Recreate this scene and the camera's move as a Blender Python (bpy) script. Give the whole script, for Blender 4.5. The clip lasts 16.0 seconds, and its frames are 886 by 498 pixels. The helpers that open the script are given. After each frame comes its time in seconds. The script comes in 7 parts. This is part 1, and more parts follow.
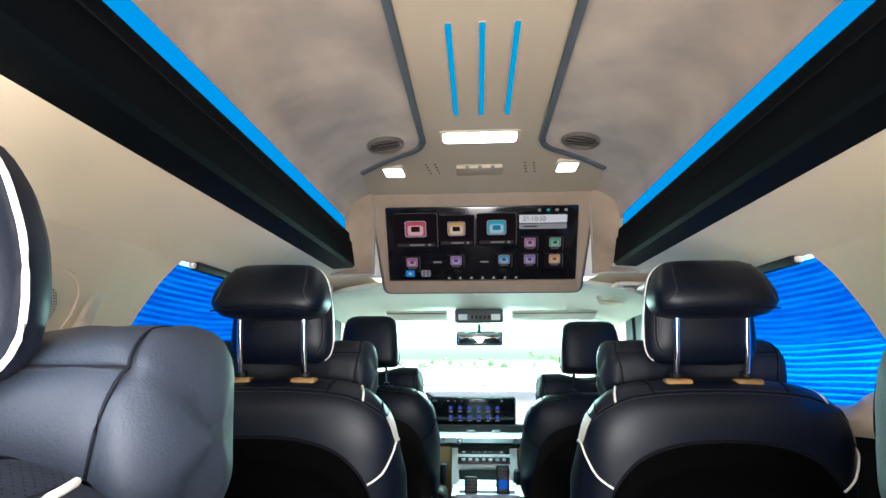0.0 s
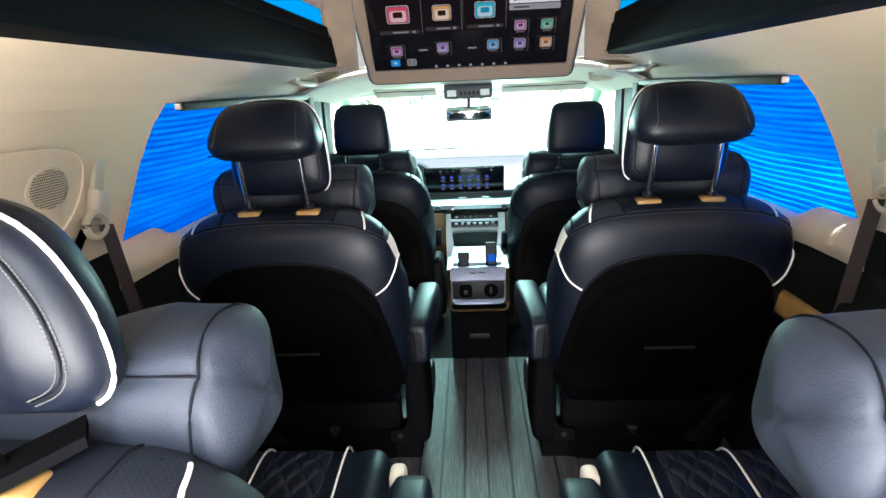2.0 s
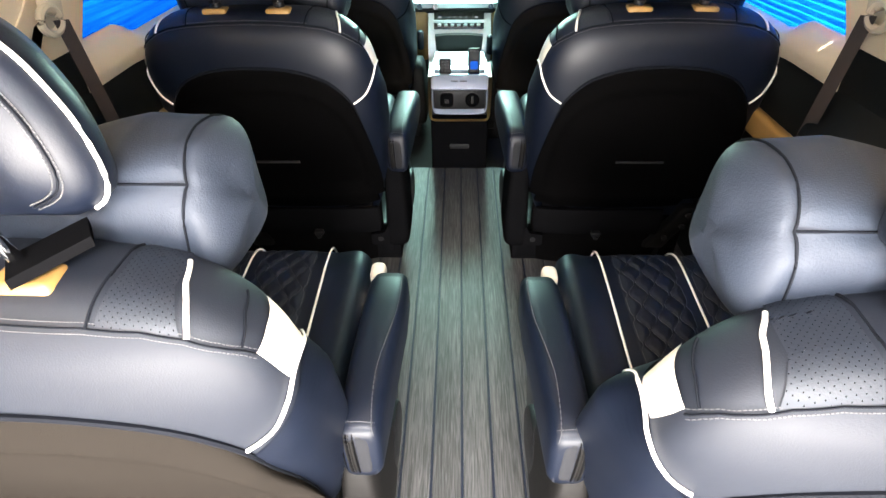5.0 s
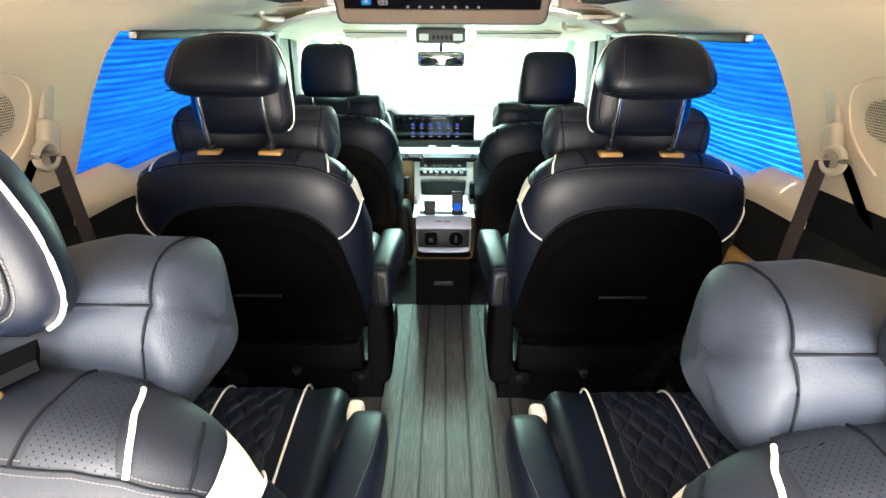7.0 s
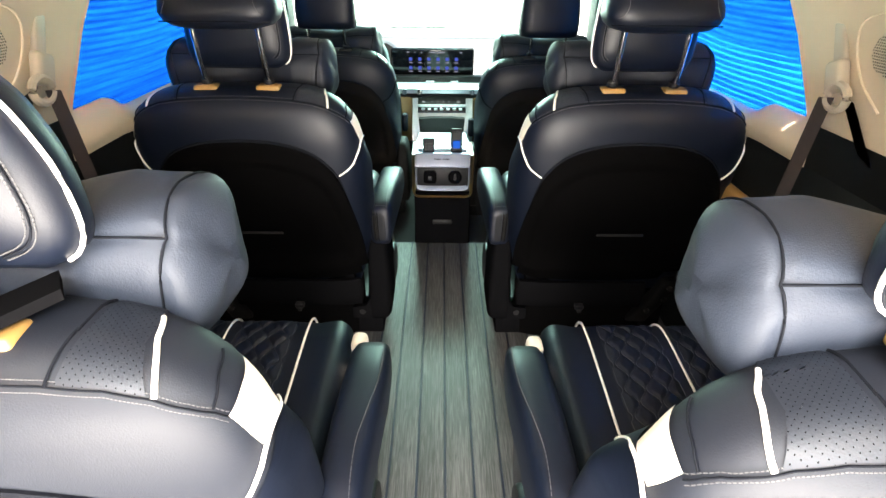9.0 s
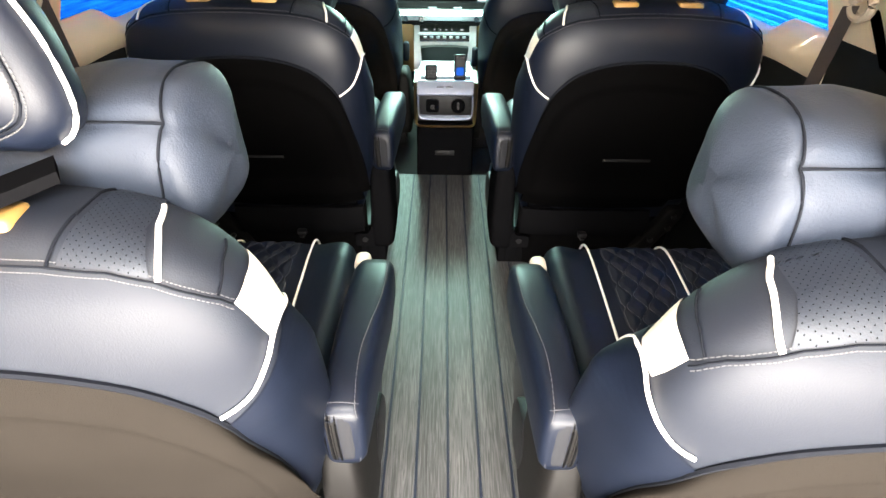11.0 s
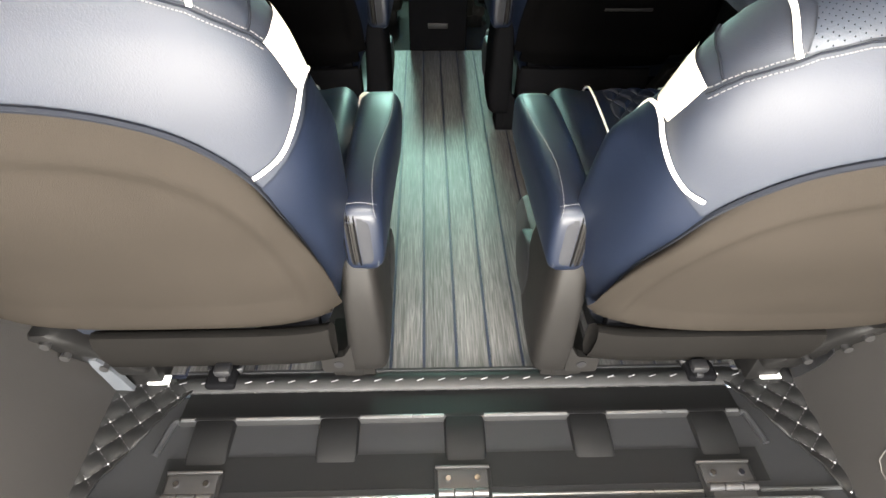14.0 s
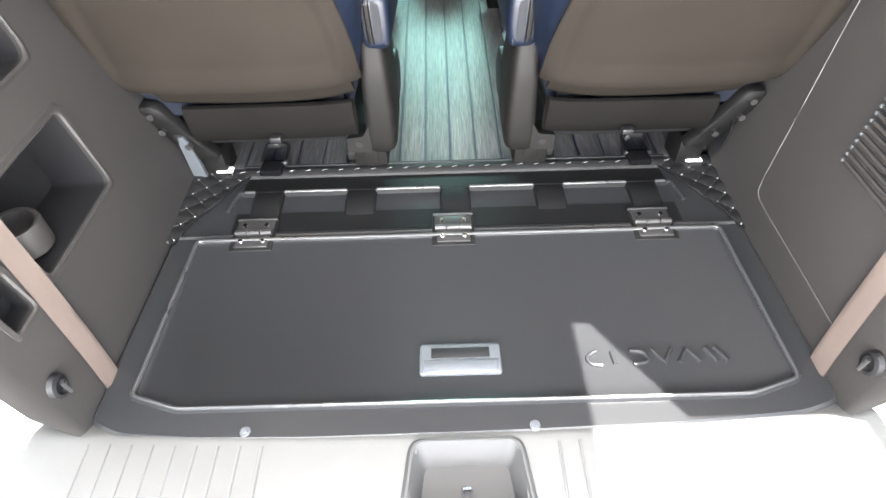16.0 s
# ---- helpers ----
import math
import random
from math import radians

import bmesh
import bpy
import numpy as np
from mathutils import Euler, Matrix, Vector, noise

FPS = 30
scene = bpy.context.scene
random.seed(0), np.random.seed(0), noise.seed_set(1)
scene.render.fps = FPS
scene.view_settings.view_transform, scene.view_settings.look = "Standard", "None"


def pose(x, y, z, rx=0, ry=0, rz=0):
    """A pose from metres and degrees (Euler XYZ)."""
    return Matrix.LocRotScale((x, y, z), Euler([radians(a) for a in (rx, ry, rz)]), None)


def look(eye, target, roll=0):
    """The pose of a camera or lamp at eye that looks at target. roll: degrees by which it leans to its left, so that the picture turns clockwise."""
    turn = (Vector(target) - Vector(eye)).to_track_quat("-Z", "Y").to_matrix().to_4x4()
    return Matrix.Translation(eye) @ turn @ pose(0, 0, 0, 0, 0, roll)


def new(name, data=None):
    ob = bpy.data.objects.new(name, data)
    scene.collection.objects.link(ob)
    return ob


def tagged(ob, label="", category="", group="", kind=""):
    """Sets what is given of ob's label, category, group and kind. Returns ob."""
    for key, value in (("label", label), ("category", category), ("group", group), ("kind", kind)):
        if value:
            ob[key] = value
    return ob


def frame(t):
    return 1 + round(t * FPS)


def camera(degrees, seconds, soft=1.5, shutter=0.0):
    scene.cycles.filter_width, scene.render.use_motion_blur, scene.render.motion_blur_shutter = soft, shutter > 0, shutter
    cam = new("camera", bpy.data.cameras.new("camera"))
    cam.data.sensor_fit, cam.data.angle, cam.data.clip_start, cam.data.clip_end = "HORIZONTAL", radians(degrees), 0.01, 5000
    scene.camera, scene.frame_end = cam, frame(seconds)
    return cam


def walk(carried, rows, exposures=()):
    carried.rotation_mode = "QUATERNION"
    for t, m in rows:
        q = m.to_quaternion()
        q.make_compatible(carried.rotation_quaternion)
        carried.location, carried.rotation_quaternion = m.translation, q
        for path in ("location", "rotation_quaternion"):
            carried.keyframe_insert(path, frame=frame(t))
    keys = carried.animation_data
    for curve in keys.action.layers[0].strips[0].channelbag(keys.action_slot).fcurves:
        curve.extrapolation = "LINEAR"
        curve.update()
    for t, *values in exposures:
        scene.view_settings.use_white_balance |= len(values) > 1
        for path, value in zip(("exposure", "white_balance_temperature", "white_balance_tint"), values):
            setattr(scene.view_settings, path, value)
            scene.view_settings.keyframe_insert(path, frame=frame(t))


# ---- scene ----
cam = camera(77.9, 16.0)
PATH = [
    (0, (-0.018, 0.21, 0.844), (-0.141, 2.17, 1.22), 0.0),
    (0.5, (-0.019, 0.194, 0.871), (-0.129, 2.189, 0.974), 0.4),
    (1, (-0.008, 0.173, 0.946), (-0.095, 2.166, 0.796), -0.8),
    (1.5, (-0.005, 0.164, 1.019), (-0.12, 2.129, 0.665), -2.3),
    (2, (-0.008, 0.155, 1.057), (-0.118, 2.069, 0.487), -2.6),
    (2.5, (-0.004, 0.15, 1.071), (-0.1, 1.996, 0.307), -1.7),
    (3, (-0.004, 0.135, 1.082), (-0.125, 1.852, 0.064), -2.3),
    (3.5, (0.001, 0.133, 1.088), (-0.118, 1.713, -0.133), -2.8),
    (6, (0.005, 0.128, 1.062), (-0.005, 1.824, 0.002), 0.3),
    (6.5, (0.01, 0.136, 1.055), (0.005, 1.923, 0.157), 0.2),
    (7, (0.008, 0.14, 1.052), (0.006, 1.998, 0.309), 0.3),
    (7.5, (0.008, 0.144, 1.053), (0.017, 2.014, 0.344), 0.3),
    (8, (0.001, 0.137, 1.056), (0.018, 1.98, 0.28), 0.7),
    (8.5, (0.001, 0.13, 1.059), (-0.008, 1.94, 0.21), -0.2),
    (9, (0.0, 0.125, 1.054), (0.011, 1.889, 0.111), 0.6),
    (9.5, (-0.005, 0.12, 1.046), (-0.006, 1.847, 0.037), 0.7),
    (10, (-0.001, 0.119, 1.03), (0.011, 1.812, -0.036), 1.1),
    (12.5, (-0.012, 0.083, 0.959), (-0.007, 1.668, -0.261), 0.2),
    (13, (-0.014, 0.071, 0.93), (0.009, 1.6, -0.36), 0.7),
    (13.5, (-0.025, 0.056, 0.914), (0.025, 1.558, -0.406), 1.4),
    (14, (-0.039, 0.004, 0.899), (0.015, 1.475, -0.455), 0.8),
    (14.5, (-0.023, -0.129, 0.904), (0.01, 1.353, -0.439), 0.2),
    (15, (-0.002, -0.321, 0.876), (0.008, 1.13, -0.5), 0.5),
    (15.5, (0.001, -0.412, 0.873), (-0.022, 0.979, -0.564), -1.5),
    (16, (-0.005, -0.48, 0.861), (-0.013, 0.892, -0.593), -1.9),
]
EXPOSURES = [(0.0, 3.18, 6200, 11), (0.5, 3.23, 6200, 11), (1.5, 3.38, 6200, 11), (2.0, 3.42, 6200, 11), (2.5, 3.42, 6250, 11), (3.0, 3.70, 6300, 12), (3.5, 4.00, 6400, 12), (6.0, 3.93, 6900, 11), (7.0, 3.83, 7100, 11), (9.0, 3.93, 7000, 11),
             (12.5, 4.20, 6950, 10), (14.5, 4.14, 6850, 8), (15.0, 4.42, 6320, 8), (15.5, 4.38, 6320, 9), (16.0, 3.90, 6300, 9)]
walk(cam, [(t, look(eye, target, roll)) for t, eye, target, roll in PATH], EXPOSURES)

# ---- light ----
world = bpy.data.worlds.new("sky_world")
world.use_nodes = True
scene.world = world
wn = world.node_tree.nodes
sky = wn.new("ShaderNodeTexSky")
sky.sky_type, sky.sun_disc = "NISHITA", False
sky.sun_elevation, sky.sun_rotation = radians(72), radians(130)
world.node_tree.links.new(sky.outputs[0], wn["Background"].inputs[0])
wn["Background"].inputs[1].default_value = 0.05
sun = new("sun", bpy.data.lights.new("sun", "SUN"))
sun.data.energy, sun.data.angle, sun.data.color = 5.0, radians(0.5), (1.0, 0.95, 0.87)
# area lamps for skylight: windscreen, plus fills added under the tailgate and out back
for name, eye, aim, wide, high, power, tint in (("windscreen_daylight", (0, 3.18, 0.985), (0, 1.3, 0.0), 0.45, 0.20, 3.7, (0.55, 1.0, 0.90)),
                                                ("tailgate_fill", (0, -0.41, 1.555), (0, 0.40, 0.70), 1.1, 0.36, 10.5, (1.0, 0.97, 0.93)),
                                                ("rear_fill", (0, -0.78, 0.40), (0, 0.60, 0.60), 1.4, 0.50, 10.5, (1.0, 0.96, 0.91))):
    lamp = new(name, bpy.data.lights.new(name, "AREA"))
    lamp.data.shape, lamp.data.size, lamp.data.size_y = "RECTANGLE", wide, high
    lamp.data.energy, lamp.data.color = power, tint
    lamp.matrix_world = look(eye, aim)
# the light falls steeply, from behind the car and a little from its right
sun.matrix_world = look((0.24, -0.2, 1.0), (0, 0, 0))


# ---- helpers of this scene ----
def mat(name, color, rough=0.5, metal=0.0, var=0.12, scale=14.0, bump=0.08, bscale=260.0, coat=0.0, spec=0.5, sheen=0.0):
    """A principled material with stains at one scale and grain at another."""
    m = bpy.data.materials.new(name)
    m.use_nodes = True
    n, l = m.node_tree.nodes, m.node_tree.links
    b = n["Principled BSDF"]
    b.inputs["Roughness"].default_value, b.inputs["Metallic"].default_value = rough, metal
    b.inputs["Coat Weight"].default_value, b.inputs["Specular IOR Level"].default_value = coat, spec
    b.inputs["Sheen Weight"].default_value = sheen
    tc = n.new("ShaderNodeTexCoord")
    big = n.new("ShaderNodeTexNoise")
    big.inputs["Scale"].default_value, big.inputs["Detail"].default_value = scale, 4
    l.new(tc.outputs["Object"], big.inputs["Vector"])
    ramp = n.new("ShaderNodeMapRange")
    ramp.inputs["From Min"].default_value, ramp.inputs["From Max"].default_value = 0.2, 0.8
    ramp.inputs["To Min"].default_value, ramp.inputs["To Max"].default_value = 1 - var, 1 + var
    l.new(big.outputs["Fac"], ramp.inputs["Value"])
    mul = n.new("ShaderNodeVectorMath")
    mul.operation = "SCALE"
    mul.inputs[0].default_value = color[:3]
    l.new(ramp.outputs[0], mul.inputs["Scale"])
    l.new(mul.outputs[0], b.inputs["Base Color"])
    rr = n.new("ShaderNodeMapRange")
    rr.inputs["To Min"].default_value, rr.inputs["To Max"].default_value = max(rough - 0.02, 0.02), min(rough + 0.02, 1)
    l.new(big.outputs["Fac"], rr.inputs["Value"])
    l.new(rr.outputs[0], b.inputs["Roughness"])
    if bump:
        fine = n.new("ShaderNodeTexNoise")
        fine.inputs["Scale"].default_value, fine.inputs["Detail"].default_value = bscale, 3
        l.new(tc.outputs["Object"], fine.inputs["Vector"])
        bp = n.new("ShaderNodeBump")
        bp.inputs["Strength"].default_value, bp.inputs["Distance"].default_value = bump, 0.002
        l.new(fine.outputs["Fac"], bp.inputs["Height"])
        l.new(bp.outputs[0], b.inputs["Normal"])
    return m


def glow(name, color, strength):
    m = bpy.data.materials.new(name)
    m.use_nodes = True
    b = m.node_tree.nodes["Principled BSDF"]
    b.inputs["Base Color"].default_value = (0, 0, 0, 1)
    b.inputs["Specular IOR Level"].default_value = 0.0
    b.inputs["Emission Color"].default_value = (*color, 1)
    b.inputs["Emission Strength"].default_value = strength
    return m


def smooth(me, angle=38):
    me.polygons.foreach_set("use_smooth", [True] * len(me.polygons))
    me.set_sharp_from_angle(angle=radians(angle))


OFF = {}


def thing(name, label, category, base=(0, 0, 0), group="", kind=""):
    """An Empty at the base of a thing; its parts are drawn in the car's own axes."""
    ob = new(name)
    ob.empty_display_size = 0.05
    ob.location = base
    OFF[ob.name] = Vector(base)
    return tagged(ob, label, category, group, kind)


def part(name, bm, material, parent, label="", angle=38):
    off = OFF.get(parent.name, Vector((0, 0, 0)))
    if off.length:
        bmesh.ops.translate(bm, verts=bm.verts, vec=-off)
    bmesh.ops.recalc_face_normals(bm, faces=bm.faces)
    me = bpy.data.meshes.new(name)
    bm.to_mesh(me)
    bm.free()
    me.materials.append(material)
    smooth(me, angle)
    ob = new(name, me)
    ob.parent = parent
    OFF[ob.name] = off
    return tagged(ob, label)


def whole(name, bm, material, label, category="", kind="structure", angle=38, group=""):
    """A thing or a piece of the setting that is one mesh, drawn in the car's axes."""
    bmesh.ops.recalc_face_normals(bm, faces=bm.faces)
    me = bpy.data.meshes.new(name)
    bm.to_mesh(me)
    bm.free()
    me.materials.append(material)
    smooth(me, angle)
    ob = new(name, me)
    OFF[ob.name] = Vector((0, 0, 0))
    return tagged(ob, label, category, group, kind)


def box(bm, x0, x1, y0, y1, z0, z1, bevel=0.0, seg=2, turn=None):
    r = bmesh.ops.create_cube(bm, size=1)
    vs = r["verts"]
    bmesh.ops.scale(bm, verts=vs, vec=(abs(x1 - x0), abs(y1 - y0), abs(z1 - z0)))
    if bevel:
        es = list({e for v in vs for e in v.link_edges})
        rb = bmesh.ops.bevel(bm, geom=es, offset=bevel, segments=seg, affect="EDGES", profile=0.5)
        vs = list({v for f in rb["faces"] for v in f.verts} | {v for v in vs if v.is_valid})
    if turn is not None:
        bmesh.ops.transform(bm, matrix=turn, verts=vs)
    bmesh.ops.translate(bm, verts=vs, vec=((x0 + x1) / 2, (y0 + y1) / 2, (z0 + z1) / 2))
    return vs


def cyl(bm, a, b, r, n=16, r2=None):
    a, b = Vector(a), Vector(b)
    d = b - a
    m = Matrix.Translation((a + b) / 2) @ d.to_track_quat("Z", "Y").to_matrix().to_4x4()
    return bmesh.ops.create_cone(bm, cap_ends=True, segments=n, radius1=r, radius2=r if r2 is None else r2, depth=d.length, matrix=m)["verts"]


def loft(bm, rings, cap=True, closed=True):
    """Skins a row of rings that have one count of points."""
    rows = [[bm.verts.new(p) for p in ring] for ring in rings]
    n = len(rows[0])
    for a, b in zip(rows, rows[1:]):
        for i in range(n if closed else n - 1):
            j = (i + 1) % n
            bm.faces.new((a[i], a[j], b[j], b[i]))
    if cap and closed:
        if cap != "end":
            bm.faces.new(rows[0])
        bm.faces.new(rows[-1])
    return rows


def tube(bm, pts, r, n=6):
    pts = [Vector(p) for p in pts]
    rings = []
    up = Vector((0, 0, 1))
    for i, p in enumerate(pts):
        d = (pts[min(i + 1, len(pts) - 1)] - pts[max(i - 1, 0)]).normalized()
        side = d.cross(up)
        if side.length < 0.2:
            side = d.cross(Vector((0, 1, 0)))
        side.normalize()
        over = side.cross(d)
        rings.append([p + r * (math.cos(a) * side + math.sin(a) * over) for a in (2 * math.pi * k / n for k in range(n))])
    loft(bm, rings)


def sheet(bm, fn, nu, nv, thick=0.0, way=(0, 0, 1)):
    """A grid from fn(u, v) over 0..1; with a thickness it becomes a slab that grows along way."""
    def grid(shift):
        rows = [[bm.verts.new(Vector(fn(i / nu, j / nv)) + shift) for i in range(nu + 1)] for j in range(nv + 1)]
        for j in range(nv):
            for i in range(nu):
                bm.faces.new((rows[j][i], rows[j][i + 1], rows[j + 1][i + 1], rows[j + 1][i]))
        return rows[0] + [r[-1] for r in rows[1:]] + rows[-1][-2::-1] + [r[0] for r in rows[-2:0:-1]]
    rim = grid(Vector((0, 0, 0)))
    if thick:
        rim2 = grid(Vector(way) * thick)
        for k in range(len(rim)):
            bm.faces.new((rim[k - 1], rim[k], rim2[k], rim2[k - 1]))


def prism(bm, poly, axis, a, b):
    """A flat outline drawn out along one axis from a to b."""
    def at(p, t):
        q = list(p)
        q.insert("xyz".index(axis), t)
        return q
    loft(bm, [[at(p, a) for p in poly], [at(p, b) for p in poly]])


def bez(pts, n=8):
    """A smooth run of points through those given."""
    pts = [Vector(p) for p in pts]
    out = []
    for i in range(len(pts) - 1):
        p0, p1, p2, p3 = pts[max(i - 1, 0)], pts[i], pts[i + 1], pts[min(i + 2, len(pts) - 1)]
        for k in range(n):
            t = k / n
            out.append(0.5 * ((2 * p1) + (p2 - p0) * t + (2 * p0 - 5 * p1 + 4 * p2 - p3) * t * t + (3 * p1 - p0 - 3 * p2 + p3) * t ** 3))
    return out + [pts[-1]]


def nb():
    return bmesh.new()


# ---- materials ----
def add_wrinkles(m, scale, depth):
    """Soft puckers of stuffed leather, under the fine grain."""
    n, l = m.node_tree.nodes, m.node_tree.links
    fine = next(k for k in n if k.bl_idname == "ShaderNodeBump")
    tc = next(k for k in n if k.bl_idname == "ShaderNodeTexCoord")
    no = n.new("ShaderNodeTexNoise")
    no.inputs["Scale"].default_value, no.inputs["Detail"].default_value, no.inputs["Distortion"].default_value = scale, 2, 1.2
    l.new(tc.outputs["Object"], no.inputs["Vector"])
    b2 = n.new("ShaderNodeBump")
    b2.inputs["Strength"].default_value, b2.inputs["Distance"].default_value = 0.6, depth
    l.new(no.outputs["Fac"], b2.inputs["Height"])
    l.new(b2.outputs[0], fine.inputs["Normal"])


def add_dots(m, pitch):
    """Rows of small dark perforations."""
    n, l = m.node_tree.nodes, m.node_tree.links
    tc = next(k for k in n if k.bl_idname == "ShaderNodeTexCoord")
    b = n["Principled BSDF"]
    vo = n.new("ShaderNodeTexVoronoi")
    vo.voronoi_dimensions = "2D"
    vo.inputs["Scale"].default_value, vo.inputs["Randomness"].default_value = 1 / pitch, 0.0
    mp = n.new("ShaderNodeMapping")
    mp.inputs["Rotation"].default_value = (0, 0, radians(45))
    l.new(tc.outputs["Object"], mp.inputs["Vector"])
    l.new(mp.outputs[0], vo.inputs["Vector"])
    lt = n.new("ShaderNodeMath")
    lt.operation = "GREATER_THAN"
    lt.inputs[1].default_value = 0.105
    l.new(vo.outputs["Distance"], lt.inputs[0])
    mx = n.new("ShaderNodeMix")
    mx.data_type = "RGBA"
    old = b.inputs["Base Color"].links[0].from_socket
    mx.inputs["A"].default_value = (0.002, 0.002, 0.003, 1)
    l.new(lt.outputs[0], mx.inputs["Factor"])
    l.new(old, mx.inputs["B"])
    l.new(mx.outputs["Result"], b.inputs["Base Color"])
    half = n.new("ShaderNodeMath")
    half.operation = "MULTIPLY"
    half.inputs[1].default_value = 0.45
    l.new(lt.outputs[0], half.inputs[0])
    l.new(half.outputs[0], b.inputs["Specular IOR Level"])


M_LEATHER = mat("navy_leather", (0.0026, 0.0048, 0.0115), 0.44, var=0.10, scale=9, bump=0.08, bscale=520, spec=0.32)
M_LEATHER_GREY = mat("slate_leather", (0.0078, 0.0103, 0.0170), 0.58, var=0.10, scale=5, bump=0.12, bscale=620, spec=0.35)
M_PILLOW = mat("slate_pillow_leather", (0.0195, 0.0255, 0.0385), 0.56, var=0.08, scale=6, bump=0.22, bscale=480, spec=0.32)
M_PERF = mat("perforated_navy_leather", (0.0082, 0.0118, 0.0200), 0.5, var=0.1, scale=9, bump=0.15, bscale=420)
M_CREAM_LEATHER = mat("cream_leather", (0.72, 0.66, 0.56), 0.45, var=0.06, bump=0.1)
M_PIPING = mat("white_piping", (0.82, 0.79, 0.72), 0.5, var=0.05, bump=0.05)
M_THREAD = mat("pale_thread", (0.07, 0.07, 0.074), 0.7, var=0.1, bump=0)
M_KNOT = mat("pale_knot_thread", (0.16, 0.16, 0.165), 0.6, var=0.1, bump=0)
M_SEAMPALE = mat("pale_seam", (0.040, 0.038, 0.036), 0.6, var=0.1, bump=0)
M_SEAM = mat("dark_seam", (0.005, 0.006, 0.009), 0.8, var=0.1, bump=0, spec=0.1)
M_BACKPANEL = mat("taupe_back_cloth", (0.0148, 0.0128, 0.0110), 0.85, var=0.12, scale=6, bump=0.4, bscale=900, spec=0.0)
# darkened copy of the back panel, for the shaded middle row
M_BACKPANEL_SHADE = mat("shaded_back_panel", (0.0018, 0.0017, 0.0018), 0.8, var=0.12, scale=6, bump=0.3, bscale=900, spec=0.015)
M_FLAP = mat("dark_flap_cloth", (0.0066, 0.0062, 0.0059), 0.9, var=0.12, scale=8, bump=0.4, bscale=900, spec=0.0)
M_CHROME = mat("chrome", (0.75, 0.75, 0.77), 0.12, metal=1.0, var=0.03, bump=0)
M_TAN = mat("tan_plastic", (0.31, 0.175, 0.055), 0.45, var=0.08, bump=0.05)
M_GREYPLASTIC = mat("warm_grey_plastic", (0.0155, 0.0142, 0.0138), 0.55, var=0.08, bump=0.12, bscale=500, spec=0.25)
M_DARK = mat("black_plastic", (0.007, 0.007, 0.008), 0.5, var=0.15, bump=0.1, bscale=500, spec=0.3)
M_BLACKGLOSS = mat("gloss_black", (0.006, 0.006, 0.008), 0.12, var=0.05, bump=0)
M_TRUNKTRIM = mat("taupe_trim_plastic", (0.0158, 0.0146, 0.0143), 0.58, var=0.10, scale=5, bump=0.30, bscale=700, spec=0.4)
M_QUARTER = mat("black_quarter_trim", (0.004, 0.0048, 0.005), 0.6, var=0.1, scale=5, bump=0.15, bscale=600, spec=0.25)
M_HEADLINER = mat("beige_headliner", (0.74, 0.61, 0.44), 0.9, var=0.05, scale=4, bump=0.25, bscale=900)
M_PILLAR = mat("beige_pillar_plastic", (0.72, 0.60, 0.435), 0.6, var=0.04, scale=4, bump=0.12, bscale=800)
M_FRONTLINER = mat("pale_front_headliner", (0.52, 0.50, 0.42), 0.9, var=0.04, scale=4, bump=0.2, bscale=900)
M_CEIL = mat("suede_ceiling", (0.215, 0.158, 0.112), 0.85, var=0.50, scale=6.0, bump=0.3, bscale=600, sheen=0.3)
M_CEILPANEL = mat("beige_ceiling_panel", (0.33, 0.265, 0.190), 0.6, var=0.06, scale=4, bump=0.1)
M_TRIMSTRIP = mat("slate_trim_strip", (0.05, 0.06, 0.07), 0.5, var=0.1, bump=0.05)
M_RAILBEAD = mat("dark_rail_bead", (0.006, 0.008, 0.010), 0.8, var=0.1, bump=0.05, spec=0.05)
M_RAIL = mat("dark_green_rail", (0.0015, 0.0024, 0.0034), 0.7, var=0.1, bump=0.08, spec=0.03)
M_HOUSING = mat("tan_leather_housing", (0.235, 0.170, 0.118), 0.55, var=0.08, bump=0.15, bscale=420)
M_TRAY = mat("black_moulded_tray", (0.0148, 0.0152, 0.0165), 0.34, var=0.05, scale=1.3, bump=0.06, bscale=1100, spec=0.20)
M_LEDGE = mat("black_ledge_plastic", (0.0052, 0.0053, 0.0057), 0.55, var=0.08, scale=3, bump=0.1, bscale=900, spec=0.12)
M_COVER = mat("warm_grey_seat_plastic", (0.0062, 0.0057, 0.0054), 0.6, var=0.10, bump=0.1, bscale=500, spec=0.16)
M_QUILT = mat("black_quilted_vinyl", (0.0042, 0.0042, 0.0046), 0.55, var=0.08, bump=0.15, bscale=700, spec=0.3)
M_RIM = mat("rim_highlight_black", (0.030, 0.0305, 0.032), 0.28, var=0.04, bump=0, spec=0.6)
M_GREYHANDLE = mat("grey_handle_plastic", (0.055, 0.060, 0.068), 0.5, var=0.05, bump=0.08)
M_BRACKET = mat("dark_grey_bracket", (0.0045, 0.0043, 0.0043), 0.55, var=0.1, bump=0.1, bscale=500, spec=0.15)
M_HINGE = mat("satin_hinge_steel", (0.045, 0.044, 0.045), 0.35, metal=0.5, var=0.12, bump=0.05)
M_STEEL = mat("dark_steel", (0.018, 0.0175, 0.018), 0.38, metal=0.2, var=0.15, bump=0.06)
M_SILL = mat("pale_sill_plastic", (0.064, 0.064, 0.0635), 0.55, var=0.06, bump=0.1, bscale=400)
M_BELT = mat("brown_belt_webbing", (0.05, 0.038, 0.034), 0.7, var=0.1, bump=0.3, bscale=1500)
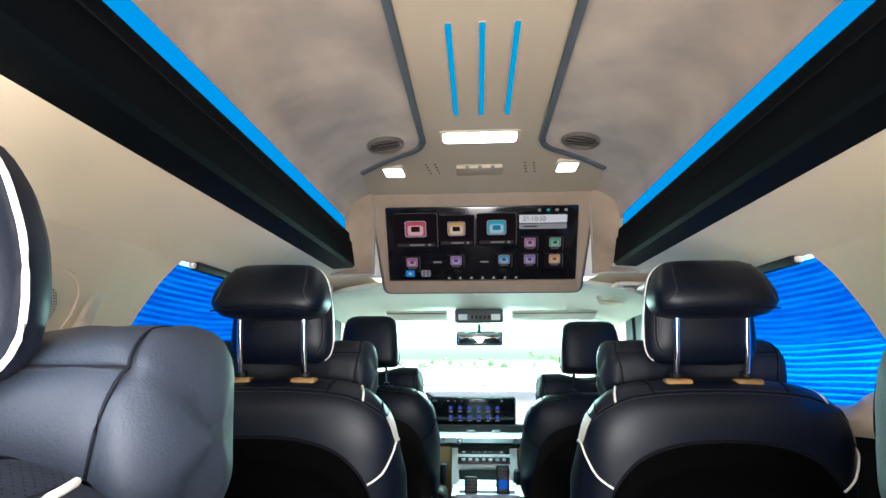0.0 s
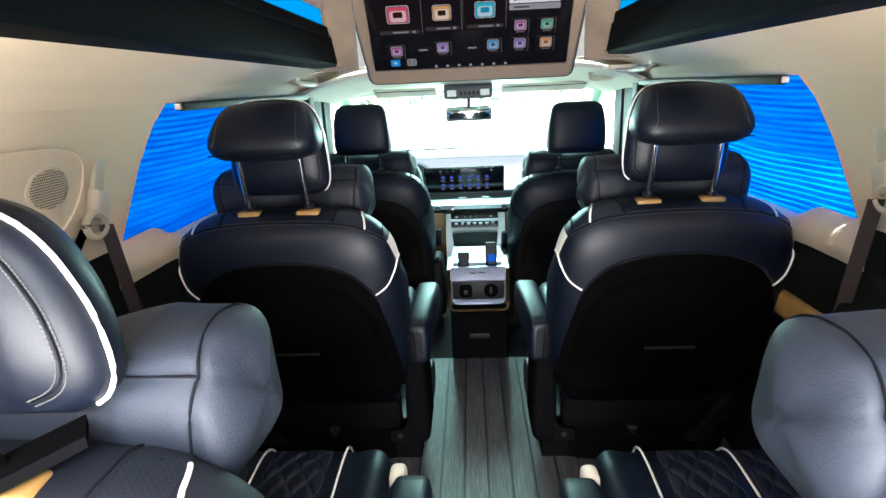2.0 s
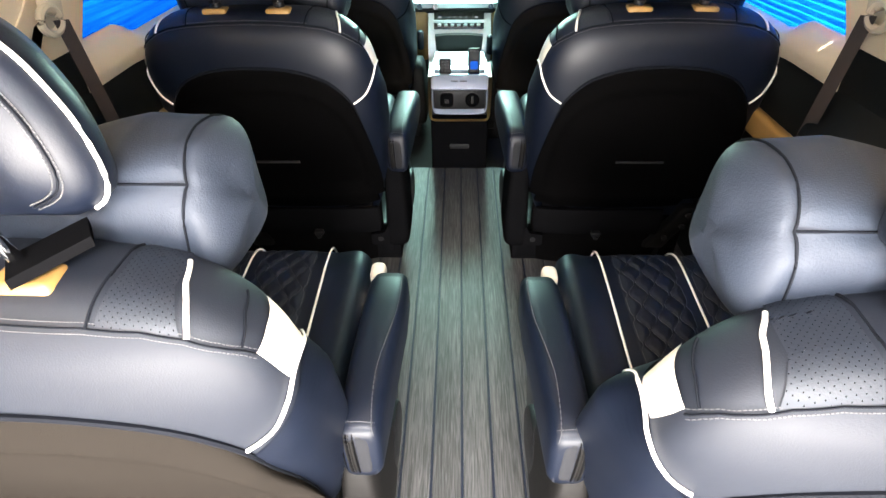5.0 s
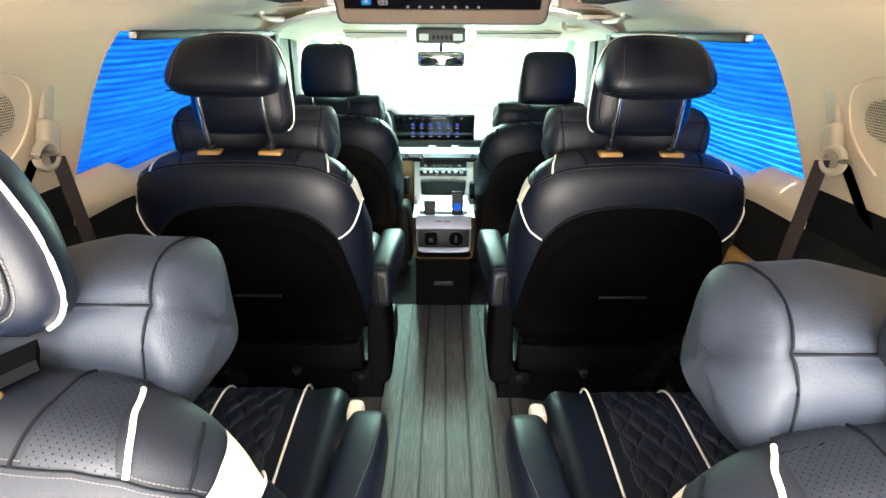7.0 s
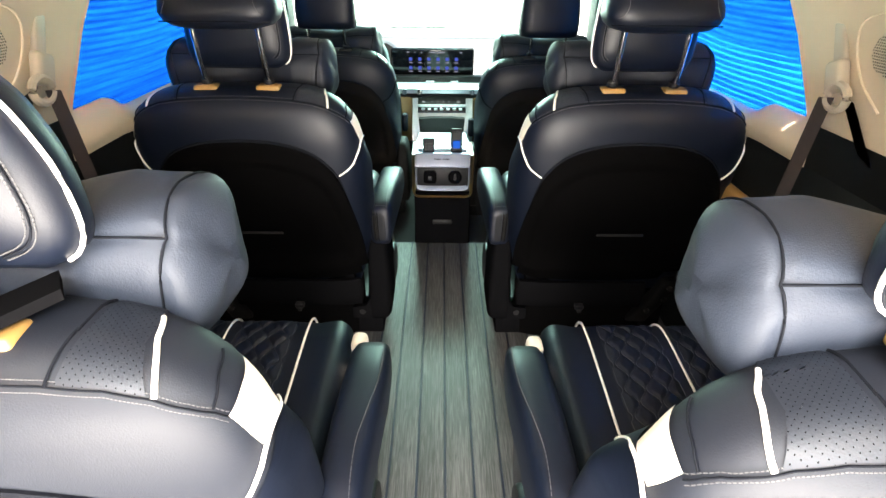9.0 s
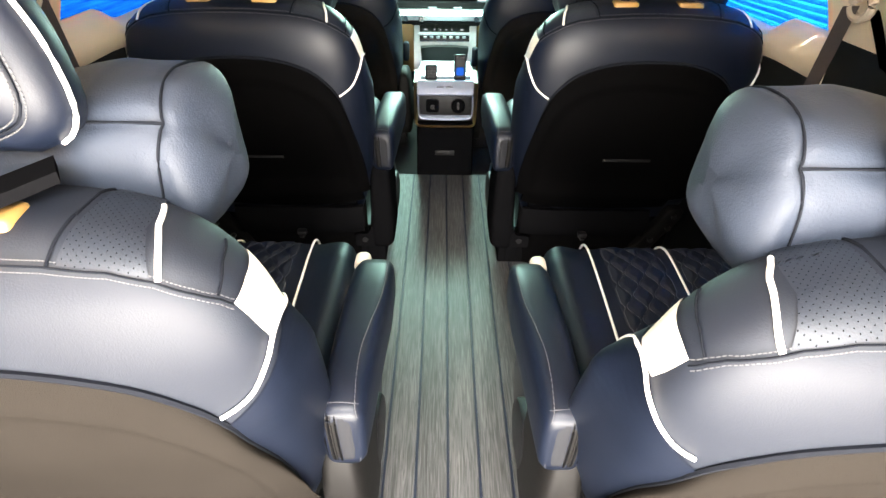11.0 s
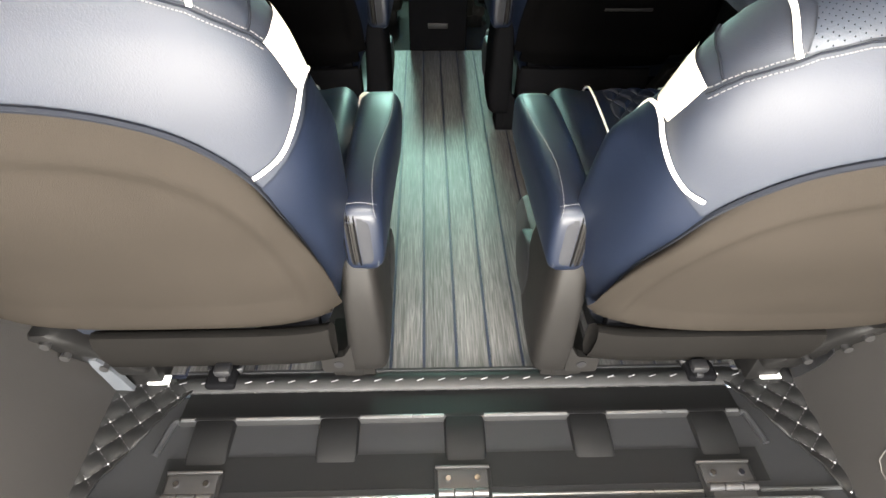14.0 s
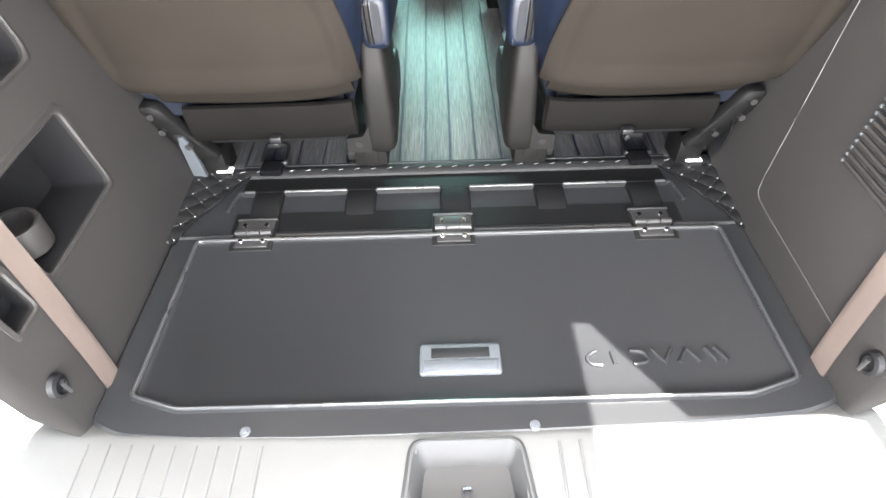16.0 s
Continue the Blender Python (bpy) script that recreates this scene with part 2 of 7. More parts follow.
# the belt webbing again, lightened to look lit
M_BELTLIT = mat("lit_belt_webbing", (0.070, 0.053, 0.046), 0.7, var=0.1, bump=0.3, bscale=1500)
M_BEIGEPL = mat("beige_belt_guide", (0.50, 0.43, 0.33), 0.5, var=0.05, bump=0.05)
# console silver, darkened and blued for the shade on its back
M_SILVER_SHADE = mat("shaded_silver", (0.27, 0.30, 0.37), 0.38, metal=0.6, var=0.05, bump=0.03)
M_SILVER = mat("silver_console", (0.60, 0.62, 0.65), 0.3, metal=0.6, var=0.05, bump=0.03)
M_DASH = mat("dark_dash", (0.03, 0.035, 0.04), 0.5, var=0.1, bump=0.15)
M_MATTE = mat("matte_black", (0.004, 0.004, 0.0045), 0.8, var=0.1, bump=0.05, spec=0.0)
M_CARPET = mat("black_carpet", (0.014, 0.013, 0.013), 0.95, var=0.25, scale=40, bump=0.8, bscale=900)
M_WHITEPLASTIC = mat("white_label", (0.8, 0.8, 0.8), 0.5, var=0.03, bump=0)
M_CONCRETE = mat("pale_concrete", (0.55, 0.53, 0.50), 0.85, var=0.15, scale=1.5, bump=0.3, bscale=60)
M_LEAF = mat("foliage_green", (0.10, 0.16, 0.07), 0.7, var=0.4, scale=3, bump=0.2, bscale=30)
M_BODY = mat("white_body_paint", (0.75, 0.75, 0.75), 0.25, var=0.03, bump=0, coat=0.5)
M_LED = glow("blue_led", (0.0, 0.40, 1.0), 0.090)
M_LEDLINE = glow("cyan_led", (0.002, 0.42, 0.80), 0.087)
M_LAMP = glow("white_lamp", (0.80, 1.0, 0.96), 1.36)


def wood():
    """Grey-brown oak vinyl with long grain; each plank differs a little."""
    m = bpy.data.materials.new("grey_oak_vinyl")
    m.use_nodes = True
    n, l = m.node_tree.nodes, m.node_tree.links
    b = n["Principled BSDF"]
    tc, info = n.new("ShaderNodeTexCoord"), n.new("ShaderNodeObjectInfo")
    shift = n.new("ShaderNodeVectorMath")
    shift.operation = "MULTIPLY_ADD"
    l.new(info.outputs["Random"], shift.inputs[0])
    shift.inputs[1].default_value = (7.0, 9.0, 3.0)
    l.new(tc.outputs["Object"], shift.inputs[2])
    mp = n.new("ShaderNodeMapping")
    mp.inputs["Scale"].default_value = (190, 8.0, 20)
    l.new(shift.outputs[0], mp.inputs["Vector"])
    grain = n.new("ShaderNodeTexNoise")
    grain.inputs["Scale"].default_value, grain.inputs["Detail"].default_value, grain.inputs["Distortion"].default_value = 1.6, 6, 0.9
    l.new(mp.outputs[0], grain.inputs["Vector"])
    mp2 = n.new("ShaderNodeMapping")
    mp2.inputs["Scale"].default_value = (16, 1.3, 4)
    l.new(shift.outputs[0], mp2.inputs["Vector"])
    wave = n.new("ShaderNodeTexNoise")
    wave.inputs["Scale"].default_value, wave.inputs["Detail"].default_value = 1.5, 3
    l.new(mp2.outputs[0], wave.inputs["Vector"])
    mix = n.new("ShaderNodeMath")
    mix.operation = "MULTIPLY_ADD"
    l.new(wave.outputs["Fac"], mix.inputs[0])
    mix.inputs[1].default_value = 0.45
    l.new(grain.outputs["Fac"], mix.inputs[2])
    ramp = n.new("ShaderNodeValToRGB")
    e = ramp.color_ramp.elements
    e[0].position, e[0].color = 0.46, (0.019, 0.0185, 0.0184, 1)
    e[1].position, e[1].color = 0.97, (0.115, 0.111, 0.111, 1)
    mid = ramp.color_ramp.elements.new(0.7)
    mid.color = (0.050, 0.0485, 0.0485, 1)
    l.new(mix.outputs[0], ramp.inputs["Fac"])
    l.new(ramp.outputs["Color"], b.inputs["Base Color"])
    b.inputs["Roughness"].default_value = 0.47
    b.inputs["Specular IOR Level"].default_value = 0.46
    bp = n.new("ShaderNodeBump")
    bp.inputs["Strength"].default_value, bp.inputs["Distance"].default_value = 0.18, 0.001
    l.new(grain.outputs["Fac"], bp.inputs["Height"])
    l.new(bp.outputs[0], b.inputs["Normal"])
    return m


def shade_cloth():
    """Blue pleated cloth that lets the daylight through."""
    m = bpy.data.materials.new("blue_shade_cloth")
    m.use_nodes = True
    n, l = m.node_tree.nodes, m.node_tree.links
    n.remove(n["Principled BSDF"])
    out = n["Material Output"]
    tc = n.new("ShaderNodeTexCoord")
    mp = n.new("ShaderNodeMapping")
    mp.inputs["Scale"].default_value = (3, 2.5, 60)
    l.new(tc.outputs["Object"], mp.inputs["Vector"])
    no = n.new("ShaderNodeTexNoise")
    no.inputs["Scale"].default_value, no.inputs["Detail"].default_value = 1.0, 4
    l.new(mp.outputs[0], no.inputs["Vector"])
    ramp = n.new("ShaderNodeValToRGB")
    e = ramp.color_ramp.elements
    e[0].position, e[0].color = 0.3, (0.0, 0.047, 0.335, 1)
    e[1].position, e[1].color = 0.75, (0.0, 0.112, 0.51, 1)
    l.new(no.outputs["Fac"], ramp.inputs["Fac"])
    tr, df, mx = n.new("ShaderNodeBsdfTranslucent"), n.new("ShaderNodeBsdfDiffuse"), n.new("ShaderNodeMixShader")
    l.new(ramp.outputs["Color"], tr.inputs["Color"])
    l.new(ramp.outputs["Color"], df.inputs["Color"])
    mx.inputs["Fac"].default_value = 0.25
    l.new(tr.outputs[0], mx.inputs[1])
    l.new(df.outputs[0], mx.inputs[2])
    l.new(mx.outputs[0], out.inputs["Surface"])
    return m


def clear_glass(name, tint):
    m = bpy.data.materials.new(name)
    m.use_nodes = True
    n, l = m.node_tree.nodes, m.node_tree.links
    n.remove(n["Principled BSDF"])
    t, g, mx = n.new("ShaderNodeBsdfTransparent"), n.new("ShaderNodeBsdfGlossy"), n.new("ShaderNodeMixShader")
    t.inputs["Color"].default_value = (*tint, 1)
    g.inputs["Roughness"].default_value = 0.02
    mx.inputs["Fac"].default_value = 0.05
    l.new(t.outputs[0], mx.inputs[1])
    l.new(g.outputs[0], mx.inputs[2])
    l.new(mx.outputs[0], n["Material Output"].inputs["Surface"])
    return m


add_wrinkles(M_LEATHER_GREY, 7, 0.0008)
add_wrinkles(M_LEATHER, 7, 0.0008)
add_wrinkles(M_PILLOW, 8, 0.0014)
add_dots(M_PERF, 0.0046)
M_VENT = mat("brown_vent_plastic", (0.075, 0.062, 0.052), 0.45, var=0.05, bump=0)
M_RECESS = mat("grey_recess_plastic", (0.036, 0.036, 0.037), 0.5, var=0.06, bump=0.1, bscale=400)
M_SPOT = glow("white_spot", (0.95, 1.0, 1.0), 0.82)
M_ENDPAD = mat("pale_grey_leather_end", (0.0165, 0.017, 0.0195), 0.75, var=0.08, bump=0.12, bscale=300, spec=0.10)
M_WOOD = wood()
M_SHADE = shade_cloth()
M_GLASS = clear_glass("green_tinted_glass", (0.62, 0.92, 0.84))
M_JOINT = mat("navy_plank_joint", (0.010, 0.013, 0.028), 0.5, var=0.1, bump=0)

# ---- the setting ----
# wooden floor of the cabin
bm = nb()
box(bm, -0.73, 0.74, 0.628, 2.16, -0.04, -0.0035)
floor = whole("floor", bm, M_JOINT, "dark jointed base of the plank-look cabin floor")
PLANK_W, PLANK_X = 0.0655, 0.016

bm = nb()
box(bm, -0.75, 0.75, 2.16, 3.7, -0.14, -0.085)
box(bm, -0.75, 0.75, 2.15, 2.165, -0.085, -0.004)
whole("floor_front", bm, M_CARPET, "black carpet of the front footwell")


def side_x(s, y, z):
    """How far out the lower side trim stands: the boot is narrower than the cabin."""
    boot = (0.615 if s < 0 else 0.652) + 0.085 * max(0.0, min(1.0, z / 0.62)) ** 1.3
    k = max(0.0, min(1.0, (y - 0.58) / 0.30))
    k = k * k * (3 - 2 * k)
    return s * (boot * (1 - k) + (0.735 - 0.02 * max(0, z - 0.3)) * k)


def upper_x(s, z):
    """The pillar trim leans in from the belt line up to the cant rail."""
    pts = ((0.70, 0.735), (0.80, 0.728), (0.92, 0.714), (1.00, 0.695), (1.05, 0.668), (1.09, 0.62), (1.115, 0.56), (1.13, 0.50), (1.14, 0.44))
    return s * float(np.interp(z, [p[0] for p in pts], [p[1] for p in pts]))


BELT = 0.772


def rounded(poly, r=0.02, n=4):
    """Rounds the corners of a flat outline."""
    out = []
    k = len(poly)
    for i in range(k):
        p, a, b = Vector(poly[i]), Vector(poly[i - 1]), Vector(poly[(i + 1) % k])
        ua, ub = (a - p).normalized(), (b - p).normalized()
        s, e = p + ua * r, p + ub * r
        for j in range(n + 1):
            t = j / n
            out.append(tuple((1 - t) ** 2 * s + 2 * t * (1 - t) * p + t * t * e))
    return out


def densify(poly, step=0.02):
    out = []
    for i, p in enumerate(poly):
        q = poly[(i + 1) % len(poly)]
        n = max(1, int(math.hypot(q[0] - p[0], q[1] - p[1]) / step))
        out += [(p[0] + (q[0] - p[0]) * j / n, p[1] + (q[1] - p[1]) * j / n) for j in range(n)]
    return out


# lower trim: the boot in taupe plastic, the cabin in black
for s, word in ((-1, "left"), (1, "right")):
    bm = nb()
    sheet(bm, lambda u, v: (side_x(s, -0.06 + 0.68 * u, -0.03 + (BELT + 0.03) * v), -0.06 + 0.68 * u, -0.03 + (BELT + 0.03) * v), 68, 80)
    # the trim turns in towards the opening, further up than at the tray
    sheet(bm, lambda u, v: (side_x(s, -0.06, -0.03 + 0.70 * v) + s * 0.006 * u * u, -0.06 - 0.034 * u * min(1.0, v / 0.20) ** 0.7, -0.03 + 0.70 * v), 4, 40)
    holes = (("pocket", 0.100, 0.207, 0.338, 0.364, 0.020, 0.12), ("upper_recess", 0.190, 0.446, 0.370, 0.575, 0.030, 0.06), ("slot", -0.006, 0.203, 0.045, 0.280, 0.010, 0.05)) if s < 0 else ()
    mids = [(f, f.calc_center_median()) for f in bm.faces]
    kill = [f for f, m in mids if any(y0 - 0.001 < m.y < y1 + 0.001 and z0 - 0.001 < m.z < z1 + 0.001 for _, y0, z0, y1, z1, _, _ in holes)]
    bmesh.ops.delete(bm, geom=kill, context="FACES")
    trim = whole("wall_boot_" + word, bm, M_TRUNKTRIM, "taupe grained plastic trim on the side of the boot")
    for name, y0, z0, y1, z1, r, deep in holes:
        hole = densify(rounded([(y0, z0), (y1, z0), (y1, z1), (y0, z1)], r, 5))
        cy, cz = (y0 + y1) / 2, (z0 + z1) / 2

        def rim_ring(out, grow):
            return [(side_x(-1, y, z) + out, y + math.copysign(grow, y - cy) * min(1.0, abs(y - cy) / 0.01), z + math.copysign(grow, z - cz) * min(1.0, abs(z - cz) / 0.01)) for y, z in hole]
        bm = nb()
        loft(bm, [rim_ring(-0.002, 0.014), rim_ring(0.0015, 0.011), rim_ring(0.002, 0.003), rim_ring(-0.001, 0.0), rim_ring(-0.012, -0.003)], cap=False)
        part("rim", bm, M_TRUNKTRIM, trim)
        bm = nb()
        loft(bm, [rim_ring(-0.010, -0.0025), rim_ring(-0.5 * deep, -0.006), rim_ring(-deep, -0.012)], "end")
        part(name, bm, M_DARK, trim, "dark moulded recess")
    if s < 0:
        bm = nb()
        loft(bm, [[(-0.700 + r * math.cos(a), 0.165 + r * math.sin(a), z) for a in (2 * math.pi * k / 28 for k in range(28))] for r, z in ((0.040, 0.214), (0.042, 0.262), (0.040, 0.266), (0.034, 0.264), (0.032, 0.225))])
        part("cup_ring", bm, M_TRUNKTRIM, trim, "grey cup ring in the pocket")
    bm = nb()
    sheet(bm, lambda u, v: (side_x(s, 0.62 + 1.75 * u, -0.03 + (0.705 + 0.03) * v), 0.62 + 1.75 * u, -0.03 + (0.705 + 0.03) * v), 40, 16)
    sheet(bm, lambda u, v: (side_x(s, 0.62 + 0.57 * u, 0.705 + (BELT - 0.705) * v), 0.62 + 0.57 * u, 0.705 + (BELT - 0.705) * v), 14, 4)
    whole("wall_quarter_" + word, bm, M_QUARTER, "black moulded lower trim beside the seats")


def shade_edge(v):
    """The rear edge of the side window, from the belt line to the top."""
    z = BELT + (1.047 - BELT) * v
    return 1.198 + 0.170 * v, z


for s, word in ((-1, "left"), (1, "right")):
    bm = nb()

    def pillar(u, v):
        ye, z = shade_edge(v)[0], BELT - 0.02 + (1.067 - BELT) * v
        y = -0.10 + (ye + 0.10) * u
        return (upper_x(s, z), y, z)
    sheet(bm, pillar, 30, 14, 0.012, (s, 0, 0))
    whole("wall_pillar_" + word, bm, M_PILLAR, "beige moulded rear pillar trim")
    bm = nb()
    sheet(bm, lambda u, v: (upper_x(s, 1.047 + 0.093 * v), -0.10 + 2.7 * u, 1.047 + 0.093 * v), 30, 14, 0.012, (s * 0.5, 0, 0.8))
    whole("wall_cant_" + word, bm, M_HEADLINER, "beige cloth headliner sweeping down to the side windows")
    # window sill trim, beige, with a step as in the pressing
    bm = nb()

    def sill(u, v):
        y = 1.17 + 1.2 * u
        k = max(0.0, min(1.0, (y - 1.36) / 0.06))
        top = 0.772 - 0.034 * k
        z = 0.672 + (top - 0.672) * v
        return (s * (0.742 - 0.030 * (1 - abs(2 * v - 1)) ** 0.5), y, z)
    sheet(bm, sill, 40, 6, 0.01, (s, 0, 0))
    whole("window_sill_trim_" + word, bm, M_PILLAR, "beige ledge below the side window")
    # door frame and pillar ahead of the shaded window, then the front door glass
    bm = nb()
    box(bm, s * 0.70, s * 0.76, 2.36, 2.46, 0.66, 1.10, 0.008)
    box(bm, s * 0.70, s * 0.75, 2.64, 2.79, 0.60, 1.06, 0.008)
    box(bm, s * 0.70, s * 0.75, 2.84, 2.96, 0.60, 1.05, 0.008)
    box(bm, s * 0.68, s * 0.74, 2.46, 3.12, 0.60, 0.68, 0.01)
    box(bm, s * 0.66, s * 0.72, 2.46, 2.52, 0.68, 1.08, 0.006)
    whole("door_frame_" + word, bm, M_DARK, "black door frame around the front side glass")
    bm = nb()
    box(bm, s * 0.70, s * 0.74, 2.36, 3.4, -0.1, 0.62, 0.01)
    whole("door_trim_" + word, bm, M_QUARTER, "black front door trim")
    bm = nb()
    sheet(bm, lambda u, v: (s * (0.785 - 0.035 * v), 1.17 + 1.95 * u, 0.70 + 0.37 * v), 8, 4)
    gl = whole("window_side_" + word, bm, M_GLASS, "tinted side window glass")
    gl.visible_shadow = False

# tall roof: ceiling cove between the two light rails
COVE = ((0.482, 1.303), (0.478, 1.335), (0.462, 1.375), (0.41, 1.408), (0.33, 1.43), (0.20, 1.445), (0.0, 1.45))
ring = [(-x, z) for x, z in COVE] + [(x, z) for x, z in COVE[-2::-1]]
prof = [(p.x, p.y) for p in bez([(x, z, 0) for x, z in ring], 5)]
bm = nb()
NPR = len(prof) - 1
sheet(bm, lambda u, v: (prof[round(u * NPR)][0], -0.12 + 2.22 * v, prof[round(u * NPR)][1]), NPR, 23, 0.02)
whole("ceiling", bm, M_CEIL, "brown marbled suede ceiling of the raised roof")


def cove_z(x):
    xs, zs = [p[0] for p in prof], [p[1] for p in prof]
    return float(np.interp(x, xs, zs))


# the ends of the tall roof
bm = nb()
for s in (-1, 1):
    prism(bm, [(s * 0.385, 1.12), (s * 0.385, 1.425), (s * 0.43, 1.41), (s * 0.47, 1.38), (s * 0.50, 1.33), (s * 0.53, 1.28), (s * 0.55, 1.12)], "y", 2.10, 2.14)
box(bm, -0.42, 0.42, 2.10, 2.14, 1.41, 1.46)
whole("wall_roof_front", bm, M_CEIL, "suede end wall of the raised roof behind the screen")
bm = nb()
prism(bm, [(x, z) for x, z in prof] + [(0.50, 1.36), (-0.50, 1.36)], "y", -0.108, -0.075)
whole("wall_roof_rear", bm, M_HEADLINER, "beige header over the tailgate opening")

# front headliner, low, down to the windscreen
bm = nb()


def front_roof(u, v):
    x = -0.70 + 1.40 * u
    y = 2.31 + 0.76 * v
    drop = 0.10 * (abs(x) / 0.70) ** 5
    return (x, y, 1.108 - 0.072 * v ** 2 - drop * (1 - 0.5 * v))


sheet(bm, front_roof, 24, 12, 0.015)
whole("ceiling_front", bm, M_FRONTLINER, "pale headliner over the front seats")

# body shell that closes the car: roof skin, sides, bulkhead
bm = nb()
rows = []
outer = [(-0.86, 0.55), (-0.84, 0.9), (-0.80, 1.12), (-0.66, 1.24), (-0.58, 1.36), (-0.45, 1.50), (0.0, 1.54), (0.45, 1.50), (0.58, 1.36), (0.66, 1.24), (0.80, 1.12), (0.84, 0.9), (0.86, 0.55)]
top = outer[3:10]
NT = len(top) - 1
sheet(bm, lambda u, v: (top[round(u * NT)][0], -0.10 + 2.46 * v, top[round(u * NT)][1]), NT, 3, 0.012)
sheet(bm, lambda u, v: (-0.80 + 1.6 * u, 2.36 + 0.73 * v, 1.19 - 0.06 * v * v - 0.06 * (abs(2 * u - 1)) ** 4), 16, 8, 0.012)
for s in (-1, 1):
    sheet(bm, lambda u, v: (s * (0.66 + 0.14 * u), -0.10 + 2.46 * v, 1.24 - 0.12 * u), 3, 4, 0.012)
    sheet(bm, lambda u, v: (s * (0.80 + 0.04 * u), -0.16 + 1.33 * v, 1.12 - 0.44 * u), 3, 4, 0.012, (s, 0, 0))
    sheet(bm, lambda u, v: (s * (0.84 + 0.03 * u), -0.36 + 3.9 * v, 0.68 - 1.05 * u), 3, 4, 0.012, (s, 0, 0))
prism(bm, [(x, z) for x, z in top] + [(0.66, 1.14), (-0.66, 1.14)], "y", 2.345, 2.36)
shell = whole("roof_and_body", bm, M_BODY, "white painted body shell of the tall-roofed van")

# rear frame of the tailgate opening: it leans forward towards the top
for s, word in ((-1, "left"), (1, "right")):
    bm = nb()
    path = [(-0.05, -0.06, 0.70), (-0.09, 0.2, 0.715), (-0.15, 0.6, 0.735), (-0.225, 0.95, 0.69), (-0.258, 1.1, 0.655), (-0.135, 1.36, 0.600), (-0.065, 1.5, 0.582)]
    loft(bm, [[(s * x, y - 0.03, z), (s * (x + 0.24), y - 0.03, z), (s * (x + 0.24), y + 0.09, z), (s * (x - 0.005), y + 0.05, z)] for y, z, x in path])
    whole("tailgate_frame_" + word, bm, M_BODY, "white painted pillar beside the tailgate opening")

# raised tailgate, and the sill below
gate = thing("tailgate", "open tailgate raised over the boot", "tailgate", (0, -0.16, 1.47))
bm = nb()
sheet(bm, lambda u, v: ((-0.59 + 1.18 * u) * (1 + 0.20 * v), -0.12 - 1.05 * v, 1.50 + 0.45 * v), 8, 8, 0.05)
part("panel", bm, M_BODY, gate, "white painted panel")
# unseen dark lining, added to cut the bounce onto the boot lid
bm = nb()
sheet(bm, lambda u, v: ((-0.55 + 1.10 * u) * (1 + 0.20 * v), -0.15 - 0.99 * v, 1.478 + 0.446 * v + 0.012 * math.sin(math.pi * u)), 12, 8, 0.018)
part("inner_trim", bm, M_GREYPLASTIC, gate, "unseen dark grey inner trim, added to cut light on the lid")

bm = nb()


def sill_top(u, v):
    x = -0.86 + 1.74 * u
    bow = 0.045 * ((x - 0.02) / 0.8) ** 2
    y = -0.062 + bow * 0.6 - 0.36 * v + bow * 0.2 * v
    z = -0.012 * max(0, 1 - v / 0.07) - 0.012 * v - 0.10 * max(0, v - 0.72) ** 1.2
    return (x, y, z)


# sill with the latch recess cut out of it
sheet(bm, sill_top, 174, 48)
mids = [(f, f.calc_center_median()) for f in bm.faces]
kill = [f for f, m in mids if abs(m.x - 0.02) < 0.082 + 0.10 * (-0.083 - m.y) and -0.214 < m.y < -0.099]
bmesh.ops.delete(bm, geom=kill, context="FACES")
sill_ob = whole("sill", bm, M_SILL, "pale scuffed plastic sill of the boot opening")
for x in [-0.60 + 0.036 * k for k in range(9)] + [0.17 + 0.034 * k for k in range(4)] + [0.50 + 0.036 * k for k in range(5)]:
    bm = nb()
    tube(bm, [Vector(sill_top((x + 0.86) / 1.74, v)) + Vector((0, 0, 0.0006)) for v in np.linspace(0.11, 0.62, 8)], 0.0024, 6)
    part("rib", bm, M_SILL, sill_ob)
bm = nb()
poly = rounded([(-0.082, -0.220), (0.122, -0.220), (0.108, -0.094), (-0.068, -0.094)], 0.02, 4)
loft(bm, [[(0.02 + (x - 0.02) * 1.06, -0.15 + (y + 0.15) * 1.06, -0.002) for x, y in poly], [(x, y, 0.003) for x, y in poly], [(0.02 + (x - 0.02) * 0.96, -0.15 + (y + 0.15) * 0.94, 0.003) for x, y in poly],
          [(0.02 + (x - 0.02) * 0.78, -0.16 + (y + 0.15) * 0.72, -0.045) for x, y in poly]], "end")
latch = thing("latch_recess", "grey moulded latch recess with steel striker in the sill", "latch", (0.02, -0.15, -0.045))
part("recess", bm, M_RECESS, latch)
bm = nb()
tube(bm, bez([(0.012, -0.17, -0.045), (0.012, -0.17, -0.012), (0.018, -0.17, -0.004), (0.024, -0.17, -0.012), (0.024, -0.17, -0.045)], 4), 0.0035, 8)
part("striker", bm, M_CHROME, latch, "steel striker loop")
bm = nb()
cyl(bm, (0.018, -0.165, -0.0455), (0.018, -0.165, -0.043), 0.05, 28)
part("striker_plate", bm, M_RECESS, latch)

# bumper face below the sill
bm = nb()
sheet(bm, lambda u, v: (-0.87 + 1.76 * u, -0.43 + 0.06 * (2 * u - 1) ** 2 - 0.03 * v, -0.05 - 0.42 * v), 20, 6, 0.02, (0, 1, 0))
whole("bumper", bm, M_BODY, "white painted rear bumper below the sill", "bumper", "")

# ---- outside ----
bm = nb()
sheet(bm, lambda u, v: (-120 + 240 * u, -120 + 240 * v, -0.50), 12, 12)
whole("ground", bm, M_CONCRETE, "pale sunlit concrete yard")
random.seed(5)


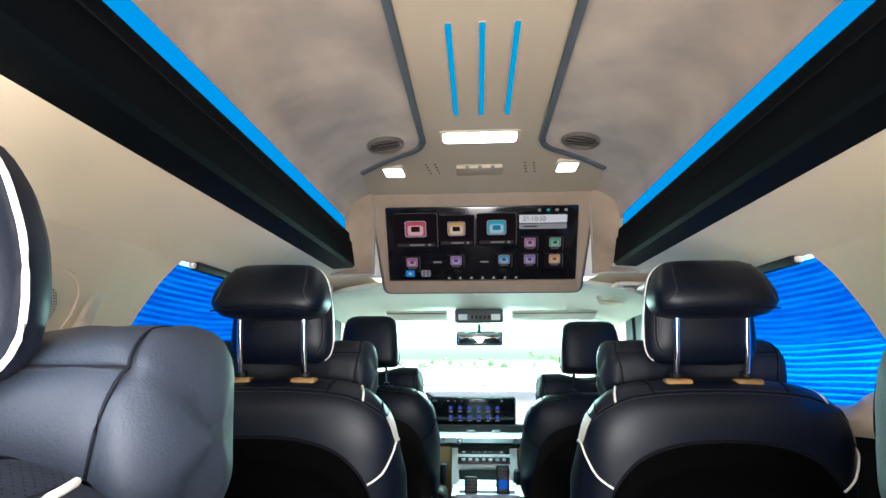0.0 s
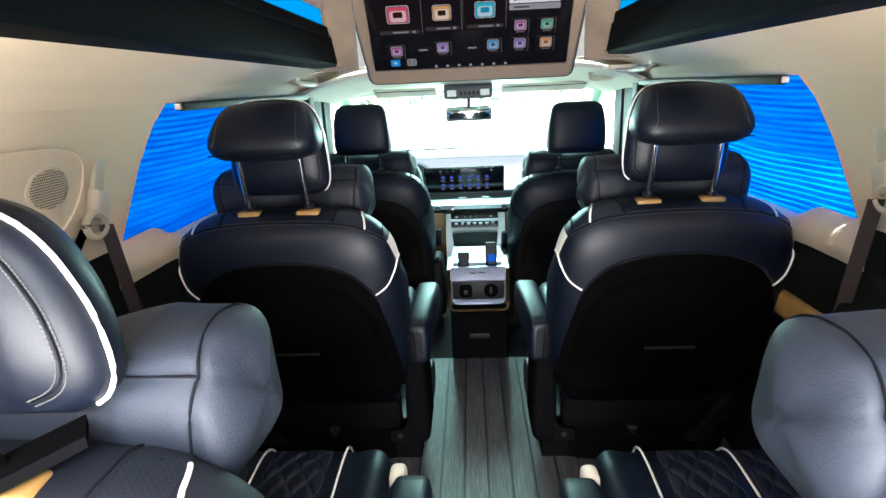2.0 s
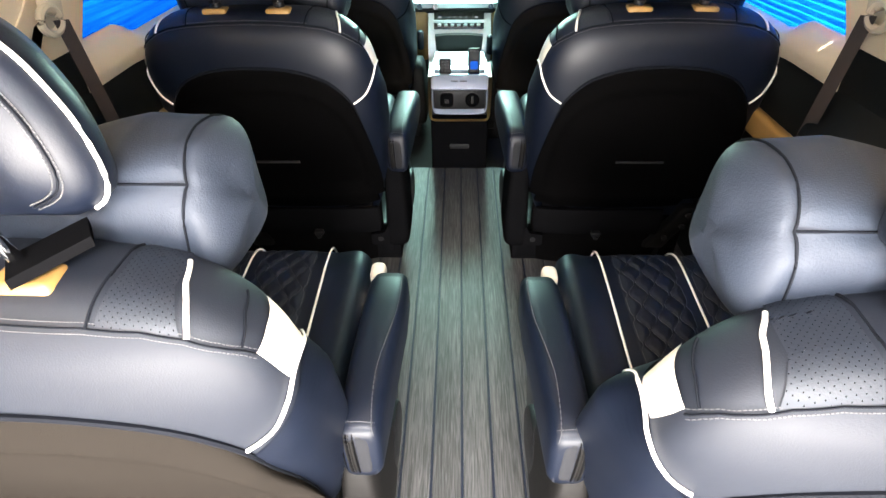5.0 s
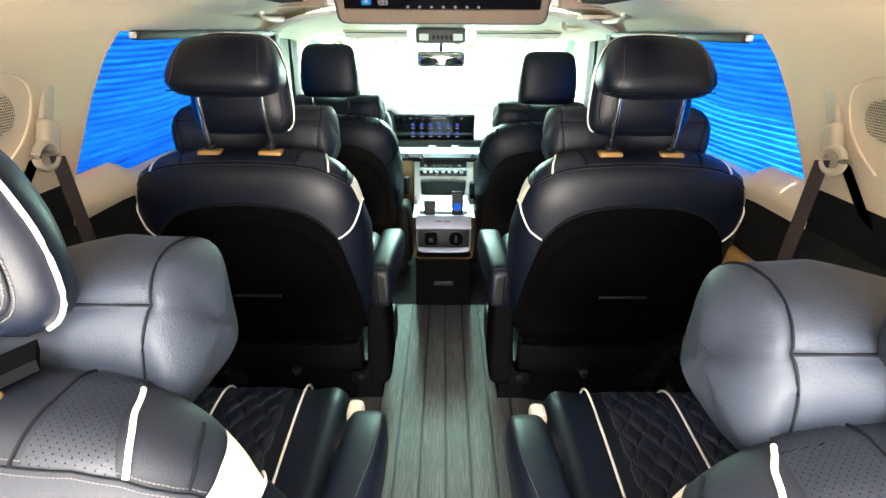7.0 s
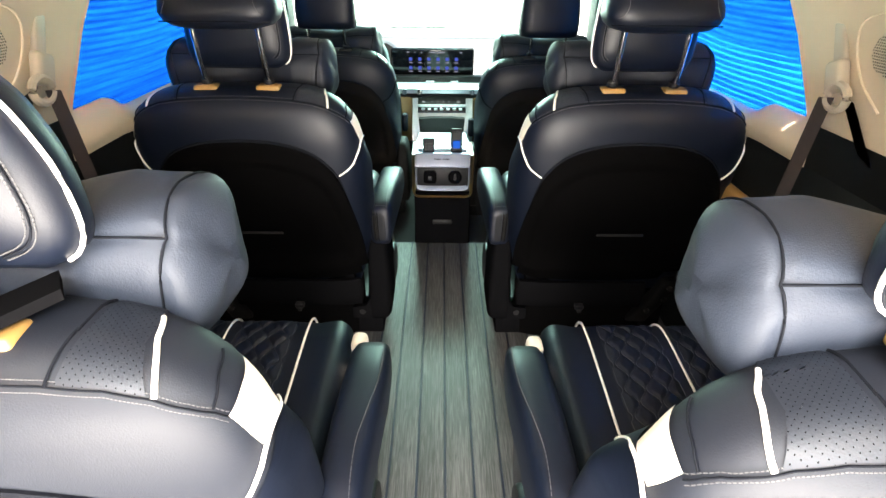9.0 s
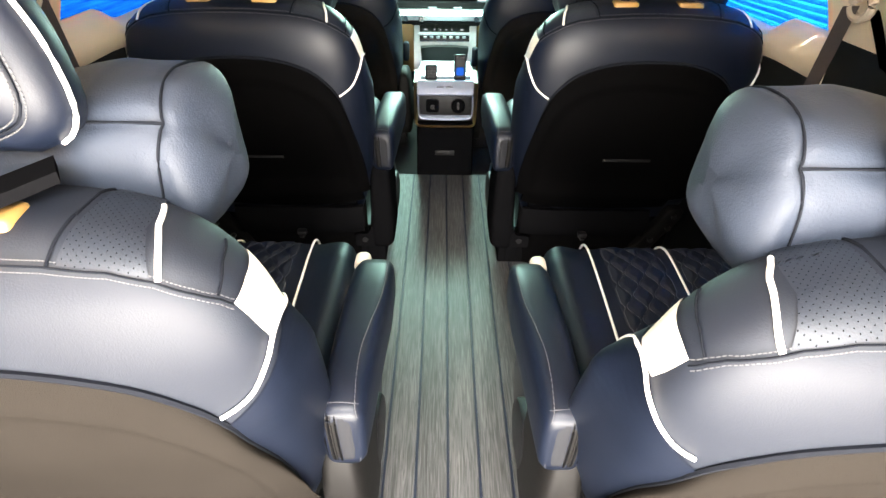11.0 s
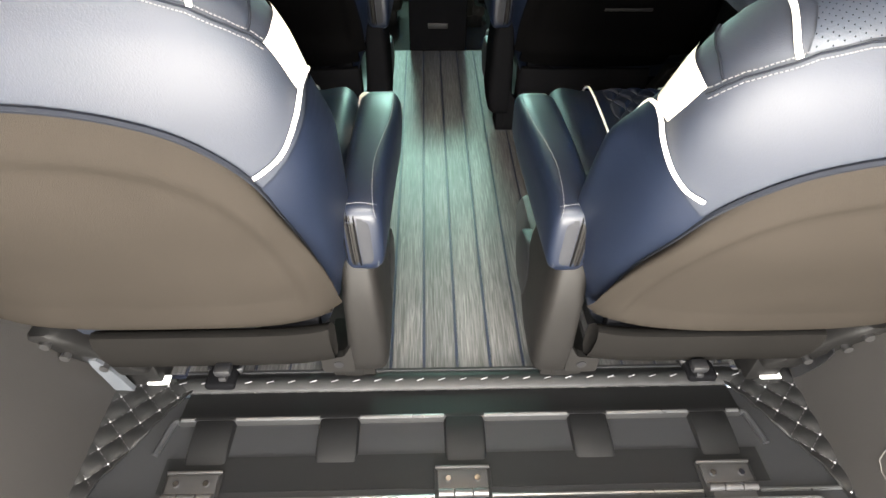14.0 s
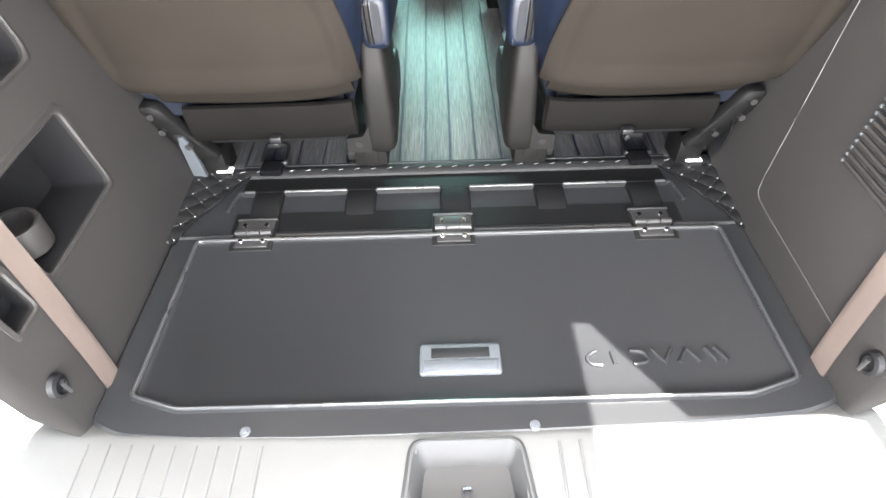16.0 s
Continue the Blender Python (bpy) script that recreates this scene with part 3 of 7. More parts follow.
def clump(bm, x, y, z, r):
    """A ragged tuft of leaves."""
    vs = bmesh.ops.create_icosphere(bm, subdivisions=1, radius=r, matrix=pose(x, y, z, random.uniform(0, 90), random.uniform(0, 90)))["verts"]
    for v in vs:
        v.co += Vector((random.uniform(-1, 1), random.uniform(-1, 1), random.uniform(-1, 1))) * r * 0.55


bm = nb()
for k in range(80):
    x = random.uniform(-34, 34)
    top = 0.7 + 0.7 * max(0, math.sin(x * 0.22 - 0.6)) + 0.3 * math.sin(x * 1.3)
    clump(bm, x, random.uniform(52, 62), -0.5 + random.uniform(0, max(0.5, top)), random.uniform(0.15, 0.42))
whole("far_shrubs", bm, M_LEAF, "distant green shrubs beyond the yard", "shrubs", "stuff", 10)

# ---- light rails, ceiling fittings and the screen ----
for s, word in ((-1, "left"), (1, "right")):
    rail = thing("light_rail", "dark ceiling rail with a long blue light strip", "light rail", (s * 0.48, 0.95, 1.13), "ceiling light rails")
    prof_r = [(0.4335, 1.141), (0.4365, 1.160), (0.446, 1.218), (0.452, 1.224), (0.456, 1.254), (0.464, 1.259), (0.495, 1.259), (0.53, 1.259), (0.53, 1.131), (0.505, 1.1275), (0.441, 1.132)]
    bm = nb()
    prism(bm, [(s * x, z) for x, z in prof_r], "y", -0.060, 2.03)
    body = part("channel", bm, M_RAIL, rail)
    bm = nb()
    prism(bm, [(s * 0.4435, 1.218), (s * 0.4495, 1.218), (s * 0.4535, 1.225), (s * 0.4490, 1.225)], "y", -0.060, 2.028)
    part("bead", bm, M_RAILBEAD, rail)
    bm = nb()
    prism(bm, [(s * 0.467, 1.260), (s * 0.472, 1.305), (s * 0.480, 1.305), (s * 0.480, 1.260)], "y", -0.058, 2.02)
    part("light_strip", bm, M_LED, rail, "glowing blue light strip")

# centre panel of the ceiling, edged with slate strips
bm = nb()
EDGE = [(0.163, -0.10), (0.163, 1.70), (0.195, 1.735), (0.375, 1.85), (0.395, 2.06)]


def panel(u, v):
    y = -0.10 + 2.19 * v
    half = float(np.interp(y, [p[1] for p in EDGE], [p[0] for p in EDGE]))
    x = half * (2 * u - 1)
    k = max(0.0, min(1.0, (y - 1.74) / 0.33))
    flat = cove_z(0) - 0.012 + 0.004 * 0
    low = 1.437 - 0.030 * k ** 1.6
    return (x, y, min(flat, low) if abs(x) < 0.2 else min(cove_z(x) - 0.010, low))


sheet(bm, panel, 24, 70, 0.006)
cpanel = whole("ceiling_panel", bm, M_CEILPANEL, "smooth beige centre panel of the ceiling")
for s in (-1, 1):
    bm = nb()
    run = [(0.166, -0.10), (0.166, 1.0), (0.166, 1.60), (0.167, 1.655), (0.176, 1.695), (0.200, 1.730), (0.240, 1.762), (0.305, 1.806), (0.378, 1.853)]
    pts = bez([(s * x, y, min(cove_z(x), 1.44) - 0.014) for x, y in run], 6)
    prev = None
    rings = []
    for i, p in enumerate(pts):
        d = (pts[min(i + 1, len(pts) - 1)] - pts[max(i - 1, 0)]).normalized()
        n = d.cross(Vector((0, 0, 1))).normalized() * 0.009
        rings.append([p - n + Vector((0, 0, 0.004)), p - n * 0.8 - Vector((0, 0, 0.003)), p + n * 0.8 - Vector((0, 0, 0.003)), p + n + Vector((0, 0, 0.004))])
    loft(bm, rings)
    whole("trim_strip", bm, M_TRIMSTRIP, "slate piping strip edging the ceiling panel")

for x in (-0.066, -0.003, 0.061):
    lamp = thing("line_light", "slim cyan line light set into the ceiling panel", "ceiling light", (x, 1.30, 1.435), "ceiling line lights")
    bm = nb()
    box(bm, x - 0.0055, x + 0.0055, 1.108, 1.495, 1.4295, 1.4335, 0.0015)
    part("diffuser", bm, M_LEDLINE, lamp)
    bm = nb()
    box(bm, x - 0.007, x + 0.007, 1.110, 1.493, 1.4325, 1.436, 0.001)
    part("surround", bm, M_CEILPANEL, lamp)

lamp = thing("dome_lamp", "bright white oblong dome lamp in the ceiling panel", "ceiling light", (-0.006, 1.645, 1.435))
bm = nb()
poly_o = rounded([(-0.117, 1.603), (0.105, 1.603), (0.105, 1.689), (-0.117, 1.689)], 0.014, 4)
poly_i = rounded([(-0.108, 1.612), (0.096, 1.612), (0.096, 1.680), (-0.108, 1.680)], 0.012, 4)
loft(bm, [[(x, y, 1.438) for x, y in poly_o], [(x, y, 1.4345) for x, y in poly_o], [(x * 0.99, 1.646 + (y - 1.646) * 0.96, 1.4330) for x, y in poly_o], [(x, y, 1.4330) for x, y in poly_i], [(x, y, 1.436) for x, y in poly_i]], cap=False)
part("frame", bm, M_CEILPANEL, lamp)
bm = nb()
loft(bm, [[(x, y, 1.437) for x, y in poly_i], [(x, y, 1.4315) for x, y in poly_i], [(-0.006 + (x + 0.006) * 0.97, 1.646 + (y - 1.646) * 0.92, 1.4295) for x, y in poly_i]])
part("diffuser", bm, M_LAMP, lamp, "glowing white diffuser")

for x, y in ((-0.282, 1.895), (0.268, 1.873)):
    lamp = thing("spot_lamp", "small square white reading lamp over the screen", "reading lamp", (x, y, 1.425), "reading lamps")
    z = 1.4225
    po = rounded([(x - 0.034, y - 0.046), (x + 0.034, y - 0.046), (x + 0.034, y + 0.046), (x - 0.034, y + 0.046)], 0.012, 4)
    pi_ = rounded([(x - 0.031, y - 0.043), (x + 0.031, y - 0.043), (x + 0.031, y + 0.043), (x - 0.031, y + 0.043)], 0.010, 4)
    bm = nb()
    loft(bm, [[(a, b, z + 0.008) for a, b in po], [(a, b, z - 0.002) for a, b in po], [(a, b, z - 0.004) for a, b in pi_], [(a, b, z) for a, b in pi_]], cap=False)
    part("bezel", bm, M_CEILPANEL, lamp)
    bm = nb()
    loft(bm, [[(a, b, z + 0.002) for a, b in pi_], [(a, b, z - 0.003) for a, b in pi_]])
    part("diffuser", bm, M_SPOT, lamp, "glowing white lens")

# dark speaker slots and the control box between the lamps
for x0 in (-0.175, 0.135):
    grille = thing("speaker_slots", "two rows of small dark slots in the ceiling panel", "speaker grille", (x0, 1.89, 1.425), "ceiling speaker slots")
    for i in range(2):
        for j in range(4):
            bm = nb()
            x, y = x0 + 0.028 * i + 0.003 * j, 1.855 + 0.022 * j
            box(bm, x - 0.0035, x + 0.0035, y - 0.004, y + 0.004, 1.4355 - 0.03 * ((y - 1.74) / 0.33) ** 1.6, 1.437, 0.001)
            part("slot", bm, M_DARK, grille)
ctrl = thing("ceiling_control", "beige overhead control box with three small keys", "control box", (-0.01, 1.885, 1.42))
bm = nb()
box(bm, -0.080, 0.066, 1.86, 1.935, 1.4185, 1.432, 0.004, 3)
part("case", bm, M_CEILPANEL, ctrl)
for k in range(3):
    bm = nb()
    x = -0.045 + 0.04 * k
    box(bm, x - 0.006, x + 0.006, 1.857, 1.864, 1.4175, 1.426, 0.002)
    part("key", bm, M_TRIMSTRIP, ctrl)

for s in (-1, 1):
    x, y, z = s * 0.277, 1.69, 1.436
    vent = thing("air_vent", "round beige ceiling air vent with slats", "air vent", (x, y, z), "ceiling air vents")
    tilt = pose(x, y, z - 0.002, 0, s * 9, 0)
    bm = nb()
    rr = ((0.054, 0.006), (0.054, -0.004), (0.050, -0.008), (0.046, -0.005), (0.045, 0.004))
    loft(bm, [[tilt @ Vector((r * math.cos(a), r * math.sin(a), h)) for a in (2 * math.pi * k / 32 for k in range(32))] for r, h in rr], cap=False)
    part("ring", bm, M_VENT, vent)
    bm = nb()
    vs = bmesh.ops.create_circle(bm, cap_ends=True, segments=24, radius=0.042, matrix=tilt @ pose(0, 0, 0.002))["verts"]
    part("backing", bm, M_DARK, vent)
    for k in range(4):
        bm = nb()
        yy = -0.027 + 0.018 * k
        half = math.sqrt(0.041 ** 2 - yy ** 2)
        vs = box(bm, -half, half, -0.007, 0.007, -0.001, 0.001, 0.0005, 1, pose(0, 0, 0, 35))
        bmesh.ops.transform(bm, matrix=tilt @ pose(0, yy, -0.003), verts=bm.verts)
        part("slat", bm, M_VENT, vent)

# the screen and its leather housing; the screen faces back and down
A, B = Vector((0, 2.140, 1.368)), Vector((0, 2.279, 1.122))
down = (B - A).normalized()
out = Vector((0, -abs(down.z), -down.y)).normalized()
SC = Matrix.Translation((-0.001, 0, 0)) @ Matrix(((1, 0, 0, 0), (0, -down.y, out.y, (A.y + B.y) / 2), (0, -down.z, out.z, (A.z + B.z) / 2), (0, 0, 0, 1)))
H2 = (B - A).length / 2
hous = thing("screen_housing", "tan leather housing that hangs from the ceiling around the screen", "screen housing", (0, 2.2, 1.06))
bm = nb()
front = rounded([(-0.372, -H2 - 0.052), (0.372, -H2 - 0.052), (0.405, H2 + 0.062), (-0.405, H2 + 0.062)], 0.03, 5)
back_in = rounded([(-0.352, -H2 - 0.004), (0.352, -H2 - 0.004), (0.352, H2 + 0.004), (-0.352, H2 + 0.004)], 0.012, 5)
loft(bm, [[SC @ Vector((x, y, -0.012)) for x, y in back_in], [SC @ Vector((x, y, 0.004)) for x, y in back_in], [SC @ Vector((x * 0.985, y * 0.985, 0.010)) for x, y in front],
          [SC @ Vector((x, y, 0.004)) for x, y in front], [SC @ Vector((x * 1.01, y * 1.01, -0.02)) for x, y in front],
          [Vector((x * 1.02, 2.33, max(1.10, (SC @ Vector((x, y, 0))).z))) for x, y in front]], cap=False)
part("surround", bm, M_HOUSING, hous)
bm = nb()
tube(bm, [SC @ Vector((x * 1.005, y * 1.005, 0.005)) for x, y in front] + [SC @ Vector((front[0][0] * 1.005, front[0][1] * 1.005, 0.005))], 0.003)
part("piping", bm, M_TRIMSTRIP, hous, "dark edge piping")

tv = thing("screen", "wide black ceiling screen showing a menu of coloured app tiles", "screen", tuple(SC @ Vector((0, -H2, 0))))
OFFS = OFF[tv.name]
bm = nb()
vs = box(bm, -0.351, 0.351, -H2 - 0.002, H2 + 0.002, -0.012, 0.002, 0.004)
bmesh.ops.transform(bm, matrix=SC, verts=bm.verts)
part("glass", bm, M_BLACKGLOSS, tv)
UI = {}


def ui(color, strength=1.0):
    key = (color, strength)
    if key not in UI:
        UI[key] = glow("screen_light", color, strength * 0.068)
    return UI[key]


def tile(name, x, y, w, h, color, strength=1.0, lift=0.0025, r=0.004):
    """A lit rectangle on the screen; x, y from its centre, in metres."""
    bm = nb()
    poly = rounded([(x - w / 2, y - h / 2), (x + w / 2, y - h / 2), (x + w / 2, y + h / 2), (x - w / 2, y + h / 2)], min(r, w / 3, h / 3), 3)
    loft(bm, [[SC @ Vector((px, py, lift)) for px, py in poly], [SC @ Vector((px, py, lift + 0.0006)) for px, py in poly]])
    return part(name, bm, ui(color, strength), tv)


WX, WY = 0.702, 2 * H2


def at(px, py):
    """Place on the screen from shares of its width and height, from its top left."""
    return (px - 0.5) * WX, (0.5 - py) * WY


def app(px, py, w, h, ring, face, mark, caption=True):
    x, y = at(px, py)
    tile("card_edge", x + 0.0015, y - 0.002, w * 1.75, h * 2.05, (0.26, 0.24, 0.26), 0.5, 0.0022, 0.008)
    tile("card", x - 0.0008, y - 0.0035, w * 1.75, h * 2.05, (0.020, 0.014, 0.017), 0.6, 0.0028, 0.008)
    tile("caption_strip", x, y - h * 0.86, w * 1.55, 0.013, (0.09, 0.08, 0.085), 0.5, 0.0034, 0.005)
    pale = tuple(0.45 * c + 0.5 for c in face)
    tile("tile_ring", x, y + h * 0.08, w * 0.86, h * 0.94, (0.66, 0.60, 0.64), 0.8, 0.0038, 0.010)
    tile("tile_rim", x, y + h * 0.08, w * 0.80, h * 0.86, (0.05, 0.03, 0.04), 0.6, 0.0044, 0.009)
    tile("tile_face", x, y + h * 0.08, w * 0.76, h * 0.81, face, 0.9, 0.0050, 0.008)
    tile("tile_glow", x, y + h * 0.00, w * 0.62, h * 0.58, pale, 0.9, 0.0056, 0.010)
    tile("tile_core", x, y + h * 0.08, w * 0.36, h * 0.30, mark, 0.9, 0.0062, 0.004)
    if caption:
        tile("caption", x + w * 0.04, y - h * 0.86, w * 0.62, 0.006, (0.45, 0.42, 0.44), 0.5, 0.0040, 0.002)
        tile("badge", x + w * 0.55, y - h * 0.86, 0.010, 0.008, (0.5, 0.48, 0.5), 0.5, 0.0040, 0.002)


app(0.155, 0.30, 0.092, 0.066, None, (0.75, 0.10, 0.16), (0.05, 0.01, 0.01))
app(0.370, 0.30, 0.076, 0.058, None, (0.80, 0.42, 0.14), (0.03, 0.02, 0.01))
app(0.580, 0.29, 0.082, 0.060, None, (0.05, 0.50, 0.66), (0.02, 0.30, 0.50))
for px, py, face in ((0.755, 0.50, (0.45, 0.12, 0.36)), (0.885, 0.50, (0.06, 0.40, 0.22)), (0.755, 0.73, (0.26, 0.16, 0.50)), (0.885, 0.73, (0.72, 0.33, 0.10)),
                     (0.128, 0.76, (0.42, 0.10, 0.34)), (0.365, 0.74, (0.32, 0.16, 0.52)), (0.620, 0.73, (0.06, 0.32, 0.62))):
    x, y = at(px, py)
    tile("card_edge", x - 0.0025, y - 0.002, 0.066, 0.056, (0.22, 0.20, 0.22), 0.5, 0.0016, 0.006)
    tile("card", x - 0.0045, y - 0.0035, 0.066, 0.056, (0.020, 0.014, 0.017), 0.6, 0.0022, 0.006)
    tile("tile_ring", x, y + 0.004, 0.042, 0.036, (0.55, 0.50, 0.55), 0.6, 0.0032, 0.006)
    tile("tile_face", x, y + 0.004, 0.037, 0.031, face, 0.8, 0.0040, 0.005)
    tile("tile_glow", x, y + 0.002, 0.029, 0.021, tuple(0.5 * c + 0.38 for c in face), 0.8, 0.0044, 0.006)
    tile("tile_core", x, y + 0.005, 0.015, 0.011, tuple(0.6 * c for c in face), 0.6, 0.0050, 0.003)
    tile("caption", x, y - 0.019, 0.030, 0.0035, (0.35, 0.33, 0.36), 0.4, 0.0040, 0.001)
for px in (0.265, 0.515):
    x, y = at(px, 0.745)
    tile("card", x, y, 0.055, 0.017, (0.03, 0.024, 0.026), 0.5, 0.0022, 0.006)
    tile("caption", x, y, 0.032, 0.006, (0.5, 0.5, 0.5), 0.5, 0.0030, 0.002)
x, y = at(0.115, 0.905)
tile("tile_face", x, y, 0.034, 0.026, (0.02, 0.28, 0.72), 0.9)
tile("tile_core", x, y, 0.014, 0.010, (0.5, 0.7, 0.9), 0.8, 0.0035)
x, y = at(0.200, 0.905)
tile("tile_face", x, y, 0.034, 0.026, (0.42, 0.38, 0.42), 0.8)
for i in (-1, 1):
    for j in (-1, 1):
        tile("tile_core", x + 0.008 * i, y + 0.006 * j, 0.010, 0.008, (0.15, 0.14, 0.17), 0.6, 0.0035)
x, y = at(0.82, 0.165)
tile("clock_panel", x, y, 0.172, 0.030, (0.85, 0.85, 0.88), 1.0)
x, y = at(0.82, 0.265)
tile("date_panel", x, y, 0.172, 0.020, (0.42, 0.40, 0.43), 0.8)
tile("date_bar", x - 0.045, y, 0.052, 0.006, (0.2, 0.19, 0.2), 0.4, 0.0035)
tile("date_bar", x + 0.05, y, 0.03, 0.005, (0.6, 0.6, 0.6), 0.5, 0.0035)
cu = bpy.data.curves.new("clock_text", "FONT")
cu.body, cu.size, cu.align_x, cu.align_y = "21:10:50", 0.024, "CENTER", "CENTER"
tmp = bpy.data.objects.new("clock_text", cu)
scene.collection.objects.link(tmp)
me = bpy.data.meshes.new_from_object(tmp.evaluated_get(bpy.context.evaluated_depsgraph_get()))
bpy.data.objects.remove(tmp)
x, y = at(0.775, 0.165)
bm = nb()
bm.from_mesh(me)
bmesh.ops.transform(bm, matrix=SC @ Matrix.Translation((x, y, 0.0036)), verts=bm.verts)
part("clock_text", bm, ui((0.12, 0.11, 0.12), 0.3), tv, "clock figures 21:10:50")
for k, c in enumerate(((0.4, 0.4, 0.4), (0.1, 0.5, 0.5), (0.4, 0.4, 0.4), (0.45, 0.45, 0.45))):
    x, y = at(0.80 + 0.045 * k, 0.05)
    tile("status_icon", x, y, 0.012, 0.010, c, 0.7, 0.0025, 0.004)
for k in range(7):
    x, y = at(0.325 + 0.060 * k, 0.975)
    tile("navigation_key", x, y, 0.010, 0.009, (0.55, 0.55, 0.55), 0.6, 0.0025, 0.003)

# ---- seats ----
# backrest by height: half width, rear face, front face (own axes: x across, y ahead, z up from the floor)
LV = ((0.200, 0.225, 0.098, 0.200), (0.260, 0.245, 0.080, 0.212), (0.302, 0.252, 0.050, 0.211), (0.350, 0.260, 0.035, 0.210), (0.450, 0.267, 0.006, 0.190), (0.550, 0.270, -0.027, 0.160),
      (0.640, 0.270, -0.042, 0.130), (0.690, 0.262, -0.048, 0.114), (0.730, 0.245, -0.047, 0.104), (0.757, 0.220, -0.038, 0.094), (0.776, 0.185, -0.022, 0.082),
      (0.787, 0.140, -0.004, 0.068), (0.791, 0.080, 0.012, 0.052))
NEXP = 3.0


def even(xs, ys, x):
    """A smooth run through points that never overshoots them."""
    h = [b - a for a, b in zip(xs, xs[1:])]
    d = [(b - a) / w for a, b, w in zip(ys, ys[1:], h)]
    m = [d[0]] + [0.0 if p * q <= 0 else 2 * p * q / (p + q) for p, q in zip(d, d[1:])] + [d[-1]]
    i = max(0, min(len(h) - 1, int(np.searchsorted(xs, x)) - 1))
    t = (x - xs[i]) / h[i]
    return (2 * t ** 3 - 3 * t * t + 1) * ys[i] + (t ** 3 - 2 * t * t + t) * h[i] * m[i] + (3 * t * t - 2 * t ** 3) * ys[i + 1] + (t ** 3 - t * t) * h[i] * m[i + 1]


LV_Z = np.linspace(0.2, 0.791, 600)
LV_FINE = [np.array([even([r[0] for r in LV], [r[k] for r in LV], z) for z in LV_Z]) for k in (1, 2, 3)]


def lv(z):
    return [float(np.interp(z, LV_Z, row)) for row in LV_FINE]


def skin(a, z, lift=0.0):
    """A point of the backrest at the angle a (degrees, 0 at its inner side, -90 behind) and height z."""
    w, yr, yf = lv(z)
    c, d = (yr + yf) / 2, (yf - yr) / 2
    ca, sa = math.cos(radians(a)), math.sin(radians(a))
    return Vector(((w + lift) * math.copysign(abs(ca) ** (2 / NEXP), ca), c + (d + lift) * math.copysign(abs(sa) ** (2 / NEXP), sa), z))


def angle_of(x, z):
    """The angle on the rear face at which x lies."""
    w = lv(z)[0]
    k = max(-1.0, min(1.0, x / w))
    return -math.degrees(math.acos(math.copysign(abs(k) ** (NEXP / 2), k)))


def rear_at(x, z, lift=0.0):
    return skin(angle_of(x, z), z, lift)


def seam_z(x):
    """Height of the stitched seam that runs across the top of the back."""
    return float(np.interp(abs(x), (0, 0.06, 0.124, 0.169, 0.2, 0.225, 0.240, 0.249, 0.257, 0.263, 0.268), (0.772, 0.771, 0.767, 0.760, 0.749, 0.734, 0.722, 0.711, 0.698, 0.676, 0.655)))


def top_pt(x, v, lift=0.0):
    """A point over the top of the back at x: v = 0 on the seam behind, 1 on the front face."""
    z0 = seam_z(x)
    zs = np.linspace(z0, 0.791, 60)
    crest = max(z for z in zs if lv(z)[0] > abs(x) * 1.002 + 0.0005)
    if v < 0.5:
        z = z0 + (crest - z0) * (1 - (1 - 2 * v) ** 2)
        return skin(angle_of(x, z), z, lift)
    z = crest + (z0 - 0.03 - crest) * (2 * v - 1) ** 2
    q = skin(-angle_of(x, z), z, lift)
    return q


def arch(t):
    """The outline of the cloth back panel from one foot (t = 0) over the top to the other (t = 1)."""
    pts = ((0.234, 0.285), (0.240, 0.34), (0.239, 0.41), (0.230, 0.49), (0.214, 0.572), (0.189, 0.618), (0.150, 0.652), (0.085, 0.674), (0.0, 0.680))
    pts = pts + tuple((-x, z) for x, z in pts[-2::-1])
    run = bez([(x, z, 0) for x, z in pts], 4)
    k = t * (len(run) - 1)
    i = min(int(k), len(run) - 2)
    p = run[i].lerp(run[i + 1], k - i)
    return p.x, p.y


def quilt_z(x, y):
    """Height of the quilted insert: padded diamonds between wavy seams."""
    p, q = x / 0.0200, y / 0.062
    near = min(abs(p - k - (-1) ** k * 0.40 * math.sin(2 * math.pi * q)) for k in range(-1, 8))
    return 0.0052 * min(1.0, near * 2.4) ** 0.5


def bone(half, r, waist):
    """Rings of a bone-shaped neck pillow along x."""
    rings = []
    for k in range(97):
        t = -1 + 2 * k / 96
        e = 1 - abs(t)
        end = min(1.0, e / 0.18)
        rad = r * (1 - (1 - end) ** 2.6) ** 0.5 if end < 1 else r
        rad = max(rad, 0.012 if e > 0 else 0.010)
        mid = waist + (1 - waist) * min(1.0, abs(t) / 0.55) ** 1.5
        rings.append((t * half, rad * mid))
    return rings


def dashes(bm, run, r):
    """Single stitches along a run of points."""
    for a, b in zip(run, run[1:]):
        tube(bm, [a.lerp(b, 0.1), a.lerp(b, 0.8)], r, 4)


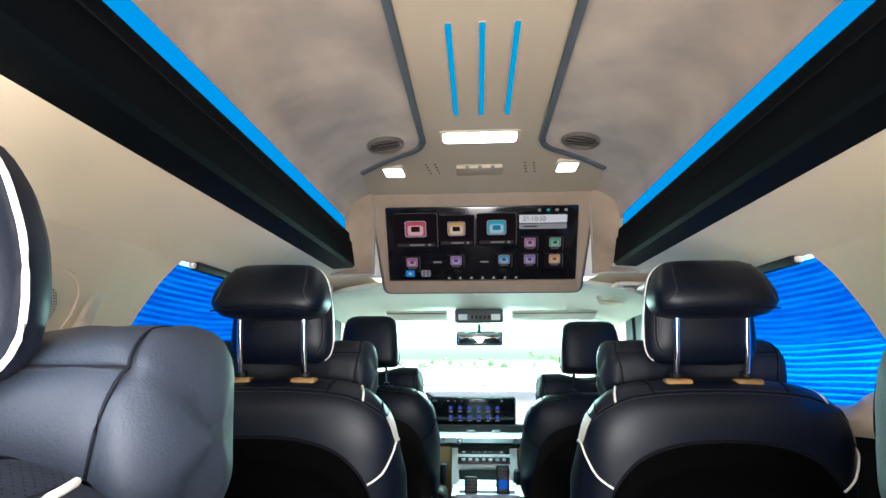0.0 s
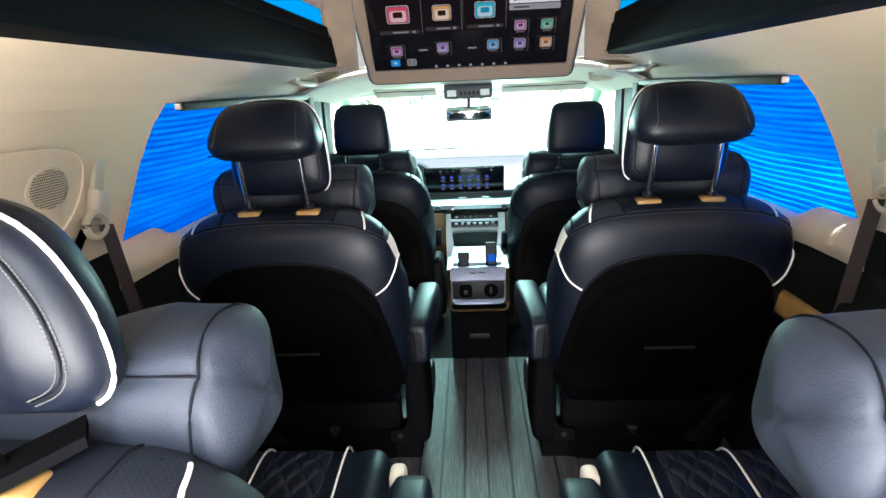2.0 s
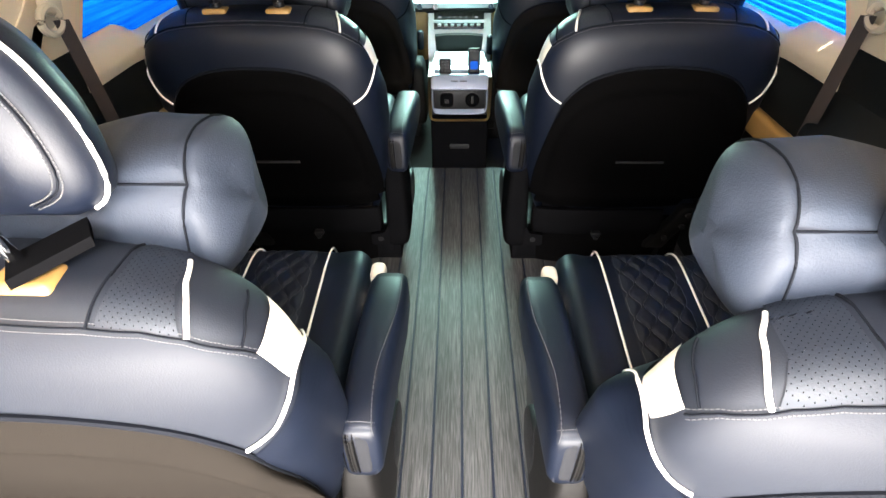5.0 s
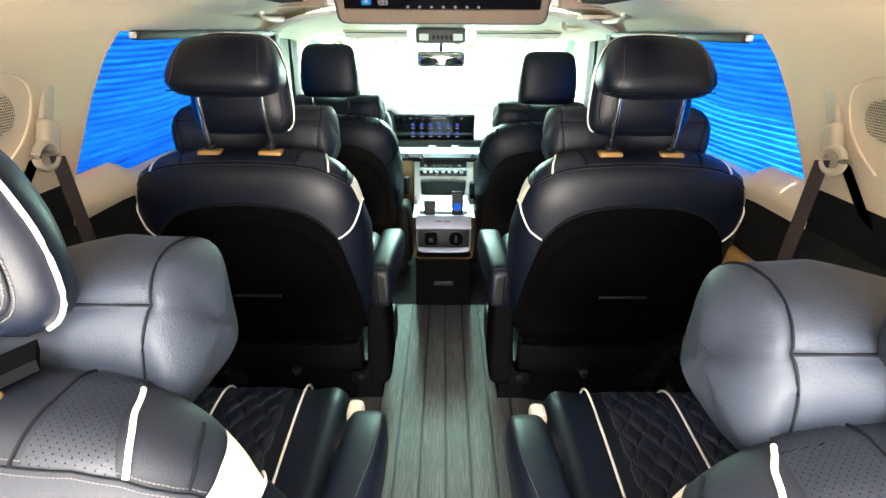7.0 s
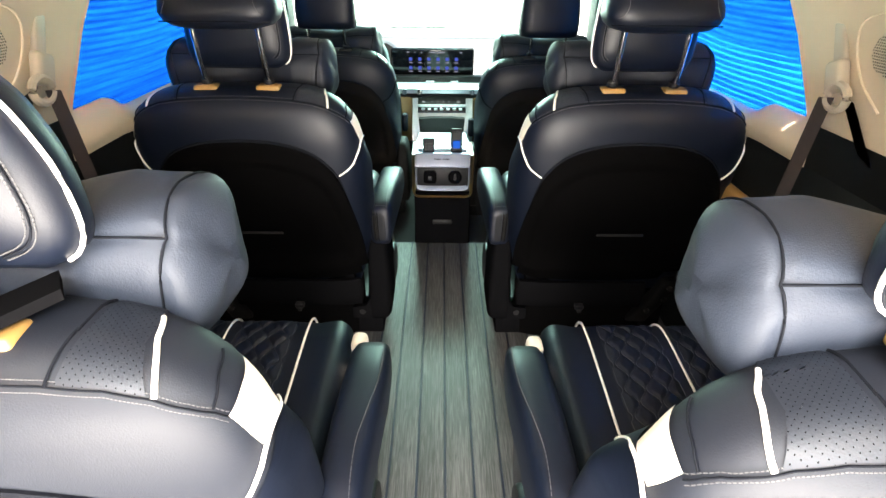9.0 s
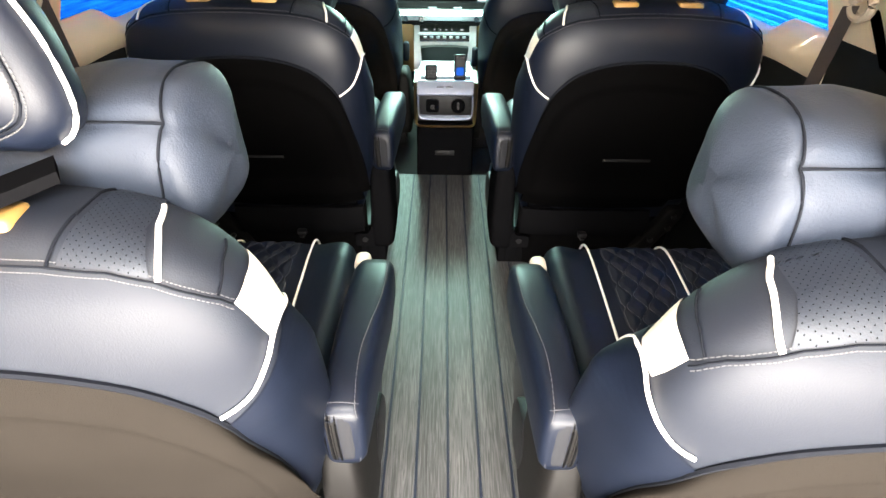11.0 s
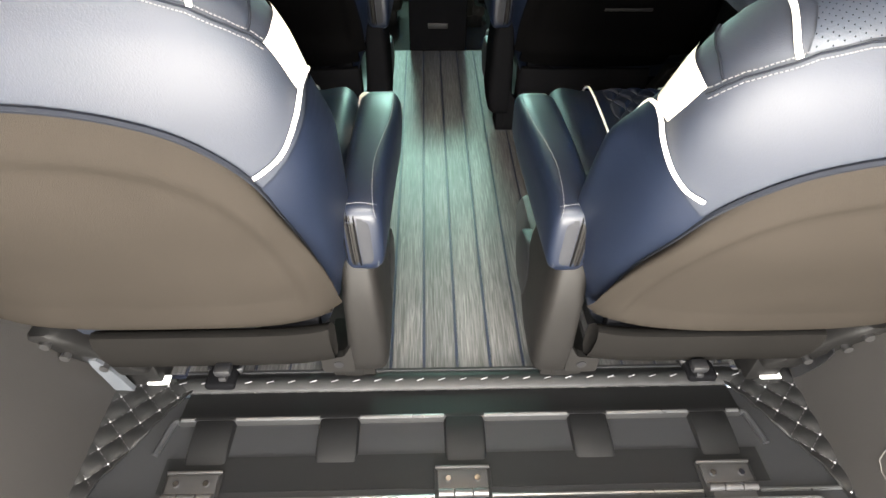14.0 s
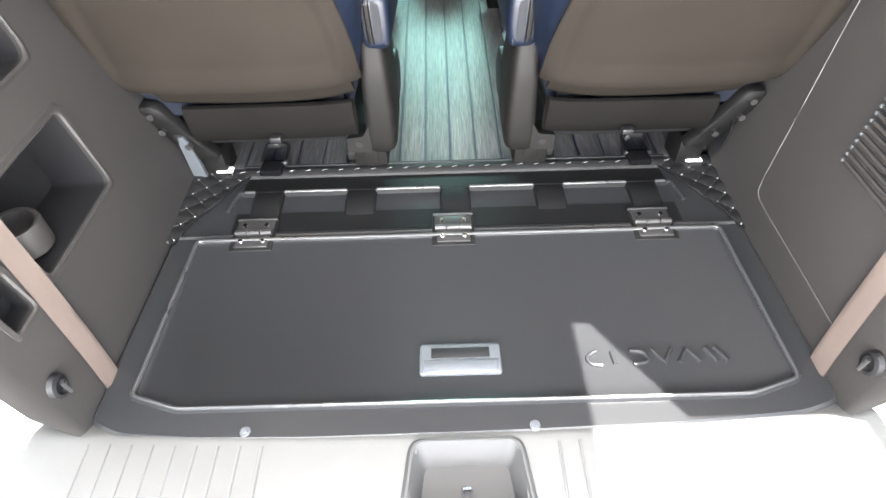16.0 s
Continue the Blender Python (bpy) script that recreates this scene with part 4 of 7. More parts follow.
def make_seat(name, label, s, arm=True, pillow=0.255, recline=0.0, strap=False, plain=False, shift=0.0):
    """A captain seat whose aisle side lies towards s on x. Returns its Empty, standing at the origin."""
    st = thing(name, label, "seat")
    pipe, patch = (M_SEAM, M_LEATHER) if plain else (M_PIPING, M_CREAM_LEATHER)
    word_pipe, word_patch = ("", "") if plain else ("white piping", "cream leather")

    # middle-row panel, flap and covers are blacker copies: shade put into colour
    panel_m = M_BACKPANEL_SHADE if strap else M_BACKPANEL
    drop = 0.0
    turn = Matrix.Rotation(radians(recline), 3, "X")
    pivot = Vector((0, 0.14, 0.24))

    def G(v):
        return Vector((v[0] * s, v[1], v[2]))

    def P(v):
        return turn @ (G(v) - pivot) + pivot

    # corners of the shoulder wedge and the run of the piping, as angle and height on the backrest
    if shift:
        WA, WB, WC, WD = (20, 0.714), (-8.5, 0.703), (-3, 0.656), (15, 0.647)
        STRIPE, SHOULDER, SEAM_X = ((-31, 0.744), (-22, 0.7535), (-13, 0.7605), (-2, 0.7655), (10, 0.769), (20, 0.7685)), ((-12, 0.7135), (-4, 0.7205), (5, 0.727), (17, 0.731)), 0.257
        DOWN = ((15, 0.647), (3, 0.654), (-5, 0.642), (-12, 0.630), (-23, 0.612), (-32, 0.599), (-40, 0.592))
    else:
        WA, WB, WC, WD = (13, 0.728), (-15.5, 0.714), (-10, 0.666), (11, 0.660)
        STRIPE, SHOULDER, SEAM_X = ((-34, 0.749), (-28, 0.758), (-20, 0.7655), (-9, 0.7712), (2, 0.7745), (14, 0.775)), ((-19, 0.7255), (-11, 0.7335), (-3, 0.7405), (7, 0.7455)), 0.2485
        DOWN = ((11, 0.660), (-1, 0.666), (-10, 0.659), (-19, 0.639), (-30, 0.609), (-38, 0.595), (-45, 0.585))
    # backrest
    bm = nb()
    n = 64
    zs = list(np.linspace(0.2, 0.70, 22)) + [0.715, 0.73, 0.744, 0.757, 0.767, 0.776, 0.782, 0.787, 0.791]
    loft(bm, [[P(skin(360 * k / n + 2.8, z)) for k in range(n)] for z in zs])
    # middle and front backrests take darker navy, for the shade they stand in
    back = part("backrest", bm, M_LEATHER if strap or plain else M_LEATHER_GREY, st, "", 60)
    # navy side bolsters below the piping
    for side in (1, -1):
        bm = nb()

        def wing(a, z, lift):
            """The backrest's skin with the side bolster swelling outwards towards its front."""
            k = max(0.0, min(1.0, (a + 14) / 44))
            g = max(0.0, min(1.0, (0.665 - z) / 0.085)) * max(0.0, min(1.0, (z - 0.25) / 0.10))
            q = skin(a, z, lift)
            q.x += (0.022 + 0.0036 * recline) * k * k * (3 - 2 * k) * g * g * (3 - 2 * g)
            return P((q.x * side, q.y, q.z))

        def bol(u, v):
            z = 0.262 + 0.393 * v
            a0 = -52 - 6 * (1 - v) if z < 0.55 else -52 + (z - 0.55) / 0.105 * 52
            return wing(a0 + (64 - a0) * u, z, 0.002)
        sheet(bm, bol, 24, 26)
        part("side_bolster", bm, M_LEATHER, back, "navy leather bolster", 60)
        # cream shoulder wedge
        bm = nb()

        def wedge(u, v):
            a, z = [(1 - u) * ((1 - v) * WB[k] + v * WA[k]) + u * ((1 - v) * WC[k] + v * WD[k]) for k in (0, 1)]
            q = skin(a, z, 0.0026)
            return P((q.x * side, q.y, q.z))
        sheet(bm, wedge, 12, 12)
        part("shoulder_patch", bm, patch, back, word_patch, 60)
        # white piping from the shoulder down to the back panel, and forward over the bolster
        bm = nb()
        run = [wing(p.x, p.y, 0.0026) for p in bez([(a, z, 0) for a, z in DOWN], 6)]
        tube(bm, run, 0.0023, 8)
        part("piping", bm, pipe, back, word_pipe)
        bm = nb()
        run = [wing(p.x, p.y, 0.0026) for p in bez([(WD[0], WD[1], 0), (24, WD[1] - 0.010, 0), (36, WD[1] - 0.036, 0), (48, WD[1] - 0.080, 0), (58, WD[1] - 0.13, 0)], 6)]
        tube(bm, run, 0.0016, 8)
        part("piping", bm, pipe, back, word_pipe)
        # short white stripe over the shoulder and a dark seam beside it
        for line, m, r, word in ((STRIPE, pipe, 0.0025, "piping"), (SHOULDER, M_SEAM, 0.0013, "seam")):
            bm = nb()
            run = [skin(p.x, p.y, 0.0018) for p in bez([(a, z, 0) for a, z in line], 6)]
            tube(bm, [P((q.x * side, q.y, q.z)) for q in run], r, 8)
            part(word, bm, m, back, "white piping" if m is M_PIPING else "")
        bm = nb()
        run = [top_pt(0.128 + 0.012 * v, v, 0.0018) for v in np.linspace(0, 0.70, 25)]
        tube(bm, [P((q.x * side, q.y, q.z)) for q in run], 0.0014)
        part("seam", bm, M_SEAM, back)
    # stitched seam across the top of the back
    for dz, m, r in ((0.0, M_SEAM, 0.0010), (-0.0034, M_THREAD, 0.0006), (0.0034, M_THREAD, 0.0006)):
        bm = nb()
        line = []
        for k in range(181):
            t = -1 + k / 90
            x = SEAM_X * t
            line.append(P(rear_at(x, seam_z(x) + dz, 0.0016)))
        if m is M_THREAD:
            for a, b in zip(line, line[1:]):
                tube(bm, [a.lerp(b, 0.10), a.lerp(b, 0.75)], r, 4)
        else:
            tube(bm, line, r)
        part("stitching" if m is M_THREAD else "seam", bm, m, back)
    # perforated field between the seam and the top
    for side in (1, -1):
        bm = nb()

        def field(u, v):
            q = top_pt(0.134 + (0.062 + shift) * u + 0.010 * v * (1 - u) - 0.024 * u * v, 0.03 + 0.90 * v, 0.0034)
            return P((q.x * side, q.y, q.z))
        sheet(bm, field, 14, 30)
        part("perforated_field", bm, M_PERF, back, "perforated navy leather", 60)
    # cloth back panel, with a raised rim and a flap along the bottom
    bm = nb()

    rim_a = np.array([(math.atan2(arch(k / 80)[1] - 0.25, arch(k / 80)[0]), math.hypot(arch(k / 80)[0], arch(k / 80)[1] - 0.25)) for k in range(81)])

    def pan(u, v):
        x, z = arch(u)
        zz = 0.285 + (z - 0.285) * v
        far = float(np.interp(math.atan2(zz - 0.25, x), rim_a[:, 0], rim_a[:, 1]))
        k = max(0.0, min(1.0, (0.90 - math.hypot(x, zz - 0.25) / far) / 0.060))
        sunk = 0.0115 * k * k * (3 - 2 * k) * min(1.0, (zz - 0.285) / 0.06)
        return P(rear_at(min(max(x, -lv(zz)[0] * 0.96), lv(zz)[0] * 0.96), zz, 0.0185 - 0.0160 * v ** 10 - sunk))
    sheet(bm, pan, 72, 44)
    panel_ob = part("back_panel", bm, panel_m, back, "back panel blackened for the shade it stands in" if strap else "taupe cloth back panel", 60)
    bm = nb()
    tube(bm, [P(rear_at(arch(k / 60)[0], arch(k / 60)[1], 0.002)) for k in range(61)], 0.0035, 6)
    part("panel_edge", bm, M_SEAM, panel_ob)
    # fold along the bottom of the panel
    bm = nb()
    sheet(bm, lambda u, v: P((0.236 - 0.40 * u, 0.046 + 0.026 * (abs(0.236 - 0.40 * u) / 0.235) ** 5 + 0.034 * v, 0.290 - 0.006 * math.sin(math.pi * u) - 0.044 * v)), 24, 6, 0.012, (0, 1, 0))
    part("panel_fold", bm, panel_m, panel_ob, "", 60)
    bm = nb()
    box(bm, min(-0.114 * s, 0.215 * s), max(-0.114 * s, 0.215 * s), 0.094, 0.112, 0.160, 0.268, 0.004)
    part("inner_cloth", bm, M_MATTE, panel_ob, "black inner cloth")
    bm = nb()
    ring = []
    for k, (z, yy) in enumerate(((0.232, 0.086), (0.241, 0.074), (0.238, 0.064), (0.220, 0.060), (0.185, 0.064), (0.155, 0.073), (0.143, 0.086), (0.15, 0.10), (0.2, 0.105))):
        ring.append([P((x, yy + 0.012 * (abs(x) / 0.235) ** 6, z)) for x in np.linspace(-0.124, 0.232, 24)])
    rows = [[bm.verts.new(p) for p in r] for r in ring]
    for j in range(len(rows)):
        for i in range(23):
            bm.faces.new((rows[j][i], rows[j][i + 1], rows[(j + 1) % len(rows)][i + 1], rows[(j + 1) % len(rows)][i]))
    part("lower_flap", bm, M_MATTE if strap else M_FLAP, st, "black cloth flap below the back panel", 60)
    if strap:
        bm = nb()
        tube(bm, [P((x, rear_at(x, 0.42, 0.008).y, 0.42)) for x in np.linspace(-0.065, 0.055, 8)], 0.004, 8)
        part("pull_strap", bm, M_DARK, panel_ob, "dark pull strap")
    bm = nb()
    box(bm, 0.057 * s - 0.013, 0.057 * s + 0.013, 0.050, 0.070, 0.155, 0.170, 0.004)
    box(bm, 0.057 * s - 0.006, 0.057 * s + 0.006, 0.046, 0.062, 0.148, 0.158, 0.002)
    part("hook", bm, M_DARK, st)

    # headrest on two chrome posts
    hz = -drop
    for x in (-0.07, 0.07):
        bm = nb()
        tube(bm, [P((x, 0.018, 0.775)), P((x, -0.004, 0.85)), P((x, -0.022, 0.95 + hz))], 0.0062, 10)
        part("post", bm, M_CHROME, st, "chrome headrest post")
        bm = nb()
        box(bm, x * s - 0.027, x * s + 0.027, -0.008, 0.026, 0.7785, 0.7945, 0.006, 3)
        part("socket", bm, M_DARK if plain else M_TAN, st, "" if plain else "tan plastic post socket")
        bm = nb()
        tube(bm, [P((x, 0.018, 0.785)), P((x, 0.013, 0.806))], 0.012, 10)
        part("sleeve", bm, M_DARK, st)
    bm = nb()
    HB = ((0.868, 0.095, -0.020, 0.050), (0.875, 0.112, -0.034, 0.060), (0.90, 0.118, -0.040, 0.064), (0.95, 0.118, -0.040, 0.064), (1.00, 0.114, -0.036, 0.060), (1.035, 0.108, -0.030, 0.056), (1.058, 0.098, -0.020, 0.05),
          (1.070, 0.080, -0.006, 0.04), (1.074, 0.055, 0.006, 0.03)) if plain else ((0.922, 0.080, -0.050, 0.030), (0.929, 0.106, -0.068, 0.044), (0.942, 0.121, -0.080, 0.05), (0.960, 0.128, -0.085, 0.052), (0.982, 0.126, -0.081, 0.052), (1.008, 0.118, -0.068, 0.052),
          (1.032, 0.108, -0.050, 0.052), (1.050, 0.097, -0.031, 0.050), (1.060, 0.081, -0.012, 0.046), (1.064, 0.055, 0.004, 0.040))
    rings = []
    for z, w, yr, yf in HB:
        w, yr = (w, yr) if plain else (w * 0.95, yr) if strap else (w * 0.52, yr * 0.45)
        rings.append([P((w * math.copysign(abs(math.cos(a)) ** 0.55, math.cos(a)), (yr + yf) / 2 + (yf - yr) / 2 * math.copysign(abs(math.sin(a)) ** 0.55, math.sin(a)), z + hz - (0 if plain else 0.006 + 0.135 * (z - 0.925) if strap else 0.22 * (z - 0.822)))) for a in (2 * math.pi * (k + 0.5) / 40 for k in range(40))])
    loft(bm, rings)
    head = part("headrest", bm, M_LEATHER, st, "navy leather headrest", 60)

    def on_head(x, y, z):
        return P((x, y, z + hz - (0 if plain else 0.006 + 0.135 * (z - 0.925) if strap else 0.22 * (z - 0.822))))
    for x in (-0.088, 0.088) if strap else ():
        bm = nb()
        tube(bm, bez([on_head(x * 1.27, -0.048, 0.955), on_head(x * 1.12, -0.0785, 0.960), on_head(x, -0.0805, 0.982), on_head(x * 0.98, -0.0660, 1.010), on_head(x * 0.93, -0.0475, 1.034), on_head(x * 0.88, -0.031, 1.0505)], 5), 0.0006)
        part("stitching", bm, M_THREAD, head)
    if strap:
        bm = nb()
        tube(bm, bez([on_head(-0.114, -0.062, 0.940), on_head(-0.06, -0.0785, 0.942), on_head(0, -0.0795, 0.943), on_head(0.06, -0.0785, 0.942), on_head(0.114, -0.062, 0.940)], 5), 0.0014)
        part("seam", bm, M_SEAM, head)
    # front pad that hangs lower, edged in white
    bm = nb()
    edge = [(0.080, 0.862), (0.104, 0.870), (0.114, 0.895), (0.112, 0.94), (0.108, 0.985), (0.098, 1.02), (0.08, 1.040), (0.04, 1.046)] if plain else [(0.100, 0.822), (0.130, 0.838), (0.141, 0.872), (0.138, 0.94), (0.132, 0.99), (0.118, 1.035), (0.09, 1.060), (0.04, 1.068)]
    if not plain and not strap:
        edge = [(0.100, 0.822), (0.127, 0.836), (0.138, 0.862), (0.134, 0.905), (0.124, 0.935), (0.110, 0.962), (0.086, 0.984), (0.040, 0.998)]
    loop = edge + [(-x, z) for x, z in edge[::-1]]
    loop3 = bez([(x, z, 0) for x, z in loop] + [(loop[0][0], loop[0][1], 0)], 3)[:-1]

    wide, tall = (1.0, 1.0) if plain else (0.83, 0.90) if strap else (1.0, 1.0)

    def padp(x, z, y, k=1.0):
        x, zz = x * wide, 0.95 + (z - 0.95) * k
        zz = 0.822 + (zz - 0.822) * tall
        return P((x * k, y + 0.062 - 0.10 * (zz - 0.95) * 0.35, zz + hz))
    loft(bm, [[padp(p.x, p.y, -0.040, 0.6) for p in loop3], [padp(p.x, p.y, -0.028, 0.9) for p in loop3], [padp(p.x, p.y, -0.012) for p in loop3], [padp(p.x, p.y, 0.008, 1.0) for p in loop3], [padp(p.x, p.y, 0.030, 0.88) for p in loop3], [padp(p.x, p.y, 0.038, 0.5) for p in loop3]])
    pad = part("head_pad", bm, M_LEATHER, st, "navy leather front pad", 60)
    bm = nb()
    tube(bm, [padp(p.x * 1.012, p.y, -0.012) for p in (loop3[2:int(len(loop3) * 0.66)] if strap else loop3[2:-1])], 0.0016 if strap else 0.0021, 8)
    part("piping", bm, pipe, pad, word_pipe)
    for k, y, m, r in ((0.86, -0.0312, M_THREAD, 0.0005), (0.84, -0.0322, M_SEAM, 0.0011), (0.82, -0.0332, M_THREAD, 0.0005)):
        bm = nb()
        run = [padp(p.x, p.y, y, k) for p in (loop3[2:len(loop3) // 2] if strap else loop3)]
        if m is M_THREAD and not strap and not plain:
            dashes(bm, [a.lerp(b, t) for a, b in zip(run, run[1:]) for t in (0.0, 0.34, 0.67)], 0.0007)
        else:
            tube(bm, run, r, 5)
        part("stitching" if m is M_THREAD else "seam", bm, m, pad)

    # bone-shaped neck pillow
    if pillow:
        bm = nb()
        rings = []
        big = pillow / 0.226
        CY, CZ = 0.147, 0.800 if strap else 0.787
        for x, r in bone(pillow, 0.080 * (0.6 + 0.4 * big), 0.76):
            ring = []
            for k in range(72):
                a = 2 * math.pi * k / 72
                xs = pillow * float(np.interp(math.degrees(a), (0, 90, 145, 180, 270, 360), (0.90, 0.82, 0.865, 0.82, 0.71, 0.90)))
                gap = abs(abs(x) - xs)
                tuck = 1 - 0.034 * math.exp(-(gap / 0.007) ** 2) - 0.016 * math.exp(-(gap / 0.022) ** 2) * (0.5 + 0.5 * math.sin(11 * a + 3 * math.sin(4 * a)))
                c, d = math.cos(a), math.sin(a)
                # boxy and soft: pinched along the seam behind, full above it
                pinch = tuck * (1 - 0.05 * math.exp(-((a - math.radians(145)) / 0.13) ** 2) * min(1.0, max(0.0, (xs + 0.02 - abs(x)) / 0.03)))
                # folds that fan out from where the seams meet
                ux, ua = abs(x) - pillow * 0.865, (a - math.radians(145)) * r
                pinch -= 0.040 * math.exp(-math.hypot(ux, ua) / 0.028) * (0.45 + 0.55 * math.cos(5 * math.atan2(ua, ux) + 0.9))
                ring.append(P((x + 0.003 * math.sin(3 * a + x * 20), CY + r * pinch * math.copysign(abs(c) ** 0.76, c), CZ + r * pinch * math.copysign(abs(d) ** 0.76, d) + 0.0015 * math.sin(x * 55 + a * 2))))
            rings.append(ring)
        loft(bm, rings)
        # pillows ahead of the rear row are darkened to look shaded
        pil = part("neck_pillow", bm, M_LEATHER_GREY if strap or plain else M_PILLOW, st, "slate leather bone-shaped neck pillow", 70)
        rr = 0.080 * (0.6 + 0.4 * big)
        prof_b = bone(pillow, rr, 0.76)
        for side in (1, -1):
            def seam_at(a, off=0.0):
                xs = pillow * float(np.interp((a + 360) % 360, (0, 90, 145, 180, 270, 360), (0.90, 0.82, 0.865, 0.82, 0.71, 0.90))) - off
                rad = float(np.interp(xs, [q[0] for q in prof_b], [q[1] for q in prof_b])) * (0.954 if abs(a - 145) < 5 else 0.974)
                c, d = math.cos(radians(a)), math.sin(radians(a))
                return P((side * xs, CY + rad * math.copysign(abs(c) ** 0.76, c), CZ + rad * math.copysign(abs(d) ** 0.76, d)))
            bm = nb()
            tube(bm, [seam_at(a) for a in range(0, 361, 5)], 0.0013, 6)
            part("seam", bm, M_SEAM, pil)
            bm = nb()
            tube(bm, [seam_at(145, pillow * 0.6 * k / 16) for k in range(17)], 0.0013, 6)
            part("seam", bm, M_SEAM, pil)

    # elastic band that holds the pillow to the posts
    if pillow and not plain and not strap:
        for side in (1, -1):
            bm = nb()
            sheet(bm, lambda u, v: P((side * (0.066 + 0.044 * v - 0.020 * (u - 0.5)), -0.002 + 0.050 * v + 0.030 * (u - 0.5), 0.797 + 0.008 * v)), 4, 6, 0.010)
            part("pillow_band", bm, M_MATTE, st, "black elastic pillow band")
    # cushion
    bm = nb()
    rings = []
    for y, w, z0, z1 in ((0.10, 0.20, 0.24, 0.335), (0.14, 0.235, 0.20, 0.352), (0.25, 0.245, 0.18, 0.356), (0.42, 0.25, 0.19, 0.368), (0.54, 0.25, 0.20, 0.378), (0.60, 0.244, 0.22, 0.374), (0.632, 0.225, 0.25, 0.352), (0.642, 0.19, 0.28, 0.325)):
        ring = []
        for k in range(48):
            a = 2 * math.pi * k / 48
            c, d = math.cos(a), math.sin(a)
            x = w * math.copysign(abs(c) ** 0.45, c)
            z = (z0 + z1) / 2 + (z1 - z0) / 2 * math.copysign(abs(d) ** 0.45, d)
            if d > 0 and abs(x) > 0.17:
                z += 0.020 * min(1, (abs(x) - 0.17) / 0.05)
            ring.append(G((x, y, z)))
        rings.append(ring)
    loft(bm, rings)
    cush = part("cushion", bm, M_LEATHER, st, "navy leather cushion", 60)
    for side in (1, -1):
        x0, x1 = (0.012, 0.132) if side > 0 else (-0.132, -0.012)
        bm = nb()

        def quilt(u, v):
            x, y = x0 + (x1 - x0) * u, 0.13 + 0.49 * v
            base = float(np.interp(y, (0.10, 0.14, 0.25, 0.42, 0.54, 0.60, 0.632), (0.335, 0.352, 0.356, 0.368, 0.378, 0.374, 0.350)))
            e = min(u, 1 - u, v * 3, 1) * 8
            return G((x, y, base - 0.001 + quilt_z(x - x0, y) * min(1, e)))
        sheet(bm, quilt, 48, 130)
        ins = part("quilted_insert", bm, M_LEATHER, cush, "quilted navy leather insert", 80)
        for k in range(7):
            bm = nb()
            line = []
            for j in range(121):
                y = 0.14 + 0.47 * j / 120
                x = x0 + 0.0200 * (k + (-1) ** k * 0.40 * math.sin(2 * math.pi * y / 0.062))
                if x0 + 0.002 < x < x1 - 0.002:
                    base = float(np.interp(y, (0.10, 0.14, 0.25, 0.42, 0.54, 0.60, 0.632), (0.335, 0.352, 0.356, 0.368, 0.378, 0.374, 0.350)))
                    line.append(G((x, y, base + 0.0008)))
            if len(line) > 3:
                tube(bm, line, 0.0005, 4)
                part("stitching", bm, M_THREAD, ins)
            else:
                bm.free()
        for xp in (x0 - 0.026 if side < 0 else x1 + 0.026,):
            bm = nb()
            tube(bm, bez([G((xp, 0.13, 0.352)), G((xp, 0.3, 0.362)), G((xp, 0.45, 0.376)), G((xp, 0.57, 0.383)), G((xp, 0.62, 0.370)), G((xp, 0.645, 0.335))], 5), 0.0025, 6)
            part("piping", bm, pipe, cush, word_pipe)
    bm = nb()
    for xp in (-0.003, ):
        tube(bm, bez([G((xp, 0.13, 0.356)), G((xp, 0.3, 0.362)), G((xp, 0.45, 0.374)), G((xp, 0.57, 0.382)), G((xp, 0.62, 0.366)), G((xp, 0.645, 0.335))], 5), 0.0025, 6)
    part("piping", bm, pipe, cush, word_pipe)
    bm = nb()
    box(bm, 0.255 * s, 0.286 * s, 0.490, 0.535, 0.31, 0.404, 0.012, 3)
    part("corner_patch", bm, patch, cush, word_patch)

    # base, rails and feet
    bm = nb()
    box(bm, -0.20, 0.20, 0.14, 0.60, 0.09, 0.23, 0.02)
    part("seat_frame", bm, M_DARK, st, "black steel seat frame")
    # black sheet added to keep the gap behind the middle seat dark
    if strap:
        bm = nb()
        sheet(bm, lambda u, v: G((-0.232 + 0.464 * u, 0.120 + 0.030 * abs(2 * u - 1) ** 4 + 0.012 * v, 0.265 - 0.264 * v)), 18, 6, 0.008, (0, 1, 0))
        part("base_shroud", bm, M_BACKPANEL_SHADE, st, "added shroud that darkens the gap behind the seat base")
    for x in (-0.20, 0.20):
        bm = nb()
        box(bm, x * s - 0.02, x * s + 0.02, 0.185, 0.66, -0.001, 0.03, 0.004)
        part("rail", bm, M_STEEL, st, "steel floor rail")
    # the middle row's cover is black to stand for its shade
    cover_m = M_MATTE if strap else M_COVER
    # recliner cover on the aisle side, with a bolted wing and a foot
    bm = nb()
    rings = []
    for z, xi, xo, ya, yb in ((0.372, 0.268, 0.286, 0.155, 0.20), (0.364, 0.260, 0.300, 0.122, 0.235), (0.335, 0.254, 0.309, 0.104, 0.262), (0.27, 0.250, 0.314, 0.097, 0.282), (0.19, 0.247, 0.318, 0.098, 0.290), (0.12, 0.243, 0.318, 0.103, 0.282), (0.088, 0.243, 0.314, 0.108, 0.262), (0.078, 0.250, 0.306, 0.116, 0.25)):
        ring = []
        for k in range(36):
            a = 2 * math.pi * (k + 0.5) / 36
            c, d = math.cos(a), math.sin(a)
